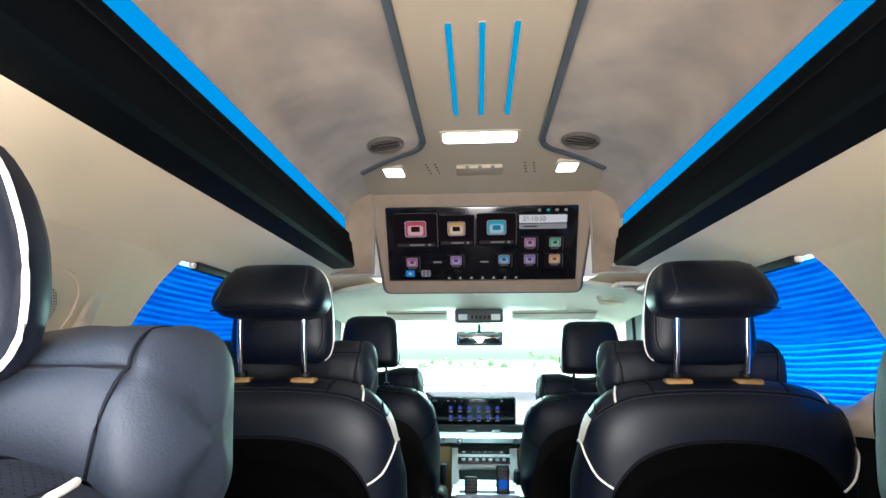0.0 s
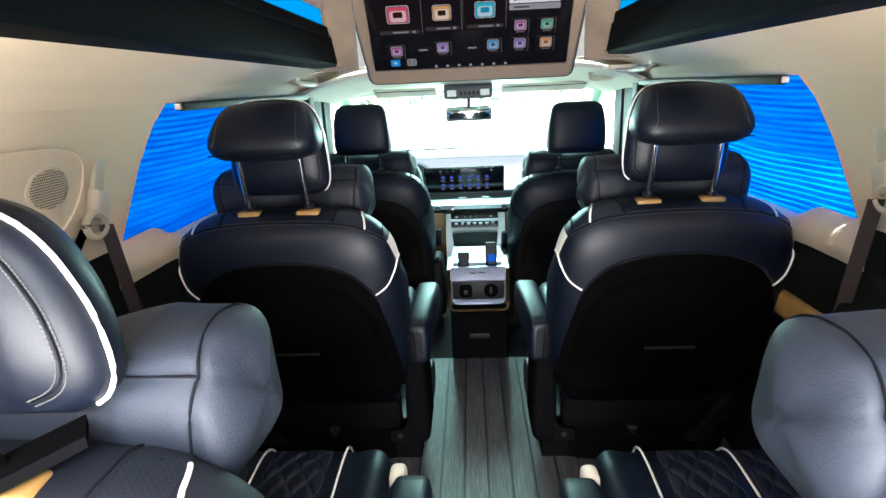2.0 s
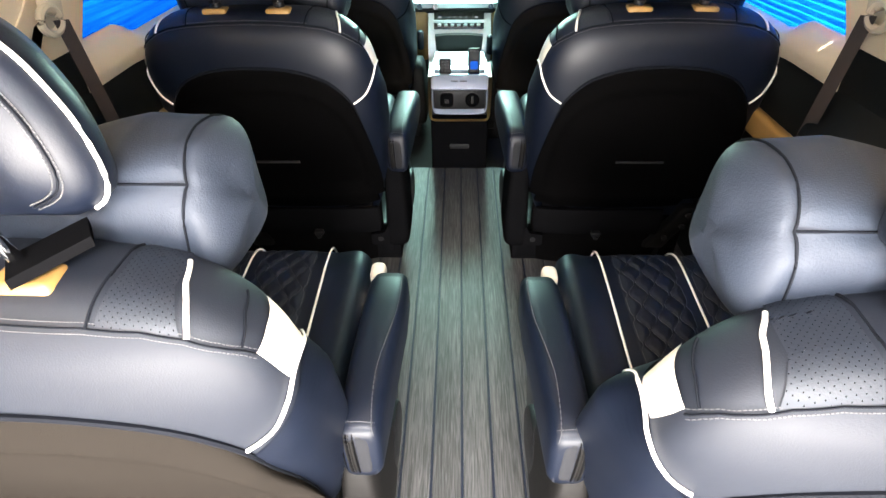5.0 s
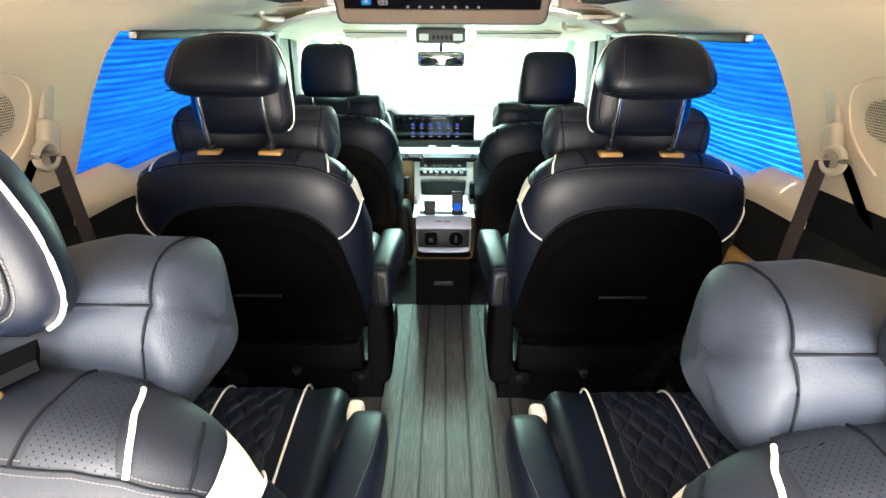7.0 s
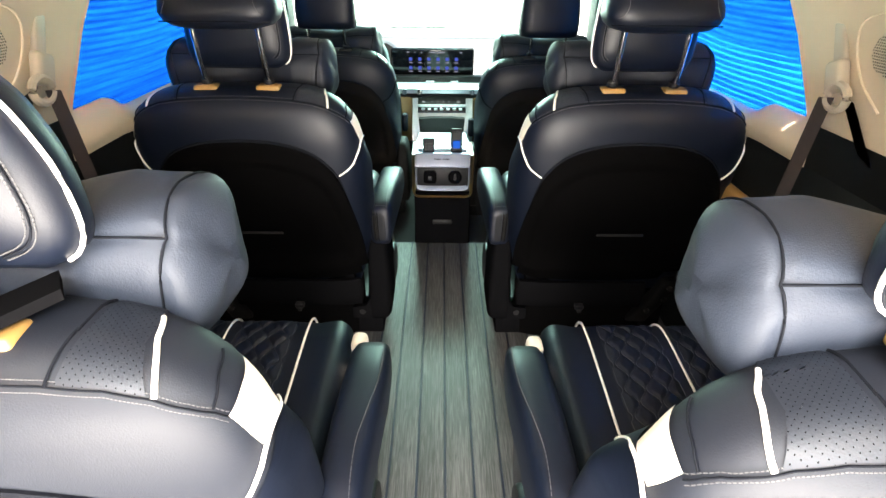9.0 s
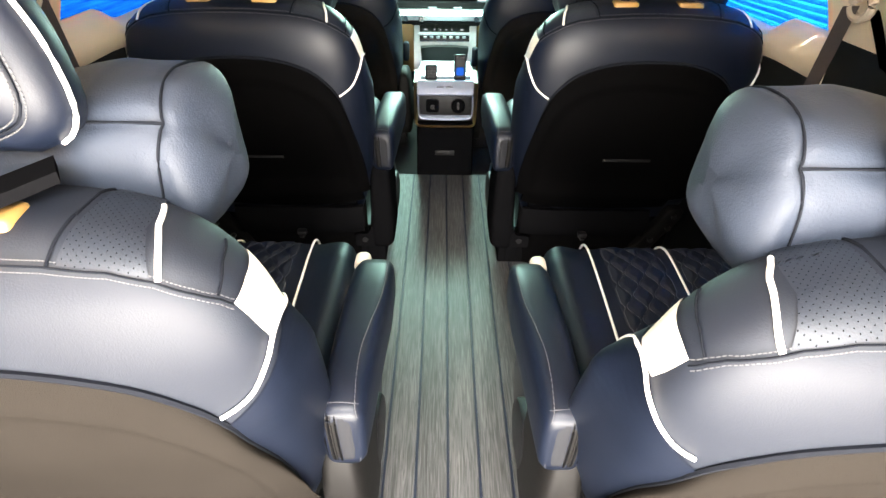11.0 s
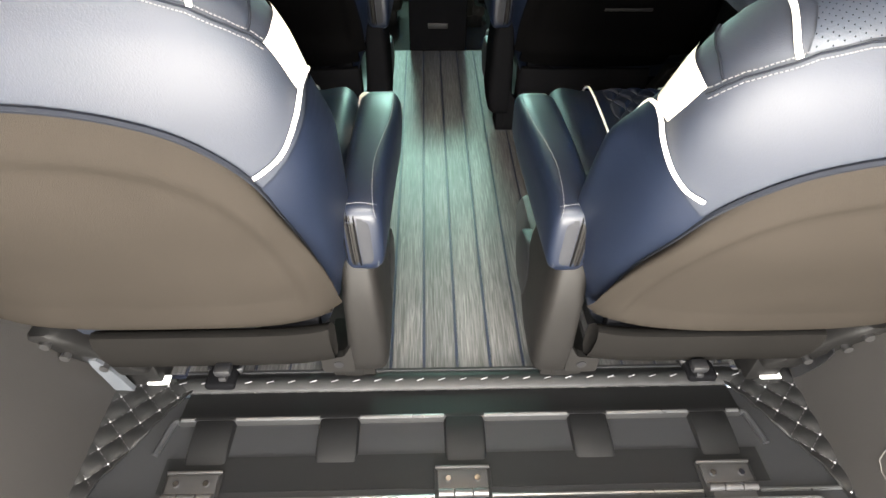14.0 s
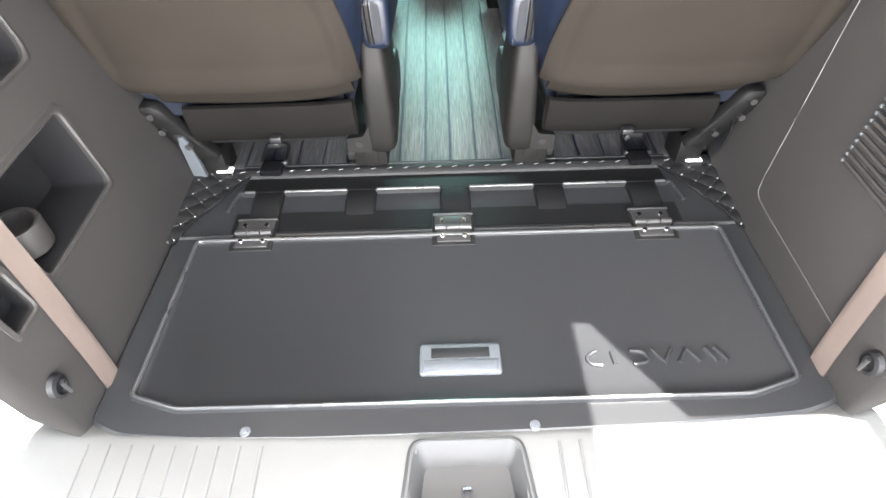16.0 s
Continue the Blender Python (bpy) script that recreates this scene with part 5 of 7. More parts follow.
            ring.append(G(((xi + xo) / 2 + (xo - xi) / 2 * math.copysign(abs(c) ** 0.42, c), (ya + yb) / 2 + (yb - ya) / 2 * math.copysign(abs(d) ** 0.42, d), z)))
        rings.append(ring)
    loft(bm, rings)
    cov = part("side_cover", bm, cover_m, st, "recliner cover blackened for shade" if strap else "warm grey recliner cover", 60)
    bm = nb()
    tab = rounded([(0.200, 0.085), (0.256, 0.085), (0.256, 0.160), (0.240, 0.128), (0.200, 0.124)], 0.007, 3)
    loft(bm, [[G((x, 0.108 + o, z)) for x, z in tab] for o in (0.012, 0.0, -0.002)])
    part("wing", bm, cover_m, cov)
    bm = nb()
    cyl(bm, G((0.229, 0.110, 0.107)), G((0.229, 0.1045, 0.107)), 0.0085, 16)
    part("bolt_hole", bm, M_DARK, cov)
    bm = nb()
    box(bm, min(0.204 * s, 0.284 * s), max(0.204 * s, 0.284 * s), 0.150, 0.232, -0.001, 0.084, 0.005)
    foot = part("foot", bm, cover_m, st, "plastic foot cover blackened for shade" if strap else "warm grey plastic foot cover")
    bm = nb()
    box(bm, min(0.226 * s, 0.262 * s), max(0.226 * s, 0.262 * s), 0.1475, 0.152, 0.010, 0.070, 0.002)
    part("foot_cap", bm, cover_m, foot)
    # bent steel bracket on the outboard side, with its foot
    bm = nb()
    rings = []
    for z, xa, xb, y in ((0.245, -0.214, -0.184, 0.066), (0.235, -0.222, -0.174, 0.066), (0.20, -0.222, -0.166, 0.080), (0.15, -0.206, -0.148, 0.096), (0.115, -0.190, -0.132, 0.106), (0.085, -0.178, -0.112, 0.112), (0.072, -0.174, -0.112, 0.116)):
        rings.append([G((xa, y + 0.006, z)), G((xa + 0.006, y, z)), G((xb - 0.006, y, z)), G((xb, y + 0.006, z)), G((xb, y + 0.030, z)), G((xa, y + 0.030, z))])
    loft(bm, rings)
    arm_b = part("hinge_bracket", bm, M_BRACKET, st, "dark grey steel hinge bracket", 50)
    for x, y, z in ((-0.198, 0.072, 0.220), (-0.160, 0.100, 0.122), (-0.196, 0.086, 0.172)):
        bm = nb()
        cyl(bm, G((x, y + 0.010, z)), G((x, y - 0.008, z)), 0.0075, 12)
        part("bolt", bm, M_STEEL, arm_b)
    bm = nb()
    box(bm, min(-0.172 * s, -0.112 * s), max(-0.172 * s, -0.112 * s), 0.136, 0.215, -0.001, 0.080, 0.004)
    part("foot", bm, M_BRACKET, st, "dark grey foot cover")
    # release lever on the aisle side
    bm = nb()
    lev = rounded([(0.21, 0.20), (0.25, 0.245), (0.33, 0.235), (0.37, 0.17), (0.33, 0.115), (0.24, 0.125)], 0.025, 4)
    loft(bm, [[G((0.300 + o, 0.29 + (y - 0.29) * k, 0.18 + (z - 0.18) * k)) for y, z in lev] for o, k in ((0, 1), (0.012, 1), (0.017, 0.94), (0.019, 0.8))])
    part("release_lever", bm, M_DARK, st, "black release lever")

    # side valance of the cushion; its pale grey stands for grazing light on leather
    bm = nb()
    val = rounded([(0.30, 0.215), (0.47, 0.205), (0.52, 0.14), (0.45, 0.050), (0.40, 0.060), (0.33, 0.15)], 0.02, 4)
    loft(bm, [[G((0.268 + o, 0.41 + (y - 0.41) * k, 0.14 + (z - 0.14) * k)) for y, z in val] for o, k in ((0, 1), (0.018, 1), (0.026, 0.94), (0.029, 0.8))])
    part("side_valance", bm, M_RECESS, st, "leather cushion valance, grazing light painted in pale grey")
    if arm:
        bm = nb()
        rings = []
        for y, zt, zb, xi, xo in ((0.104, 0.430, 0.350, 0.275, 0.313), (0.107, 0.442, 0.338, 0.268, 0.321), (0.116, 0.449, 0.333, 0.264, 0.325), (0.150, 0.456, 0.338, 0.262, 0.328), (0.25, 0.464, 0.352, 0.264, 0.335), (0.34, 0.464, 0.366, 0.267, 0.342), (0.41, 0.459, 0.372, 0.270, 0.342), (0.440, 0.448, 0.380, 0.275, 0.337), (0.452, 0.43, 0.395, 0.285, 0.327)):
            c0, c1, h0, h1 = (xi + xo) / 2, (zt + zb) / 2, (xo - xi) / 2, (zt - zb) / 2
            rings.append([G((c0 + h0 * math.copysign(abs(math.cos(a)) ** 0.5, math.cos(a)), y, c1 + h1 * math.copysign(abs(math.sin(a)) ** 0.5, math.sin(a)))) for a in (2 * math.pi * (k + 0.5) / 28 for k in range(28))])
        loft(bm, rings)
        ar = part("armrest", bm, M_LEATHER, st, "navy leather armrest", 60)
        bm = nb()
        dashes(bm, bez([G((0.314, 0.1055, 0.345)), G((0.318, 0.1075, 0.38)), G((0.318, 0.1075, 0.42)), G((0.313, 0.116, 0.451)), G((0.310, 0.19, 0.462)), G((0.318, 0.25, 0.4665)), G((0.329, 0.32, 0.4655)), G((0.331, 0.40, 0.462)), G((0.322, 0.438, 0.45))], 9), 0.0006)
        part("stitching", bm, M_THREAD, ar, "pale stitching")
        bm = nb()
        dashes(bm, bez([G((0.268, 0.118, 0.446)), G((0.292, 0.117, 0.4515)), G((0.318, 0.118, 0.447))], 7), 0.0006)
        part("stitching", bm, M_THREAD, ar, "pale stitching")
        bm = nb()
        sheet(bm, lambda u, v: G((0.2675 + 0.021 * u + 0.004 * (1 - v) ** 2, 0.1028 + 0.004 * (1 - u) ** 2 + 0.006 * (2 * v - 1) ** 6, 0.340 + 0.101 * v)), 6, 16, 0.003, (0, 1, 0))
        endp = nb()
        sheet(endp, lambda u, v: G((0.2905 + 0.0235 * u + 0.003 * (1 - v) ** 2, 0.1020 + 0.0075 * u ** 4 + 0.006 * (2 * v - 1) ** 6, 0.342 + 0.097 * v)), 8, 16, 0.003, (0, 1, 0))
        part("end_panel", endp, M_ENDPAD, ar, "pale grey end panel")
        zp = part("zip_tape", bm, M_COVER, ar, "grey zip tape")
        for dx, m, r in ((0.0, M_MATTE, 0.0012), (0.0060, M_COVER, 0.0016), (0.0085, M_MATTE, 0.0018), (0.0115, M_COVER, 0.0016), (0.0175, M_MATTE, 0.0013)):
            bm = nb()
            tube(bm, [G((0.269 + dx + 0.004 * (1 - v) ** 2, 0.1022 + 0.0036 * (1 - dx / 0.0205) ** 2 + 0.006 * (2 * v - 1) ** 6, 0.342 + 0.098 * v)) for v in np.linspace(0, 1, 13)], r, 6)
            part("zip", bm, m, zp, "")
    return st


SEATS = "captain seats"
MID_Y, REAR_Y = 1.386, 0.456
for s, x, y, ang in ((1, -0.460, MID_Y, 0), (-1, 0.460, MID_Y, 0)):
    st = make_seat("captain_seat", "navy leather captain seat with white piping in the middle row", s, True, 0.20, 0.0, True)
    st.matrix_world = pose(x, y, 0)
    tagged(st, group=SEATS)
st = make_seat("captain_seat", "navy leather captain seat with cream shoulder patches before the boot", 1, True, 0.217)
st.matrix_world = pose(-0.425, 0.466, 0)
tagged(st, group=SEATS)
st = make_seat("captain_seat", "navy leather captain seat, leaning further back, before the boot", -1, True, 0.217, 4.9, shift=0.0105)
st.matrix_world = pose(0.455, 0.458, 0)
tagged(st, group=SEATS)
for s, x, dz in ((1, -0.460, -0.075), (-1, 0.430, -0.10)):
    st = make_seat("driver_seat" if s > 0 else "passenger_seat", "dark navy leather front seat with a neck pillow", s, False, 0.205, 0.0, False, True)
    st.matrix_world = pose(x, 2.47, dz)
    tagged(st, group="front seats")

# ---- boot ----
tray = thing("boot_tray", "black moulded plastic boot tray with a hinged lid", "boot tray", (0.02, 0.2, -0.02))
CX = 0.022
bm = nb()
outer = rounded([(-0.612, 0.42), (-0.616, -0.048), (-0.560, -0.073), (-0.43, -0.083), (-0.25, -0.0875), (0.09, -0.085), (0.40, -0.078), (0.590, -0.064), (0.657, -0.044), (0.655, 0.42), (0.56, 0.585), (-0.52, 0.585)], 0.018, 4)
inner_lid = rounded([(-0.562, -0.008), (-0.475, -0.036), (0.515, -0.036), (0.605, -0.008), (0.603, 0.372), (-0.556, 0.372)], 0.012, 3)
loft(bm, [[(x, y, -0.03) for x, y in outer], [(x, y, -0.006) for x, y in outer], [(CX + (x - CX) * 0.99, 0.25 + (y - 0.25) * 0.985, 0.0) for x, y in outer]])
base = part("base", bm, M_TRAY, tray)
# raised lid with a rounded lip
bm = nb()
lid = [[(CX + (x - CX) * k, 0.17 + (y - 0.17) * k2, z) for x, y in inner_lid] for k, k2, z in ((1.0, 1.0, -0.004), (0.998, 0.996, 0.008), (0.994, 0.990, 0.0115), (0.988, 0.980, 0.0115), (0.982, 0.968, 0.006), (0.974, 0.955, 0.004))]
loft(bm, lid)
lidp = part("lid", bm, M_TRAY, tray, "black lid with a moulded lip")
# rounded lid rim and bright ledge lip; a lighter black paints their highlights
bm = nb()
rim = [Vector((CX + (x - CX) * 0.986, 0.17 + (y - 0.17) * 0.978, 0.0105)) for x, y in inner_lid]
tube(bm, rim + rim[:1], 0.0036, 8)
part("rim", bm, M_RIM, lidp)
for x0, x1 in ((-0.48, -0.456), (-0.384, -0.236), (-0.164, -0.014), (0.058, 0.209), (0.281, 0.429), (0.501, 0.523)):
    bm = nb()
    tube(bm, [(x0, 0.5275, 0.0095), (0.5 * (x0 + x1), 0.5275, 0.0098), (x1, 0.5275, 0.0095)], 0.0036, 8)
    part("lip", bm, M_RIM, tray)
# bead along the hinge line
bm = nb()
tube(bm, [(x, 0.386, 0.002) for x in np.linspace(-0.60, 0.64, 20)], 0.004, 8)
part("hinge_bead", bm, M_RIM, tray)
# front ledge, stepped, with a bright lip and four blocks
bm = nb()
poly = [(0.400, 0.0), (0.400, 0.002), (0.46, 0.002), (0.462, -0.002), (0.519, -0.002), (0.523, 0.008), (0.526, 0.0105), (0.533, 0.0105), (0.540, 0.007), (0.585, 0.002), (0.585, -0.01), (0.40, -0.01)]
prism(bm, poly, "x", -0.485, 0.528)
part("ledge", bm, M_LEDGE, tray)
for s, x0 in ((-1, -0.485), (1, 0.528)):
    bm = nb()
    tube(bm, bez([(x0, 0.527, 0.006), (x0 + s * 0.010, 0.52, 0.006), (x0 + s * 0.022, 0.465, 0.005)], 4), 0.006, 8)
    part("ledge_end", bm, M_TRAY, tray)
for x in (-0.42, -0.20, 0.022, 0.245, 0.465):
    bm = nb()
    prof_k = [(0.440, -0.001), (0.452, 0.004), (0.470, 0.009), (0.490, 0.0112), (0.522, 0.0118), (0.529, 0.008), (0.529, -0.006), (0.440, -0.006)]
    loft(bm, [[(x + o, y, z if k == 1 else -0.006 + (z + 0.006) * k) for y, z in prof_k] for o, k in ((-0.036, 0.5), (-0.033, 0.9), (-0.029, 1), (0.029, 1), (0.033, 0.9), (0.036, 0.5))])
    part("block", bm, M_LEDGE, tray)
for x in (-0.428, 0.014, 0.455):
    bm = nb()
    box(bm, x - 0.047, x + 0.047, 0.338, 0.434, 0.0035, 0.0065, 0.0015)
    hinge = part("hinge", bm, M_QUILT, tray, "black hinge with steel leaves")
    for y0, y1, w in ((0.394, 0.428, 0.041), (0.346, 0.381, 0.036)):
        bm = nb()
        box(bm, x - w, x + w, y0, y1, 0.006, 0.0105, 0.0018, 2)
        part("leaf", bm, M_HINGE, hinge, "steel leaf")
    bm = nb()
    box(bm, x - 0.045, x + 0.045, 0.4285, 0.4335, 0.006, 0.013, 0.002, 2)
    part("lip", bm, M_HINGE, hinge)
    for x0, x1 in ((-0.040, -0.016), (-0.014, 0.014), (0.016, 0.040)):
        bm = nb()
        cyl(bm, (x + x0, 0.3875, 0.0115), (x + x1, 0.3875, 0.0115), 0.0068, 14)
        part("knuckle", bm, M_HINGE, hinge)
    for dx in (-0.024, 0.024):
        for y in (0.363, 0.411):
            bm = nb()
            cyl(bm, (x + dx, y, 0.009), (x + dx, y, 0.0140), 0.0066, 12, 0.0048)
            part("screw", bm, M_CHROME, hinge, "bright screw head")
# grey flush handle
hd = part("handle", (lambda b: (box(b, -0.057, 0.090, 0.020, 0.084, 0.003, 0.011, 0.006, 3), b)[-1])(nb()), M_GREYHANDLE, tray, "grey plastic lid handle")
bm = nb()
box(bm, -0.036, 0.070, 0.052, 0.074, 0.0085, 0.0125, 0.002)
part("grip", bm, M_DARK, hd, "dark grip recess")
bm = nb()
box(bm, -0.050, 0.083, 0.0235, 0.048, 0.009, 0.0135, 0.003)
part("flap", bm, M_GREYHANDLE, hd)
# raised emblem on the lid: plain strokes
strokes = [((0.262, 0.062), (0.245, 0.050), (0.250, 0.036), (0.268, 0.032)), ((0.290, 0.060), (0.292, 0.034)), ((0.322, 0.061), (0.346, 0.056), (0.350, 0.038), (0.324, 0.033)),
           ((0.362, 0.062), (0.380, 0.034), (0.398, 0.062)), ((0.406, 0.034), (0.424, 0.062), (0.442, 0.034)), ((0.458, 0.062), (0.472, 0.034)), ((0.476, 0.062), (0.490, 0.034))]
for st_ in strokes:
    bm = nb()
    tube(bm, bez([(x, y, 0.0055) for x, y in st_], 4) if len(st_) > 4 or len(st_) == 4 else [(x, y, 0.0055) for x, y in st_], 0.0042, 8)
    part("emblem_stroke", bm, M_TRAY, lidp)
# quilted mats in the corners, stitched in white
for s in (-1, 1):
    mat_ob = thing("quilted_mat", "black quilted mat with white stitching in the corner of the boot", "mat", (CX + s * 0.58, 0.5, 0), "quilted boot mats")
    def q(u, v):
        y = 0.365 + 0.25 * v
        inner_e = float(np.interp(y, (0.365, 0.42, 0.56, 0.615), (0.622, 0.605, 0.525, 0.48)))
        x = inner_e + (0.648 - inner_e) * u
        p1, p2 = (x + y) / 0.050, (x - y) / 0.050
        return (CX + s * x, y, 0.006 + 0.005 * (abs(math.sin(math.pi * p1)) * abs(math.sin(math.pi * p2))) ** 0.5 + 0.012 * u ** 3)
    bm = nb()
    sheet(bm, q, 30, 50, -0.004)
    pad = part("pad", bm, M_QUILT, mat_ob, "", 80)
    bm = nb()
    for k in range(8, 30):
        for sg in (1, -1):
            c = 0.050 * (k if sg > 0 else k - 16)
            run = []
            for j in range(26):
                v = j / 25
                y = 0.365 + 0.25 * v
                x = c - y if sg > 0 else c + y
                inner_e = float(np.interp(y, (0.365, 0.42, 0.56, 0.615), (0.622, 0.605, 0.525, 0.48)))
                if inner_e < x < 0.645:
                    u = (x - inner_e) / (0.648 - inner_e)
                    run.append((CX + s * x, y, 0.0065 + 0.012 * u ** 3 + 0.001))
            for a, b in zip(run, run[1:]):
                tube(bm, [a, Vector(a).lerp(Vector(b), 0.6)], 0.0004, 4)
    tagged(part("stitching", bm, M_THREAD, pad, "pale stitching"), kind="stuff")
    for a in range(10, 40):
        for b in range(-20, 20):
            x, y = 0.025 * (a + b), 0.025 * (a - b)
            inner_e = float(np.interp(y, (0.365, 0.42, 0.56, 0.615), (0.622, 0.605, 0.525, 0.48)))
            if 0.37 < y < 0.612 and inner_e + 0.004 < x < 0.640:
                u = (x - inner_e) / (0.648 - inner_e)
                bm = nb()
                box(bm, CX + s * x - 0.0017, CX + s * x + 0.0017, y - 0.0017, y + 0.0017, 0.0065 + 0.012 * u ** 3, 0.0098 + 0.012 * u ** 3, 0.001, 1)
                part("knot", bm, M_KNOT, pad, "pale stitch knot")
    bm = nb()
    tube(bm, [(CX + s * 0.652, 0.365 + 0.25 * k / 12, 0.020) for k in range(13)], 0.004, 6)
    part("binding", bm, M_DARK, pad)
# narrow quilted edge between boot and cabin floor
edge = thing("quilted_edge", "narrow black quilted edging between boot and cabin floor", "floor edging", (0.02, 0.606, 0))
bm = nb()
sheet(bm, lambda u, v: (-0.50 + 1.05 * u, 0.585 + 0.042 * v, 0.004 + 0.009 * math.sin(math.pi * v) + 0.0015 * abs(math.sin(math.pi * u * 26)) ** 0.5), 130, 8, -0.003)
pad = part("pad", bm, M_QUILT, edge, "", 80)
for k in range(27):
    bm = nb()
    x = -0.50 + 1.05 * k / 26
    tube(bm, [(x - 0.007, 0.600, 0.0128), (x + 0.006, 0.604, 0.0134)], 0.0010, 5)
    part("stitch", bm, M_KNOT, pad, "pale stitch")
bm = nb()
tube(bm, [(-0.50 + 1.05 * k / 20, 0.628, 0.006) for k in range(21)], 0.005, 6)
part("binding", bm, M_DARK, edge)
# buttons and clips of the tray and sill
for x, y in ((-0.345, -0.071), (0.135, -0.073)):
    bm = nb()
    cyl(bm, (x, y, -0.003), (x, y, 0.003), 0.010, 16, 0.008)
    cyl(bm, (x, y, 0.002), (x, y, 0.0045), 0.005, 12, 0.004)
    whole("clip", bm, M_GREYHANDLE, "small grey plastic trim clip", "clip", "", group="sill clips")
# seat anchor hardware at the front of the boot
for x in (-0.428, 0.484):
    hook = thing("floor_anchor", "black plastic seat anchor frame on the plank floor", "seat anchor", (x, 0.655, 0.0), "seat anchors")
    ringp = rounded([(-0.036, -0.036), (0.036, -0.036), (0.032, 0.036), (-0.032, 0.036)], 0.012, 4)
    bm = nb()
    loft(bm, [[(x + a * k, 0.660 + b * k, (0.016 + 0.22 * (b + 0.036)) * 0.75 + h) for a, b in ringp] for k, h in ((1.0, 0.0), (1.0, 0.007), (0.94, 0.010), (0.82, 0.009), (0.78, 0.0), (0.82, -0.004), (1.0, 0.0))], cap=False)
    part("frame", bm, M_DARK, hook)
    bm = nb()
    box(bm, x - 0.030, x + 0.026, 0.590, 0.640, -0.001, 0.022, 0.006, 3)
    part("base", bm, M_MATTE, hook)
for x, y in ((-0.545, 0.606), (0.612, 0.596)):
    bm = nb()
    box(bm, x - 0.02, x + 0.02, y - 0.008, y + 0.012, 0.014, 0.020, 0.002)
    whole("label_tag", bm, M_WHITEPLASTIC, "small white tag at the foot of the seat", "tag", "", group="white tags")
# buckle stalk and strap that stand beside the rear seats
bk = thing("belt_buckle", "pale grey belt buckle stalk beside the rear seat", "belt buckle", (-0.606, 0.59, 0.0))
bm = nb()
loft(bm, [[(x + dx * w, y - 0.004, z) for dx in (-1, 1)] + [(x + dx * w, y + 0.006, z) for dx in (1, -1)] for x, y, z, w in ((-0.592, 0.560, 0.150, 0.006), (-0.594, 0.566, 0.125, 0.011), (-0.598, 0.580, 0.070, 0.014), (-0.602, 0.592, 0.012, 0.016))])
part("stalk", bm, M_GREYHANDLE, bk)
bm = nb()
box(bm, -0.612, -0.588, 0.560, 0.580, 0.138, 0.172, 0.006)
part("tongue_slot", bm, M_DARK, bk, "black buckle head")
bm = nb()
sheet(bm, lambda u, v: (0.640 + 0.010 * math.sin(3.1 * v), 0.545 + 0.028 * u + 0.03 * v, 0.155 - 0.12 * v + 0.012 * u), 3, 12, 0.0025, (1, 0, 0))
whole("strap_loop", bm, M_DARK, "black webbing strap hanging beside the rear seat", "strap", "")

# trim lines on the boot walls
bm = nb()
tube(bm, bez([(side_x(1, y, z) - 0.001, y, z) for y, z in ((0.47, 0.60), (0.449, 0.455), (0.418, 0.273), (0.396, 0.112), (0.380, 0.084), (0.350, 0.079), (0.20, 0.075), (0.05, 0.071))], 6), 0.0011, 5)
whole("trim_seam_right", bm, M_SEAMPALE, "thin pale seam line in the boot trim")
# louvred grille on the right wall: level slats with bright front ends
gr = thing("boot_vent", "taupe louvred vent with level slats in the boot trim", "vent", (0.69, 0.16, 0.27))
for k in range(15):
    z = 0.270 + 0.0125 * k
    bm = nb()
    tube(bm, [(side_x(1, y, z) - 0.0015, y, z) for y in np.linspace(0.256 + 0.0009 * k, 0.03, 8)], 0.0042, 6)
    sl = part("slat", bm, M_TRUNKTRIM, gr)
    bm = nb()
    box(bm, side_x(1, 0.26, z) - 0.006, side_x(1, 0.26, z), 0.2565 + 0.0009 * k, 0.2625 + 0.0009 * k, z - 0.003, z + 0.003, 0.0015)
    part("slat_end", bm, M_GREYHANDLE, sl)
bm = nb()
box(bm, 0.6905, 0.694, 0.02, 0.258, 0.262, 0.455)
part("backing", bm, M_DARK, gr)
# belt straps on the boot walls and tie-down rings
# the straps take the lightened webbing; light is put into its colour
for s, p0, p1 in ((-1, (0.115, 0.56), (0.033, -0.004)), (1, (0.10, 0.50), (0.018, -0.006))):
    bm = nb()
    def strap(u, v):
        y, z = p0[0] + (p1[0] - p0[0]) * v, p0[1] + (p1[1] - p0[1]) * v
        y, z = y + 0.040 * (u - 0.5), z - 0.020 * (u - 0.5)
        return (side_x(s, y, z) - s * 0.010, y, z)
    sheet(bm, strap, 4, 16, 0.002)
    whole("boot_strap", bm, M_BELTLIT, "belt webbing strap down the boot trim, painted as lit", "strap", "", group="boot straps")
for s, y, z in ((-1, -0.035, 0.10), (1, -0.035, 0.10)):
    ringo = thing("tie_ring", "small dark tie-down hook on the boot trim", "tie-down hook", (side_x(s, y, z), y, z), "tie-down hooks")
    bm = nb()
    x = side_x(s, y, z) - s * 0.006
    loft(bm, [[(x + s * o, y + r * math.cos(a), z + r * 1.2 * math.sin(a)) for a in (2 * math.pi * k / 20 for k in range(20))] for o, r in ((0.006, 0.020), (-0.002, 0.018), (-0.004, 0.012), (0.002, 0.010))])
    part("ring", bm, M_DARK, ringo)
    bm = nb()
    tube(bm, [(x - s * 0.010, y, z + 0.014), (x - s * 0.012, y, z - 0.014)], 0.004, 8)
    part("bar", bm, M_STEEL, ringo)

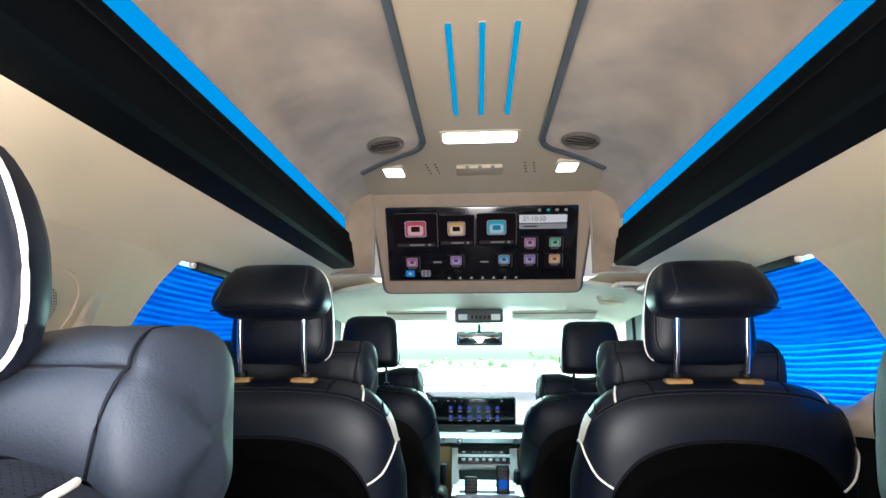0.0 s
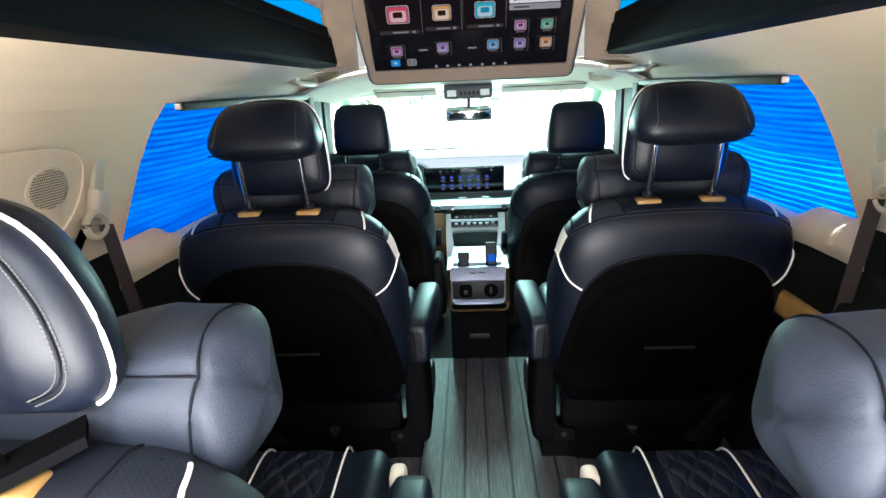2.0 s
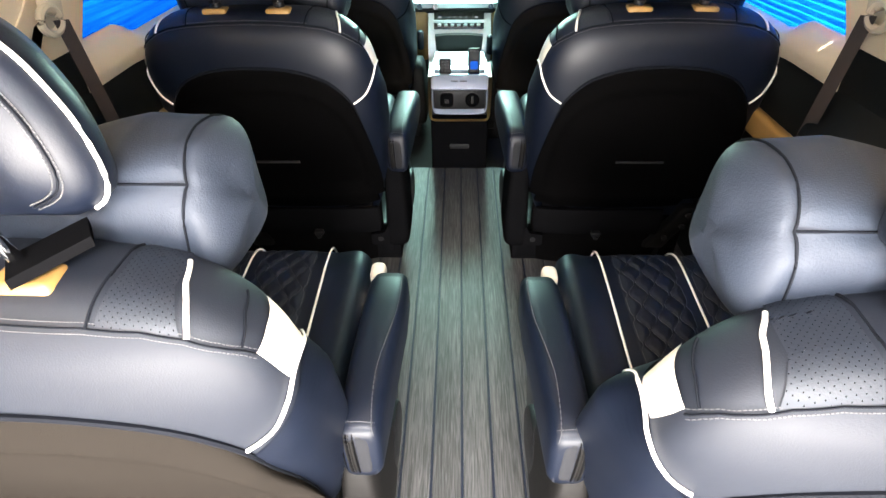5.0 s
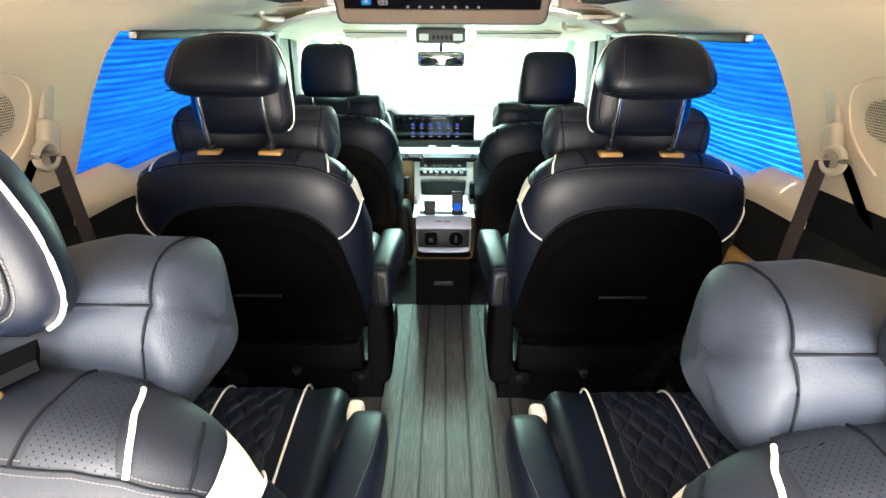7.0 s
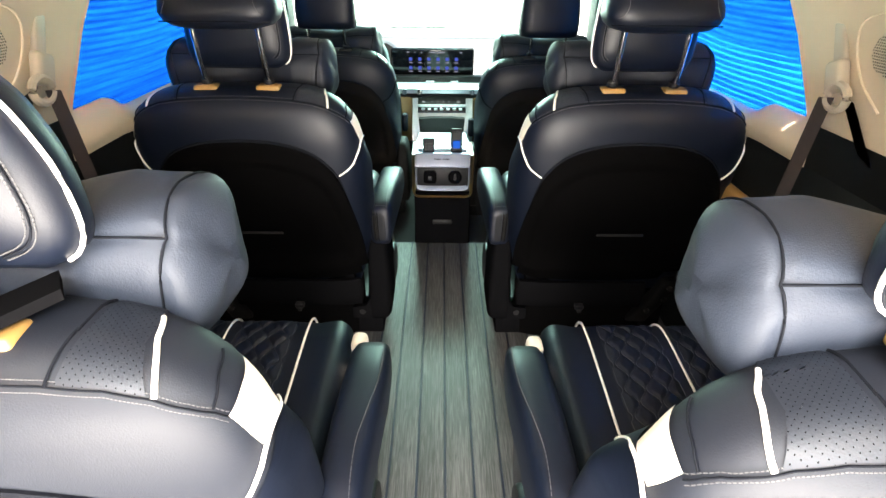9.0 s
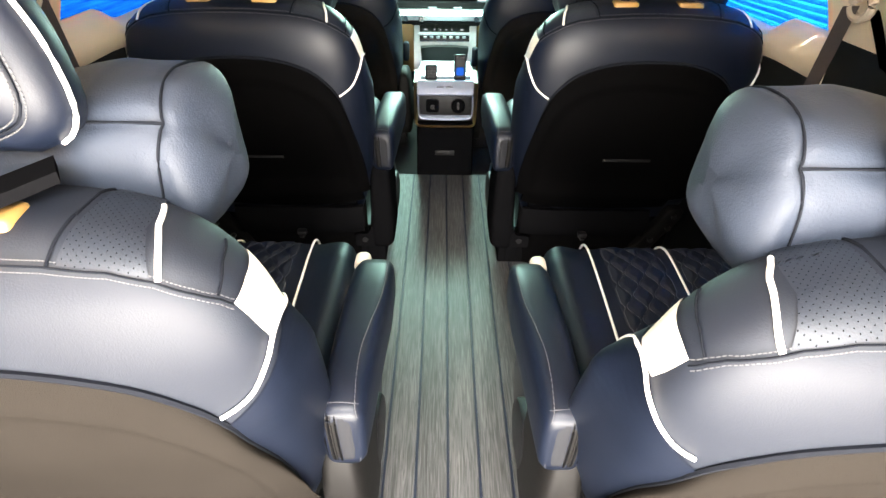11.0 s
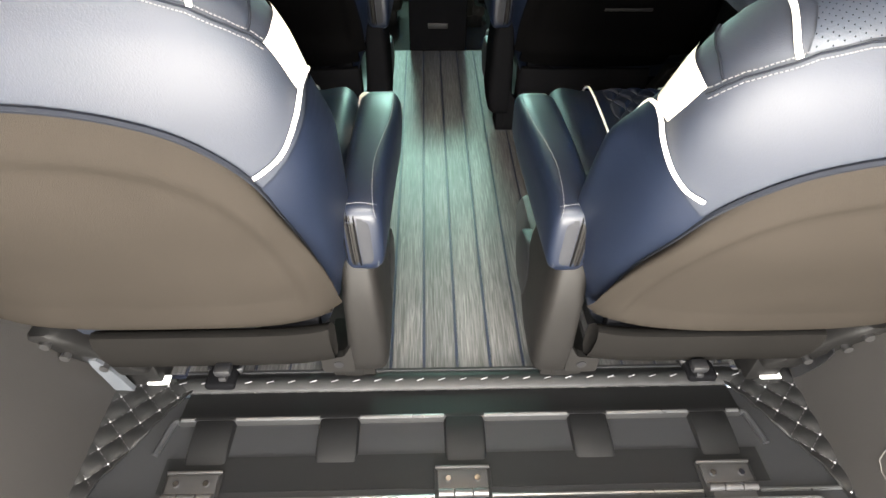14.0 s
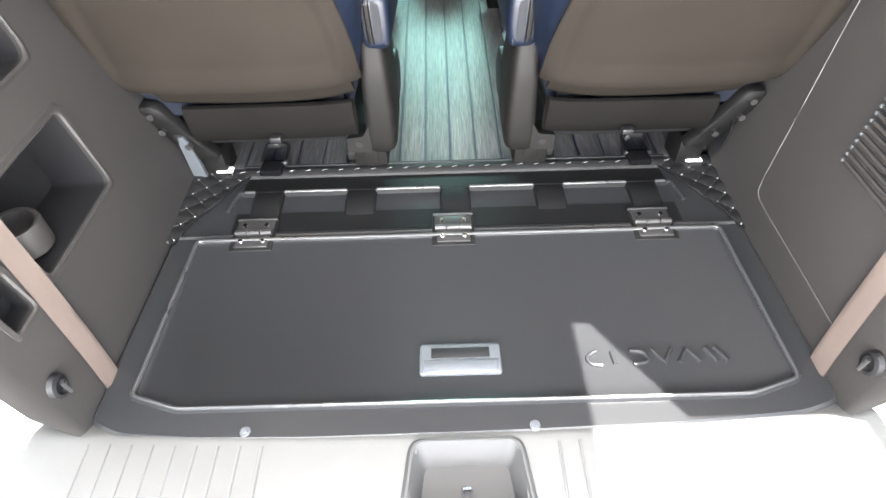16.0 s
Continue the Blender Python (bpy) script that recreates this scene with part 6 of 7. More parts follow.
# ---- side windows: blinds, belts, speakers ----
for s, word in ((-1, "left"), (1, "right")):
    bl = thing("window_blind", "closed blue pleated blind in the side window", "blind", (s * 0.73, 1.5, 0.74), "side window blinds")
    bm = nb()
    NP = 52

    def cloth(u, v):
        z = 0.690 + 0.36 * v
        vv = max(0.0, (z - BELT) / (1.047 - BELT))
        ye = 1.198 + 0.170 * vv - 0.03 + (0.045 * max(0.0, 1 - vv / 0.8) if s > 0 else 0.0)
        y = ye + (2.38 - ye) * u
        sag = 0.004 * math.sin(u * 9 + v * 4)
        fold = 0.0055 * (abs((v * NP / 2 + 0.4 * math.sin(u * 5.0)) % 1 - 0.5) * 2 - 0.5)
        return (s * (float(np.interp(z, (0.7, 0.92, 1.05), (0.752, 0.736, 0.702))) + fold), y, z + sag)
    sheet(bm, cloth, 40, NP * 2)
    part("cloth", bm, M_SHADE, bl, "translucent blue pleated cloth", 20)
    bm = nb()
    box(bm, s * 0.640, s * 0.662, 1.388, 2.38, 1.028, 1.048, 0.005)
    part("top_rail", bm, M_DARK, bl, "black blind top rail")
    bm = nb()
    box(bm, s * 0.646, s * 0.660, 1.379, 1.389, 1.032, 1.045, 0.003)
    part("end_clip", bm, M_WHITEPLASTIC, bl, "white end clip")
    # pillar speaker
    sp = thing("pillar_speaker", "beige perforated speaker grille in the pillar trim", "speaker", (upper_x(s, 0.92), 1.03, 0.92), "pillar speakers")
    bm = nb()
    prof_s = ((0.052, -0.001), (0.050, 0.001), (0.046, 0.0014), (0.001, 0.002))
    loft(bm, [[(upper_x(s, 0.92 + r * 0.72 * math.sin(a)) - s * h, 1.03 + r * math.cos(a), 0.92 + r * 0.72 * math.sin(a)) for a in (2 * math.pi * k / 28 for k in range(28))] for r, h in prof_s])
    gob = part("grille", bm, M_PILLAR, sp)
    bm = nb()
    for i in range(-9, 10):
        for j in range(-7, 8):
            y, z = 0.0050 * i + (0.0025 if j % 2 else 0), 0.0044 * j
            if (y / 0.045) ** 2 + (z / 0.032) ** 2 < 1:
                x = upper_x(s, 0.92 + z) - s * 0.0026
                vs = [bm.verts.new((x, 1.03 + y + 0.0016 * math.cos(a), 0.92 + z + 0.0016 * math.sin(a))) for a in (math.pi * k / 3 for k in range(6))]
                bm.faces.new(vs)
    hol = part("perforation", bm, M_SEAM, gob)
    tagged(hol, kind="stuff")
    bm = nb()
    tube(bm, bez([(upper_x(s, z) - s * 0.001, y, z) for y, z in ((0.90, 0.99), (1.04, 0.985), (1.105, 0.965), (1.115, 0.92), (1.085, 0.87), (1.03, 0.83))], 6), 0.0025, 5)
    part("trim_line", bm, M_PILLAR, sp)
    # shoulder belt: slide cover, anchor and webbing
    be = thing("seat_belt", "dark brown seat belt on a beige pillar anchor", "seat belt", (s * 0.70, 1.13, 0.75), "rear seat belts")
    bm = nb()
    box(bm, s * (upper_x(1, 0.93) - 0.006), s * (upper_x(1, 0.93) + 0.006), 1.140, 1.170, 0.885, 0.965, 0.005, 3, pose(0, 0, 0, -24, 0, 0))
    part("slide_cover", bm, M_BEIGEPL, be, "beige slide cover")
    bm = nb()
    box(bm, s * (upper_x(1, 0.87) - 0.026), s * (upper_x(1, 0.87) - 0.002), 1.110, 1.152, 0.842, 0.900, 0.009, 3, pose(0, 0, 0, -22, 0, 0))
    part("anchor_cover", bm, M_BEIGEPL, be, "beige anchor cover")
    bm = nb()
    xx = upper_x(1, 0.84) - 0.024
    tube(bm, [(s * xx, 1.105 + 0.026 * math.cos(a), 0.840 + 0.021 * math.sin(a)) for a in (2 * math.pi * k / 20 for k in range(21))], 0.0075, 8)
    part("guide_loop", bm, M_BEIGEPL, be, "beige webbing guide")
    bm = nb()
    sheet(bm, lambda u, v: (s * (xx - 0.004 - 0.004 * v), 1.105 + 0.042 * u + 0.10 * v, 0.838 - 0.008 * u - 0.62 * v), 3, 14, 0.0016)
    part("webbing", bm, M_BELT, be, "dark brown webbing")
    bm = nb()
    sheet(bm, lambda u, v: (s * (xx + 0.012), 1.075 + 0.040 * u - 0.09 * v, 0.835 - 0.085 * v + 0.01 * u), 3, 6, 0.0016)
    part("webbing", bm, M_BELT, be, "dark brown webbing")
    # arm ledge swelling below the belt line
    bm = nb()
    loft(bm, [[(s * (0.735 - d * math.sin(math.pi * k / 10)), y, 0.30 + 0.40 * k / 10 + 0.03 * math.sin(math.pi * k / 10)) for k in range(11)] for y, d in ((0.78, 0.01), (0.84, 0.07), (0.95, 0.085), (1.08, 0.08), (1.17, 0.06), (1.22, 0.01))], cap=False, closed=False)
    whole("arm_ledge_" + word, bm, M_QUARTER, "black moulded swelling of the side trim")
    # beige door pull below the window
    bm = nb()
    box(bm, s * 0.705, s * 0.735, 1.24, 2.2, 0.50, 0.56, 0.012, 3)
    whole("door_ledge", bm, M_TAN, "tan ledge along the lower side trim", "ledge", "", group="side ledges")
    # grab handle with a coat hook, and the small switch plate
    gh = thing("grab_handle", "beige folding grab handle on the headliner", "grab handle", (s * 0.60, 2.2, 1.10), "grab handles")
    bm = nb()
    tube(bm, bez([(s * 0.597, 2.08, 1.098), (s * 0.585, 2.09, 1.086), (s * 0.582, 2.2, 1.083), (s * 0.585, 2.31, 1.086), (s * 0.597, 2.32, 1.098)], 5), 0.010, 8)
    part("grip", bm, M_BEIGEPL, gh)
    for y in (2.08, 2.32):
        bm = nb()
        box(bm, s * 0.585, s * 0.615, y - 0.022, y + 0.022, 1.088, 1.110, 0.005)
        part("mount", bm, M_BEIGEPL, gh)
for x0 in (0.545,):
    sw = thing("switch_plate", "beige switch plate with lit keys on the headliner", "switch plate", (x0, 2.30, 1.10))
    bm = nb()
    box(bm, x0 - 0.055, x0 + 0.055, 2.22, 2.36, 1.090, 1.102, 0.012, 3)
    part("plate", bm, M_PILLAR, sw)
    bm = nb()
    box(bm, x0 - 0.018, x0 + 0.022, 2.262, 2.30, 1.086, 1.094, 0.003)
    part("keys", bm, M_TRIMSTRIP, sw)
    for k in range(3):
        bm = nb()
        box(bm, x0 - 0.014 + 0.012 * k, x0 - 0.007 + 0.012 * k, 2.272, 2.288, 1.0845, 1.088, 0.001)
        part("key_light", bm, ui((0.8, 0.85, 0.9), 0.9), sw)
bm = nb()
tube(bm, bez([(0.50, 2.56, 1.098), (0.50, 2.57, 1.065), (0.54, 2.60, 1.060), (0.60, 2.62, 1.065), (0.60, 2.63, 1.085)], 5), 0.012, 8)
whole("front_grab_handle", bm, M_BEIGEPL, "pale grab handle over the front passenger", "grab handle", "")

# ---- centre console ----
con = thing("centre_console", "silver and tan centre console with two remotes in its tray", "console", (0.008, 2.3, 0.0))
bm = nb()
box(bm, -0.104, 0.120, 2.150, 3.05, -0.085, 0.222, 0.012)
part("body", bm, M_MATTE, con, "black console body")
bm = nb()
box(bm, -0.030, 0.046, 2.146, 2.152, 0.088, 0.108, 0.002)
part("base_display", bm, M_DARK, con, "small dark display at the base")
# tan case: a trough with rounded lower corners, open behind
bm = nb()
case = rounded([(-0.111, 0.385), (-0.109, 0.212), (0.125, 0.212), (0.127, 0.385)], 0.030, 6)
case = [(-0.111, 0.385)] + [p for p in case if p[1] < 0.354] + [(0.127, 0.385)]
hollow = [(0.008 + (x - 0.008) * 0.885, z if z > 0.384 else 0.385 - (0.385 - z) * 0.820) for x, z in case]
for y0, y1 in ((2.130, 2.30),):
    loft(bm, [[(x, y, z) for x, z in case] + [(x, y, z) for x, z in hollow[::-1]] for y in (y0 + 0.006, y0, y1)], cap=False)
    loft(bm, [[(0.008 + (x - 0.008) * k, y0 + 0.0005, z) for x, z in case] + [(x, y0 + 0.0005, z) for x, z in hollow[::-1]] for k in (1.0, 0.999)], cap=False)
part("tan_case", bm, M_TAN, con, "tan leather case")
bm = nb()
box(bm, -0.098, 0.114, 2.146, 2.28, 0.232, 0.338, 0.004)
box(bm, -0.0985, 0.1135, 2.282, 2.60, 0.218, 0.312, 0.004)
part("core", bm, M_DARK, con)
# recessed gloss panel with two sockets inside a satin frame
bm = nb()
box(bm, -0.090, 0.104, 2.138, 2.147, 0.256, 0.334, 0.004)
vp = part("vent_panel", bm, M_DARK, con, "satin black rear panel")
bm = nb()
sheet(bm, lambda u, v: (-0.088 + 0.190 * u, 2.129 + 0.010 * v, 0.250 + 0.009 * v - 0.003 * (1 - abs(2 * u - 1) ** 6)), 16, 3, 0.004)
part("lower_lip", bm, M_SILVER_SHADE, con, "satin silver lip, darkened for shade")
bm = nb()
tube(bm, bez([(-0.0945, 2.133, 0.336), (-0.0945, 2.131, 0.285), (-0.091, 2.130, 0.260), (-0.078, 2.1285, 0.248), (-0.03, 2.1285, 0.245), (0.046, 2.1285, 0.245), (0.094, 2.1285, 0.248), (0.107, 2.130, 0.260), (0.1105, 2.131, 0.285), (0.1105, 2.133, 0.336)], 5), 0.0038, 8)
part("satin_frame", bm, M_SILVER_SHADE, con, "satin silver frame, darkened for shade")
bm = nb()
sq = rounded([(-0.066, 0.270), (-0.016, 0.270), (-0.016, 0.322), (-0.066, 0.322)], 0.014, 4)
loft(bm, [[(-0.041 + (x + 0.041) * k, y, 0.296 + (z - 0.296) * k) for x, z in sq] for y, k in ((2.139, 1.0), (2.132, 1.0), (2.130, 0.9), (2.133, 0.82))])
sock = part("socket", bm, M_MATTE, vp, "dark power socket flap")
bm = nb()
box(bm, -0.048, -0.034, 2.1285, 2.134, 0.284, 0.300, 0.002)
part("mark", bm, M_STEEL, sock)
bm = nb()
loft(bm, [[(0.056 + r * math.cos(a), y, 0.296 + r * math.sin(a)) for a in (2 * math.pi * k / 28 for k in range(28))] for y, r in ((2.139, 0.027), (2.131, 0.027), (2.129, 0.024), (2.134, 0.020))])
knob = part("dial", bm, M_MATTE, vp, "dark round dial")
bm = nb()
box(bm, 0.052, 0.060, 2.127, 2.136, 0.284, 0.310, 0.002)
part("dial_key", bm, M_STEEL, knob)
# brushed silver band over the panel, darkened for shade, with two small worn marks
bm = nb()
prism(bm, [(2.131, 0.3365), (2.128, 0.341), (2.146, 0.380), (2.152, 0.386), (2.165, 0.386), (2.165, 0.3365)], "x", -0.097, 0.1115)
band = part("rear_trim", bm, M_SILVER_SHADE, con, "brushed silver rear trim, darkened for shade")
for x0 in (-0.024, 0.010):
    for k in range(5):
        bm = nb()
        box(bm, x0 + 0.005 * k, x0 + 0.0035 + 0.005 * k, 2.138, 2.145, 0.3645, 0.3695, 0.0005, 1)
        part("label_bar", bm, M_STEEL, band)
# top: a dark tray mouth, then the slope down to the dash
bm = nb()
prism(bm, [(2.152, 0.340), (2.215, 0.340), (2.222, 0.384), (2.262, 0.386), (2.268, 0.380), (2.275, 0.386), (2.40, 0.370), (2.70, 0.290), (3.02, 0.212), (3.10, 0.20), (3.10, 0.15), (2.63, 0.15), (2.605, 0.336), (2.152, 0.336)], "x", -0.1005, 0.1155)
part("top", bm, M_SILVER, con, "silver console top")
for x0, x1 in ((-0.1005, -0.088), (0.102, 0.1155)):
    bm = nb()
    box(bm, x0, x1, 2.150, 2.222, 0.34, 0.385, 0.003)
    part("tray_cheek", bm, M_SILVER, con)
bm = nb()
box(bm, -0.088, 0.102, 2.165, 2.217, 0.338, 0.344, 0.001)
box(bm, -0.088, 0.102, 2.163, 2.168, 0.340, 0.383, 0.001)
part("tray_lining", bm, M_MATTE, con, "black tray lining")
for x, h, blue in ((-0.047, 0.090, False), (0.061, 0.128, True)):
    rm = thing("remote_control", "black remote control standing in the console tray" + (" with a blue key" if blue else ""), "remote control", (x, 2.19, 0.344), "remote controls")
    lean = pose(x, 2.192, 0.343 + h / 2, -6, 0, 0)
    bm = nb()
    box(bm, -0.022, 0.022, -0.008, 0.008, -h / 2, h / 2, 0.006, 3)
    bmesh.ops.transform(bm, matrix=lean, verts=bm.verts)
    part("case", bm, M_DARK, rm)
    for i in range(3):
        for j in range(5):
            if blue and j in (1, 2, 3):
                continue
            bm = nb()
            box(bm, -0.0038, 0.0038, -0.010, -0.0075, -0.0025, 0.0025, 0.001)
            bmesh.ops.transform(bm, matrix=lean @ Matrix.Translation((-0.012 + 0.012 * i, 0, h / 2 - 0.010 - (0.022 if blue else 0.011) * (j if not blue or j == 0 else 4))), verts=bm.verts)
            part("key", bm, M_STEEL, rm)
    if blue:
        # the blue key is given a glow of its own to look bright
        bm = nb()
        box(bm, -0.0145, 0.0145, -0.0115, -0.0075, -0.0145, 0.0145, 0.006, 3)
        bmesh.ops.transform(bm, matrix=lean @ Matrix.Translation((0, 0, 0.004)), verts=bm.verts)
        part("blue_key", bm, ui((0.02, 0.16, 0.85), 0.9), rm, "blue navigation key, made to glow")

# ---- dashboard ----
dash = thing("dashboard", "dark dashboard with silver trim and tan knee panels", "dashboard", (0, 3.3, 0.0))
bm = nb()
prism(bm, [(3.24, 0.40), (3.255, 0.46), (3.34, 0.50), (3.42, 0.575), (3.55, 0.61), (3.95, 0.60), (3.95, -0.1), (3.30, -0.1), (3.24, 0.25)], "x", -0.74, 0.74)
part("body", bm, M_DASH, dash)
bm = nb()
prism(bm, [(3.10, 0.405), (3.095, 0.43), (3.12, 0.445), (3.30, 0.45), (3.30, 0.395)], "x", -0.70, 0.70)
part("silver_shelf", bm, M_SILVER, dash, "silver shelf below the screen")
bm = nb()
prism(bm, [(3.10, 0.396), (3.112, 0.404), (3.2, 0.404), (3.2, 0.380), (3.105, 0.380)], "x", -0.60, 0.60)
part("dark_strip", bm, M_DARK, dash)
for x0, x1 in ((-0.30, -0.155), (0.171, 0.30)):
    bm = nb()
    box(bm, x0, x1, 3.10, 3.26, 0.14, 0.394, 0.015)
    part("knee_panel", bm, M_TAN, dash, "tan knee panel")
bm = nb()
prism(bm, [(3.02, 0.10), (3.02, 0.212), (3.060, 0.300), (3.115, 0.396), (3.20, 0.398), (3.20, 0.10)], "x", -0.153, 0.169)
part("centre_panel", bm, M_SILVER, dash, "silver centre panel")
bm = nb()
sheet(bm, lambda u, v: (-0.124 + 0.256 * u, 3.061 + 0.044 * v, 0.312 + 0.080 * v), 4, 4, 0.005)
ac = part("climate_panel", bm, M_BLACKGLOSS, dash, "gloss black climate panel")
for k in range(7):
    bm = nb()
    x = -0.096 + 0.0333 * k
    box(bm, x - 0.009, x + 0.009, 3.060, 3.072, 0.326, 0.337, 0.002)
    part("climate_key", bm, M_SILVER, ac)
for k, w in ((0, 0.016), (1.1, 0.006), (1.8, 0.006), (2.5, 0.008), (3.2, 0.006), (4.4, 0.016)):
    bm = nb()
    x = -0.094 + 0.0425 * k
    box(bm, x - w / 2, x + w / 2, 3.084, 3.092, 0.361, 0.367, 0.001)
    part("climate_mark", bm, ui((0.7, 0.8, 0.85), 0.8), ac)
bm = nb()
sheet(bm, lambda u, v: (-0.128 + 0.264 * u, 3.050 + 0.004 * v, 0.346 + 0.008 * v), 4, 2, 0.006)
part("divider", bm, M_SILVER, ac, "bright divider between the key rows")
bm = nb()
prism(bm, [(-0.118, 0.292), (-0.112, 0.222), (0.120, 0.222), (0.127, 0.292), (0.06, 0.298), (-0.05, 0.298)], "y", 3.006, 3.05)
part("cubby", bm, M_DARK, dash, "dark open cubby")
for x in (-0.195, -0.115, 0.165):
    bm = nb()
    cyl(bm, (x, 3.09, 0.418), (x, 3.075, 0.418), 0.014, 18)
    part("knob", bm, M_CHROME, dash, "bright round knob")
scr = thing("dash_screen", "wide black dash screen with rows of small blue icons", "screen", (-0.04, 3.20, 0.45))
lean = Matrix.Translation((-0.047, 3.205, 0.550)) @ pose(0, 0, 0, 12)
bm = nb()
box(bm, -0.222, 0.222, -0.008, 0.010, -0.074, 0.074, 0.012, 3)
bmesh.ops.transform(bm, matrix=lean, verts=bm.verts)
part("panel", bm, M_BLACKGLOSS, scr)
for j in range(2):
    for i in range(6):
        for (w, h, dz, c) in ((0.018, 0.018, 0.0, (0.10, 0.16, 0.75)), (0.020, 0.005, -0.019, (0.4, 0.4, 0.6))):
            bm = nb()
            x, z = -0.118 + 0.049 * i, 0.018 - 0.048 * j + dz
            box(bm, x - w / 2, x + w / 2, -0.0095, -0.0075, z - h / 2, z + h / 2, 0.0005, 1)
            bmesh.ops.transform(bm, matrix=lean, verts=bm.verts)
            part("icon" if dz == 0 else "caption_bar", bm, ui(c, 0.7), scr)
for x, w in ((-0.13, 0.012), (-0.095, 0.006), (-0.06, 0.006), (0.0, 0.03), (0.045, 0.04), (0.15, 0.012)):
    bm = nb()
    box(bm, x - w / 2, x + w / 2, -0.0095, -0.0075, 0.052, 0.058, 0.0005, 1)
    bmesh.ops.transform(bm, matrix=lean, verts=bm.verts)
    part("status_bar", bm, ui((0.5, 0.55, 0.7), 0.6), scr)
for x in (-0.06, 0.07):
    bm = nb()
    box(bm, x - 0.022, x + 0.022, 3.165, 3.19, 0.447, 0.458, 0.003)
    part("clip", bm, M_SILVER, scr, "silver screen clip")
vent = thing("dash_vent", "upright dark dash air vent", "air vent", (0.32, 3.18, 0.46))
bm = nb()
box(bm, 0.265, 0.36, 3.165, 3.20, 0.455, 0.600, 0.012, 3)
part("frame", bm, M_SILVER, vent)
for k in range(4):
    bm = nb()
    box(bm, 0.277 + 0.021 * k, 0.291 + 0.021 * k, 3.155, 3.17, 0.468, 0.588, 0.003)
    part("slat", bm, M_DARK, vent)
wheel = thing("steering_wheel", "steering wheel with silver spokes, glare painted into its pale rim", "steering wheel", (-0.46, 3.06, 0.55))
tilt = pose(-0.46, 3.02, 0.56, 66, 0, 0)
# rim in pale grey: sun glare put into its colour
bm = nb()
tube(bm, [tilt @ Vector((0.185 * math.cos(a), 0.185 * math.sin(a), 0)) for a in (2 * math.pi * k / 36 for k in range(37))], 0.016, 10)
part("rim", bm, M_GREYHANDLE, wheel)
for a in (0, 180, 270):
    bm = nb()
    c, d = math.cos(radians(a)), math.sin(radians(a))
    tube(bm, [tilt @ Vector((0.05 * c, 0.05 * d, -0.02)), tilt @ Vector((0.12 * c, 0.12 * d, -0.015)), tilt @ Vector((0.18 * c, 0.18 * d, 0))], 0.016, 8)
    part("spoke", bm, M_SILVER, wheel, "silver spoke")
bm = nb()
loft(bm, [[tilt @ Vector((r * math.cos(2 * math.pi * k / 24), r * math.sin(2 * math.pi * k / 24), h)) for k in range(24)] for r, h in ((0.05, -0.05), (0.07, -0.03), (0.072, 0.0), (0.055, 0.015), (0.01, 0.018))])
part("hub", bm, M_DASH, wheel)

# dark strip put in for the screen's shadow, and the instrument hood beside it
bm = nb()
box(bm, -0.40, 0.26, 3.175, 3.23, 0.450, 0.482, 0.004)
part("screen_shadow", bm, M_DARK, dash, "dark strip that stands for the shadow below the screen")
bm = nb()
prism(bm, [(-0.31, 0.470), (-0.245, 0.470), (-0.245, 0.612), (-0.29, 0.640), (-0.42, 0.640), (-0.42, 0.470)], "y", 3.222, 3.30)
part("instrument_hood", bm, M_DARK, dash, "dark instrument hood")
for z, y in ((0.640, 3.66), (0.622, 3.57)):
    bm = nb()
    tube(bm, [(x, y + 0.05 * (1 - (x / 0.7) ** 2), z) for x in np.linspace(-0.68, 0.68, 17)], 0.003, 6)
    part("dash_edge", bm, M_DASH, dash)
wi = thing("wiper", "dark windscreen wiper resting at the foot of the glass", "wiper", (-0.2, 4.0, 0.632))
bm = nb()
tube(bm, [(-0.50, 4.0, 0.637), (-0.30, 4.0, 0.638), (-0.05, 4.0, 0.640), (0.04, 4.0, 0.637)], 0.006, 6)
part("blade", bm, M_DARK, wi)
# ---- windscreen, mirror, visors ----
bm = nb()
sheet(bm, lambda u, v: ((-0.70 + 1.40 * u) * (1 - 0.06 * v), 3.92 - 0.86 * v - 0.10 * (2 * u - 1) ** 2, 0.60 + 0.45 * v), 16, 8)
ws = whole("windscreen", bm, M_GLASS, "green-tinted windscreen")
ws.visible_shadow = False
for s, word in ((-1, "left"), (1, "right")):
    bm = nb()
    tube(bm, [(s * 0.72, 3.82, 0.60), (s * 0.70, 3.45, 0.82), (s * 0.66, 3.02, 1.065)], 0.035, 10)
    whole("pillar_front_" + word, bm, M_FRONTLINER, "pale windscreen pillar trim")
    vz = thing("sun_visor", "pale cloth sun visor folded up against the headliner", "sun visor", (s * 0.36, 3.0, 1.04), "sun visors")
    x0, x1 = (-0.47, -0.165) if s < 0 else (0.150, 0.56)
    bm = nb()
    box(bm, x0, x1, -0.007, 0.007, -0.050, 0.050, 0.006, 3)
    bmesh.ops.transform(bm, matrix=pose(0, 2.945, 1.032, 70), verts=bm.verts)
    part("flap", bm, M_FRONTLINER, vz)
    bm = nb()
    tube(bm, [(x0 + 0.01, 2.905, 1.040), (x1 - 0.01, 2.905, 1.040)], 0.004, 6)
    part("rod", bm, M_GREYHANDLE, vz)
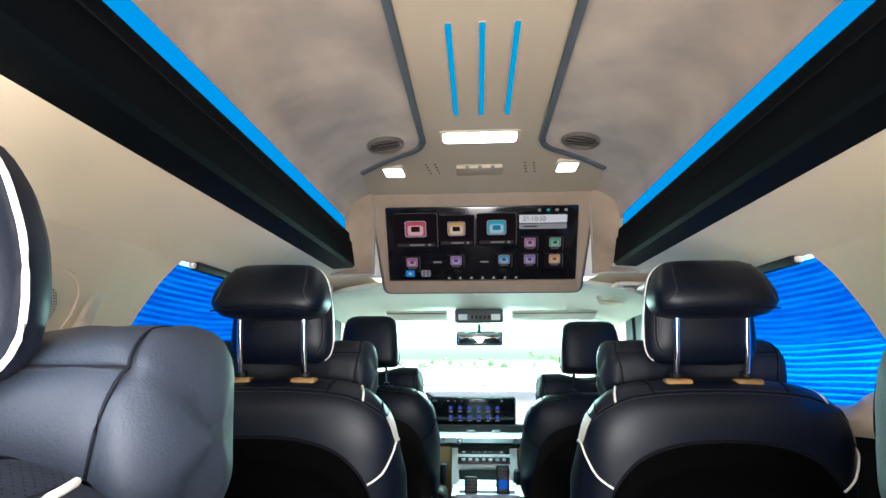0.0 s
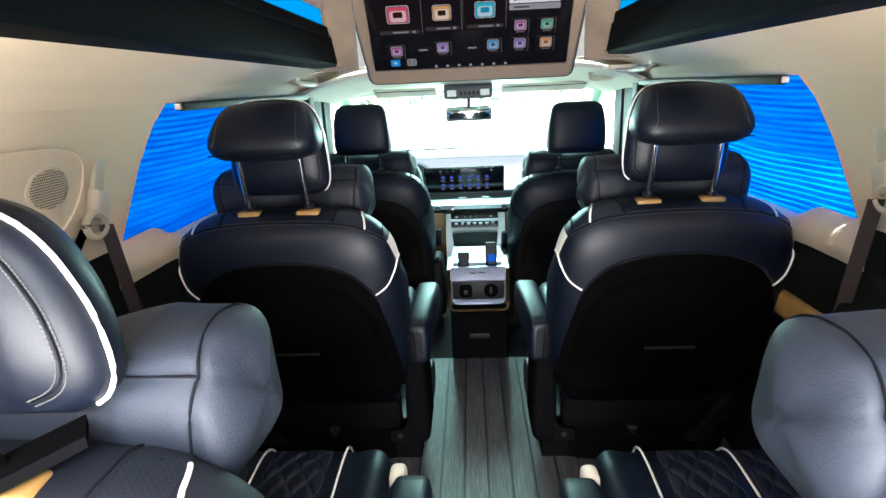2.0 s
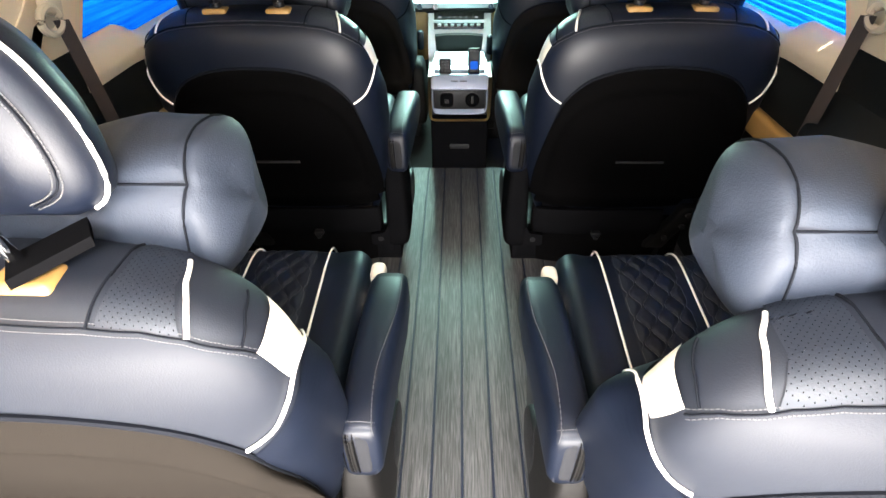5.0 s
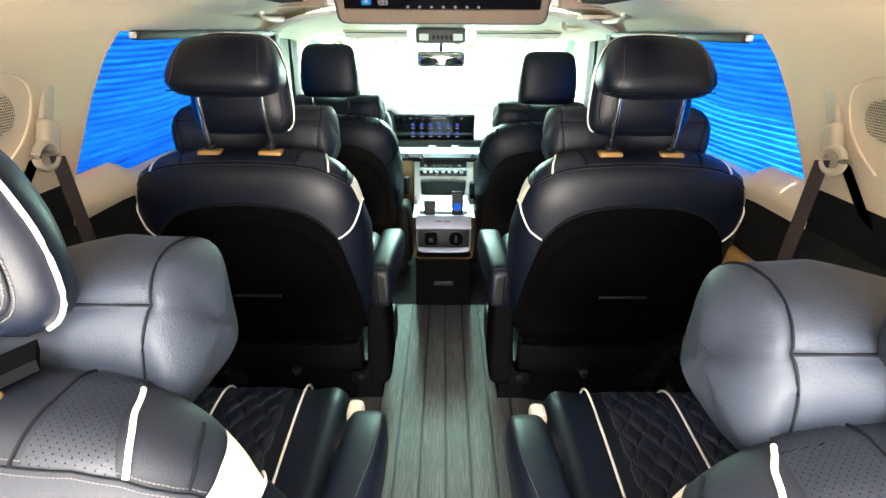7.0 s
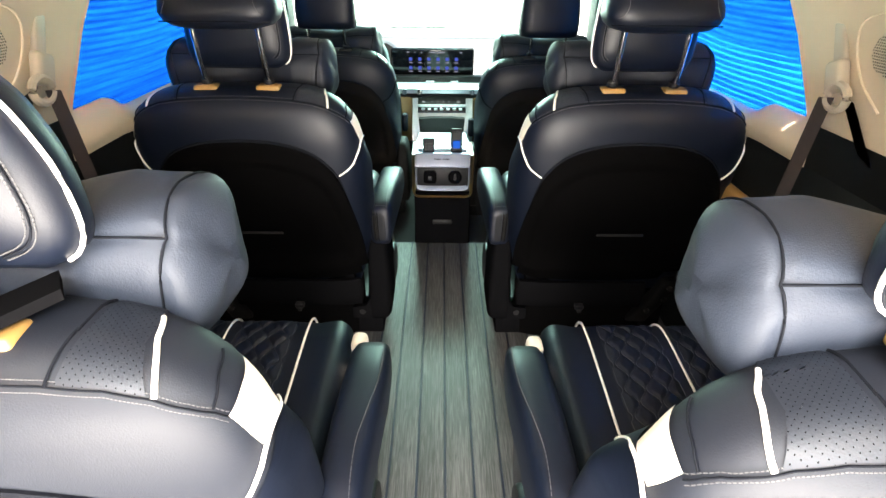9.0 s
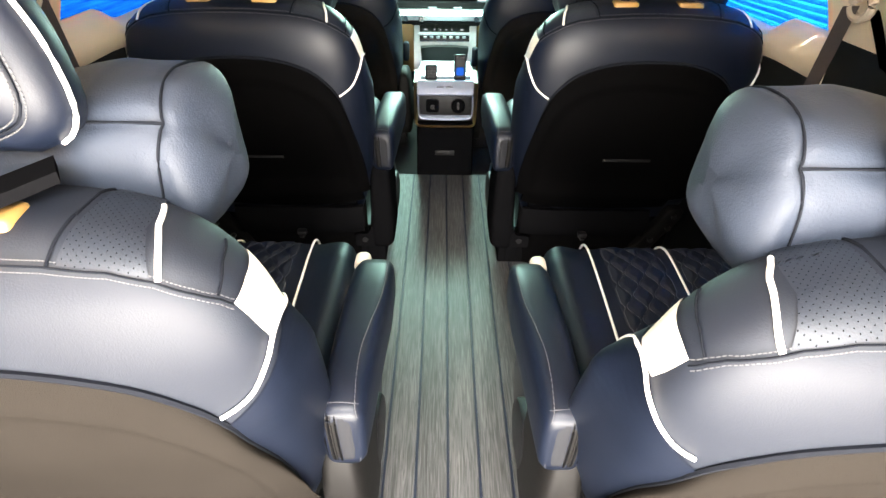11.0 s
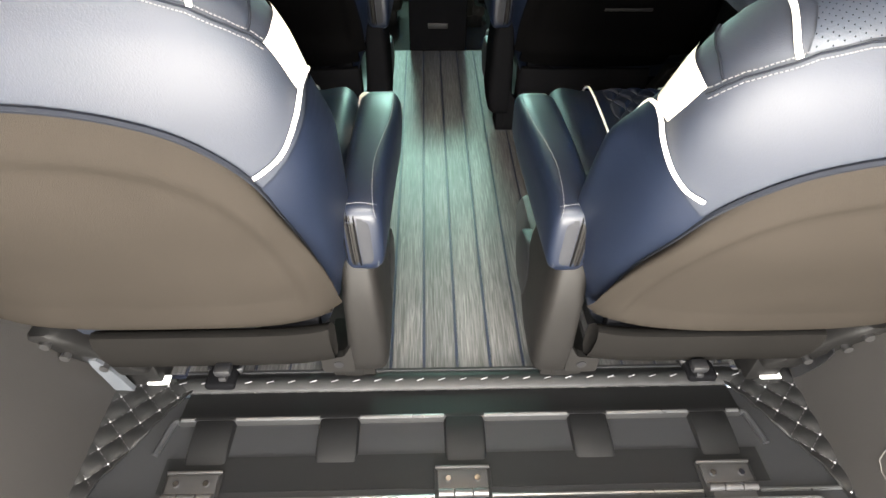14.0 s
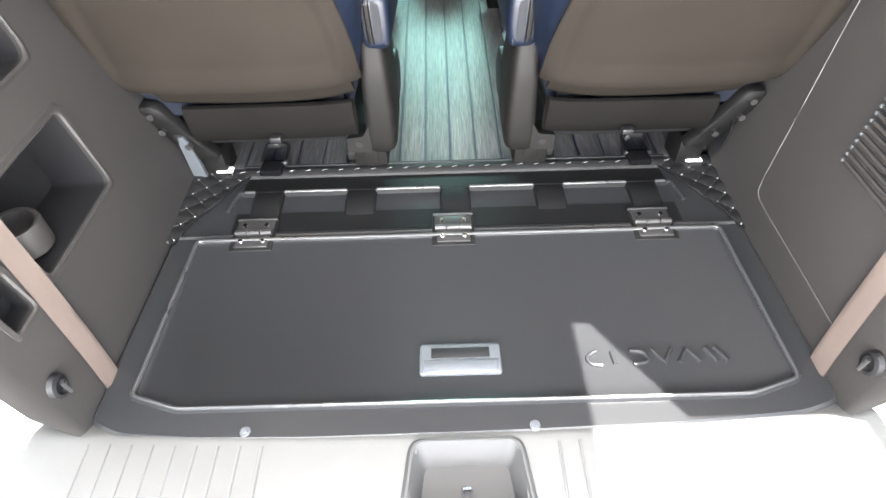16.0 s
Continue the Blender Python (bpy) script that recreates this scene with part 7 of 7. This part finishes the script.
oc = thing("overhead_console", "grey overhead console with map lamps ahead of the mirror", "overhead console", (-0.01, 2.95, 1.05))
bm = nb()
box(bm, -0.130, 0.108, 2.90, 3.02, 0.992, 1.062, 0.014, 3)
part("case", bm, M_GREYHANDLE, oc)
for x in (-0.09, 0.07):
    bm = nb()
    box(bm, x - 0.022, x + 0.022, 2.896, 2.905, 1.005, 1.035, 0.004)
    part("map_lamp", bm, M_WHITEPLASTIC, oc, "white map lamp lens")
for k in range(5):
    bm = nb()
    box(bm, -0.05 + 0.02 * k, -0.038 + 0.02 * k, 2.896, 2.905, 1.010, 1.028, 0.002)
    part("key", bm, M_DARK, oc)
mi = thing("rear_view_mirror", "black rear-view mirror on the windscreen", "mirror", (-0.01, 3.02, 0.93))
bm = nb()
box(bm, -0.125, 0.105, 2.955, 2.985, 0.885, 0.955, 0.014, 3)
part("shell", bm, M_DARK, mi)
bm = nb()
box(bm, -0.116, 0.096, 2.951, 2.956, 0.893, 0.947, 0.002)
MIR = mat("mirror_glass", (0.9, 0.9, 0.9), 0.03, metal=1.0, var=0.0, bump=0)
part("glass", bm, MIR, mi, "mirror glass")
bm = nb()
tube(bm, [(-0.01, 2.985, 0.94), (-0.01, 3.03, 0.99), (-0.01, 3.06, 1.03)], 0.012, 8)
part("stalk", bm, M_DARK, mi)
bm = nb()
prism(bm, [(3.94, 0.60), (3.98, 0.632), (4.03, 0.632), (4.6, 0.54), (4.9, 0.35), (4.9, -0.2), (3.94, -0.2)], "x", -0.84, 0.84)
whole("bonnet", bm, M_BODY, "white bonnet beyond the windscreen", "bonnet", "")

# ---- planks of the cabin floor ----
pm = nb()
box(pm, -PLANK_W / 2 + 0.0028, PLANK_W / 2 - 0.0028, -0.76, 0.76, -0.008, 0.0, 0.0012, 1)
pme = bpy.data.meshes.new("plank")
pm.to_mesh(pme)
pm.free()
pme.materials.append(M_WOOD)
for k in range(-11, 11):
    ob = new("plank", pme)
    ob.parent = floor
    ob.location = (PLANK_X + PLANK_W * (k + 0.5), 1.393, 0.0)
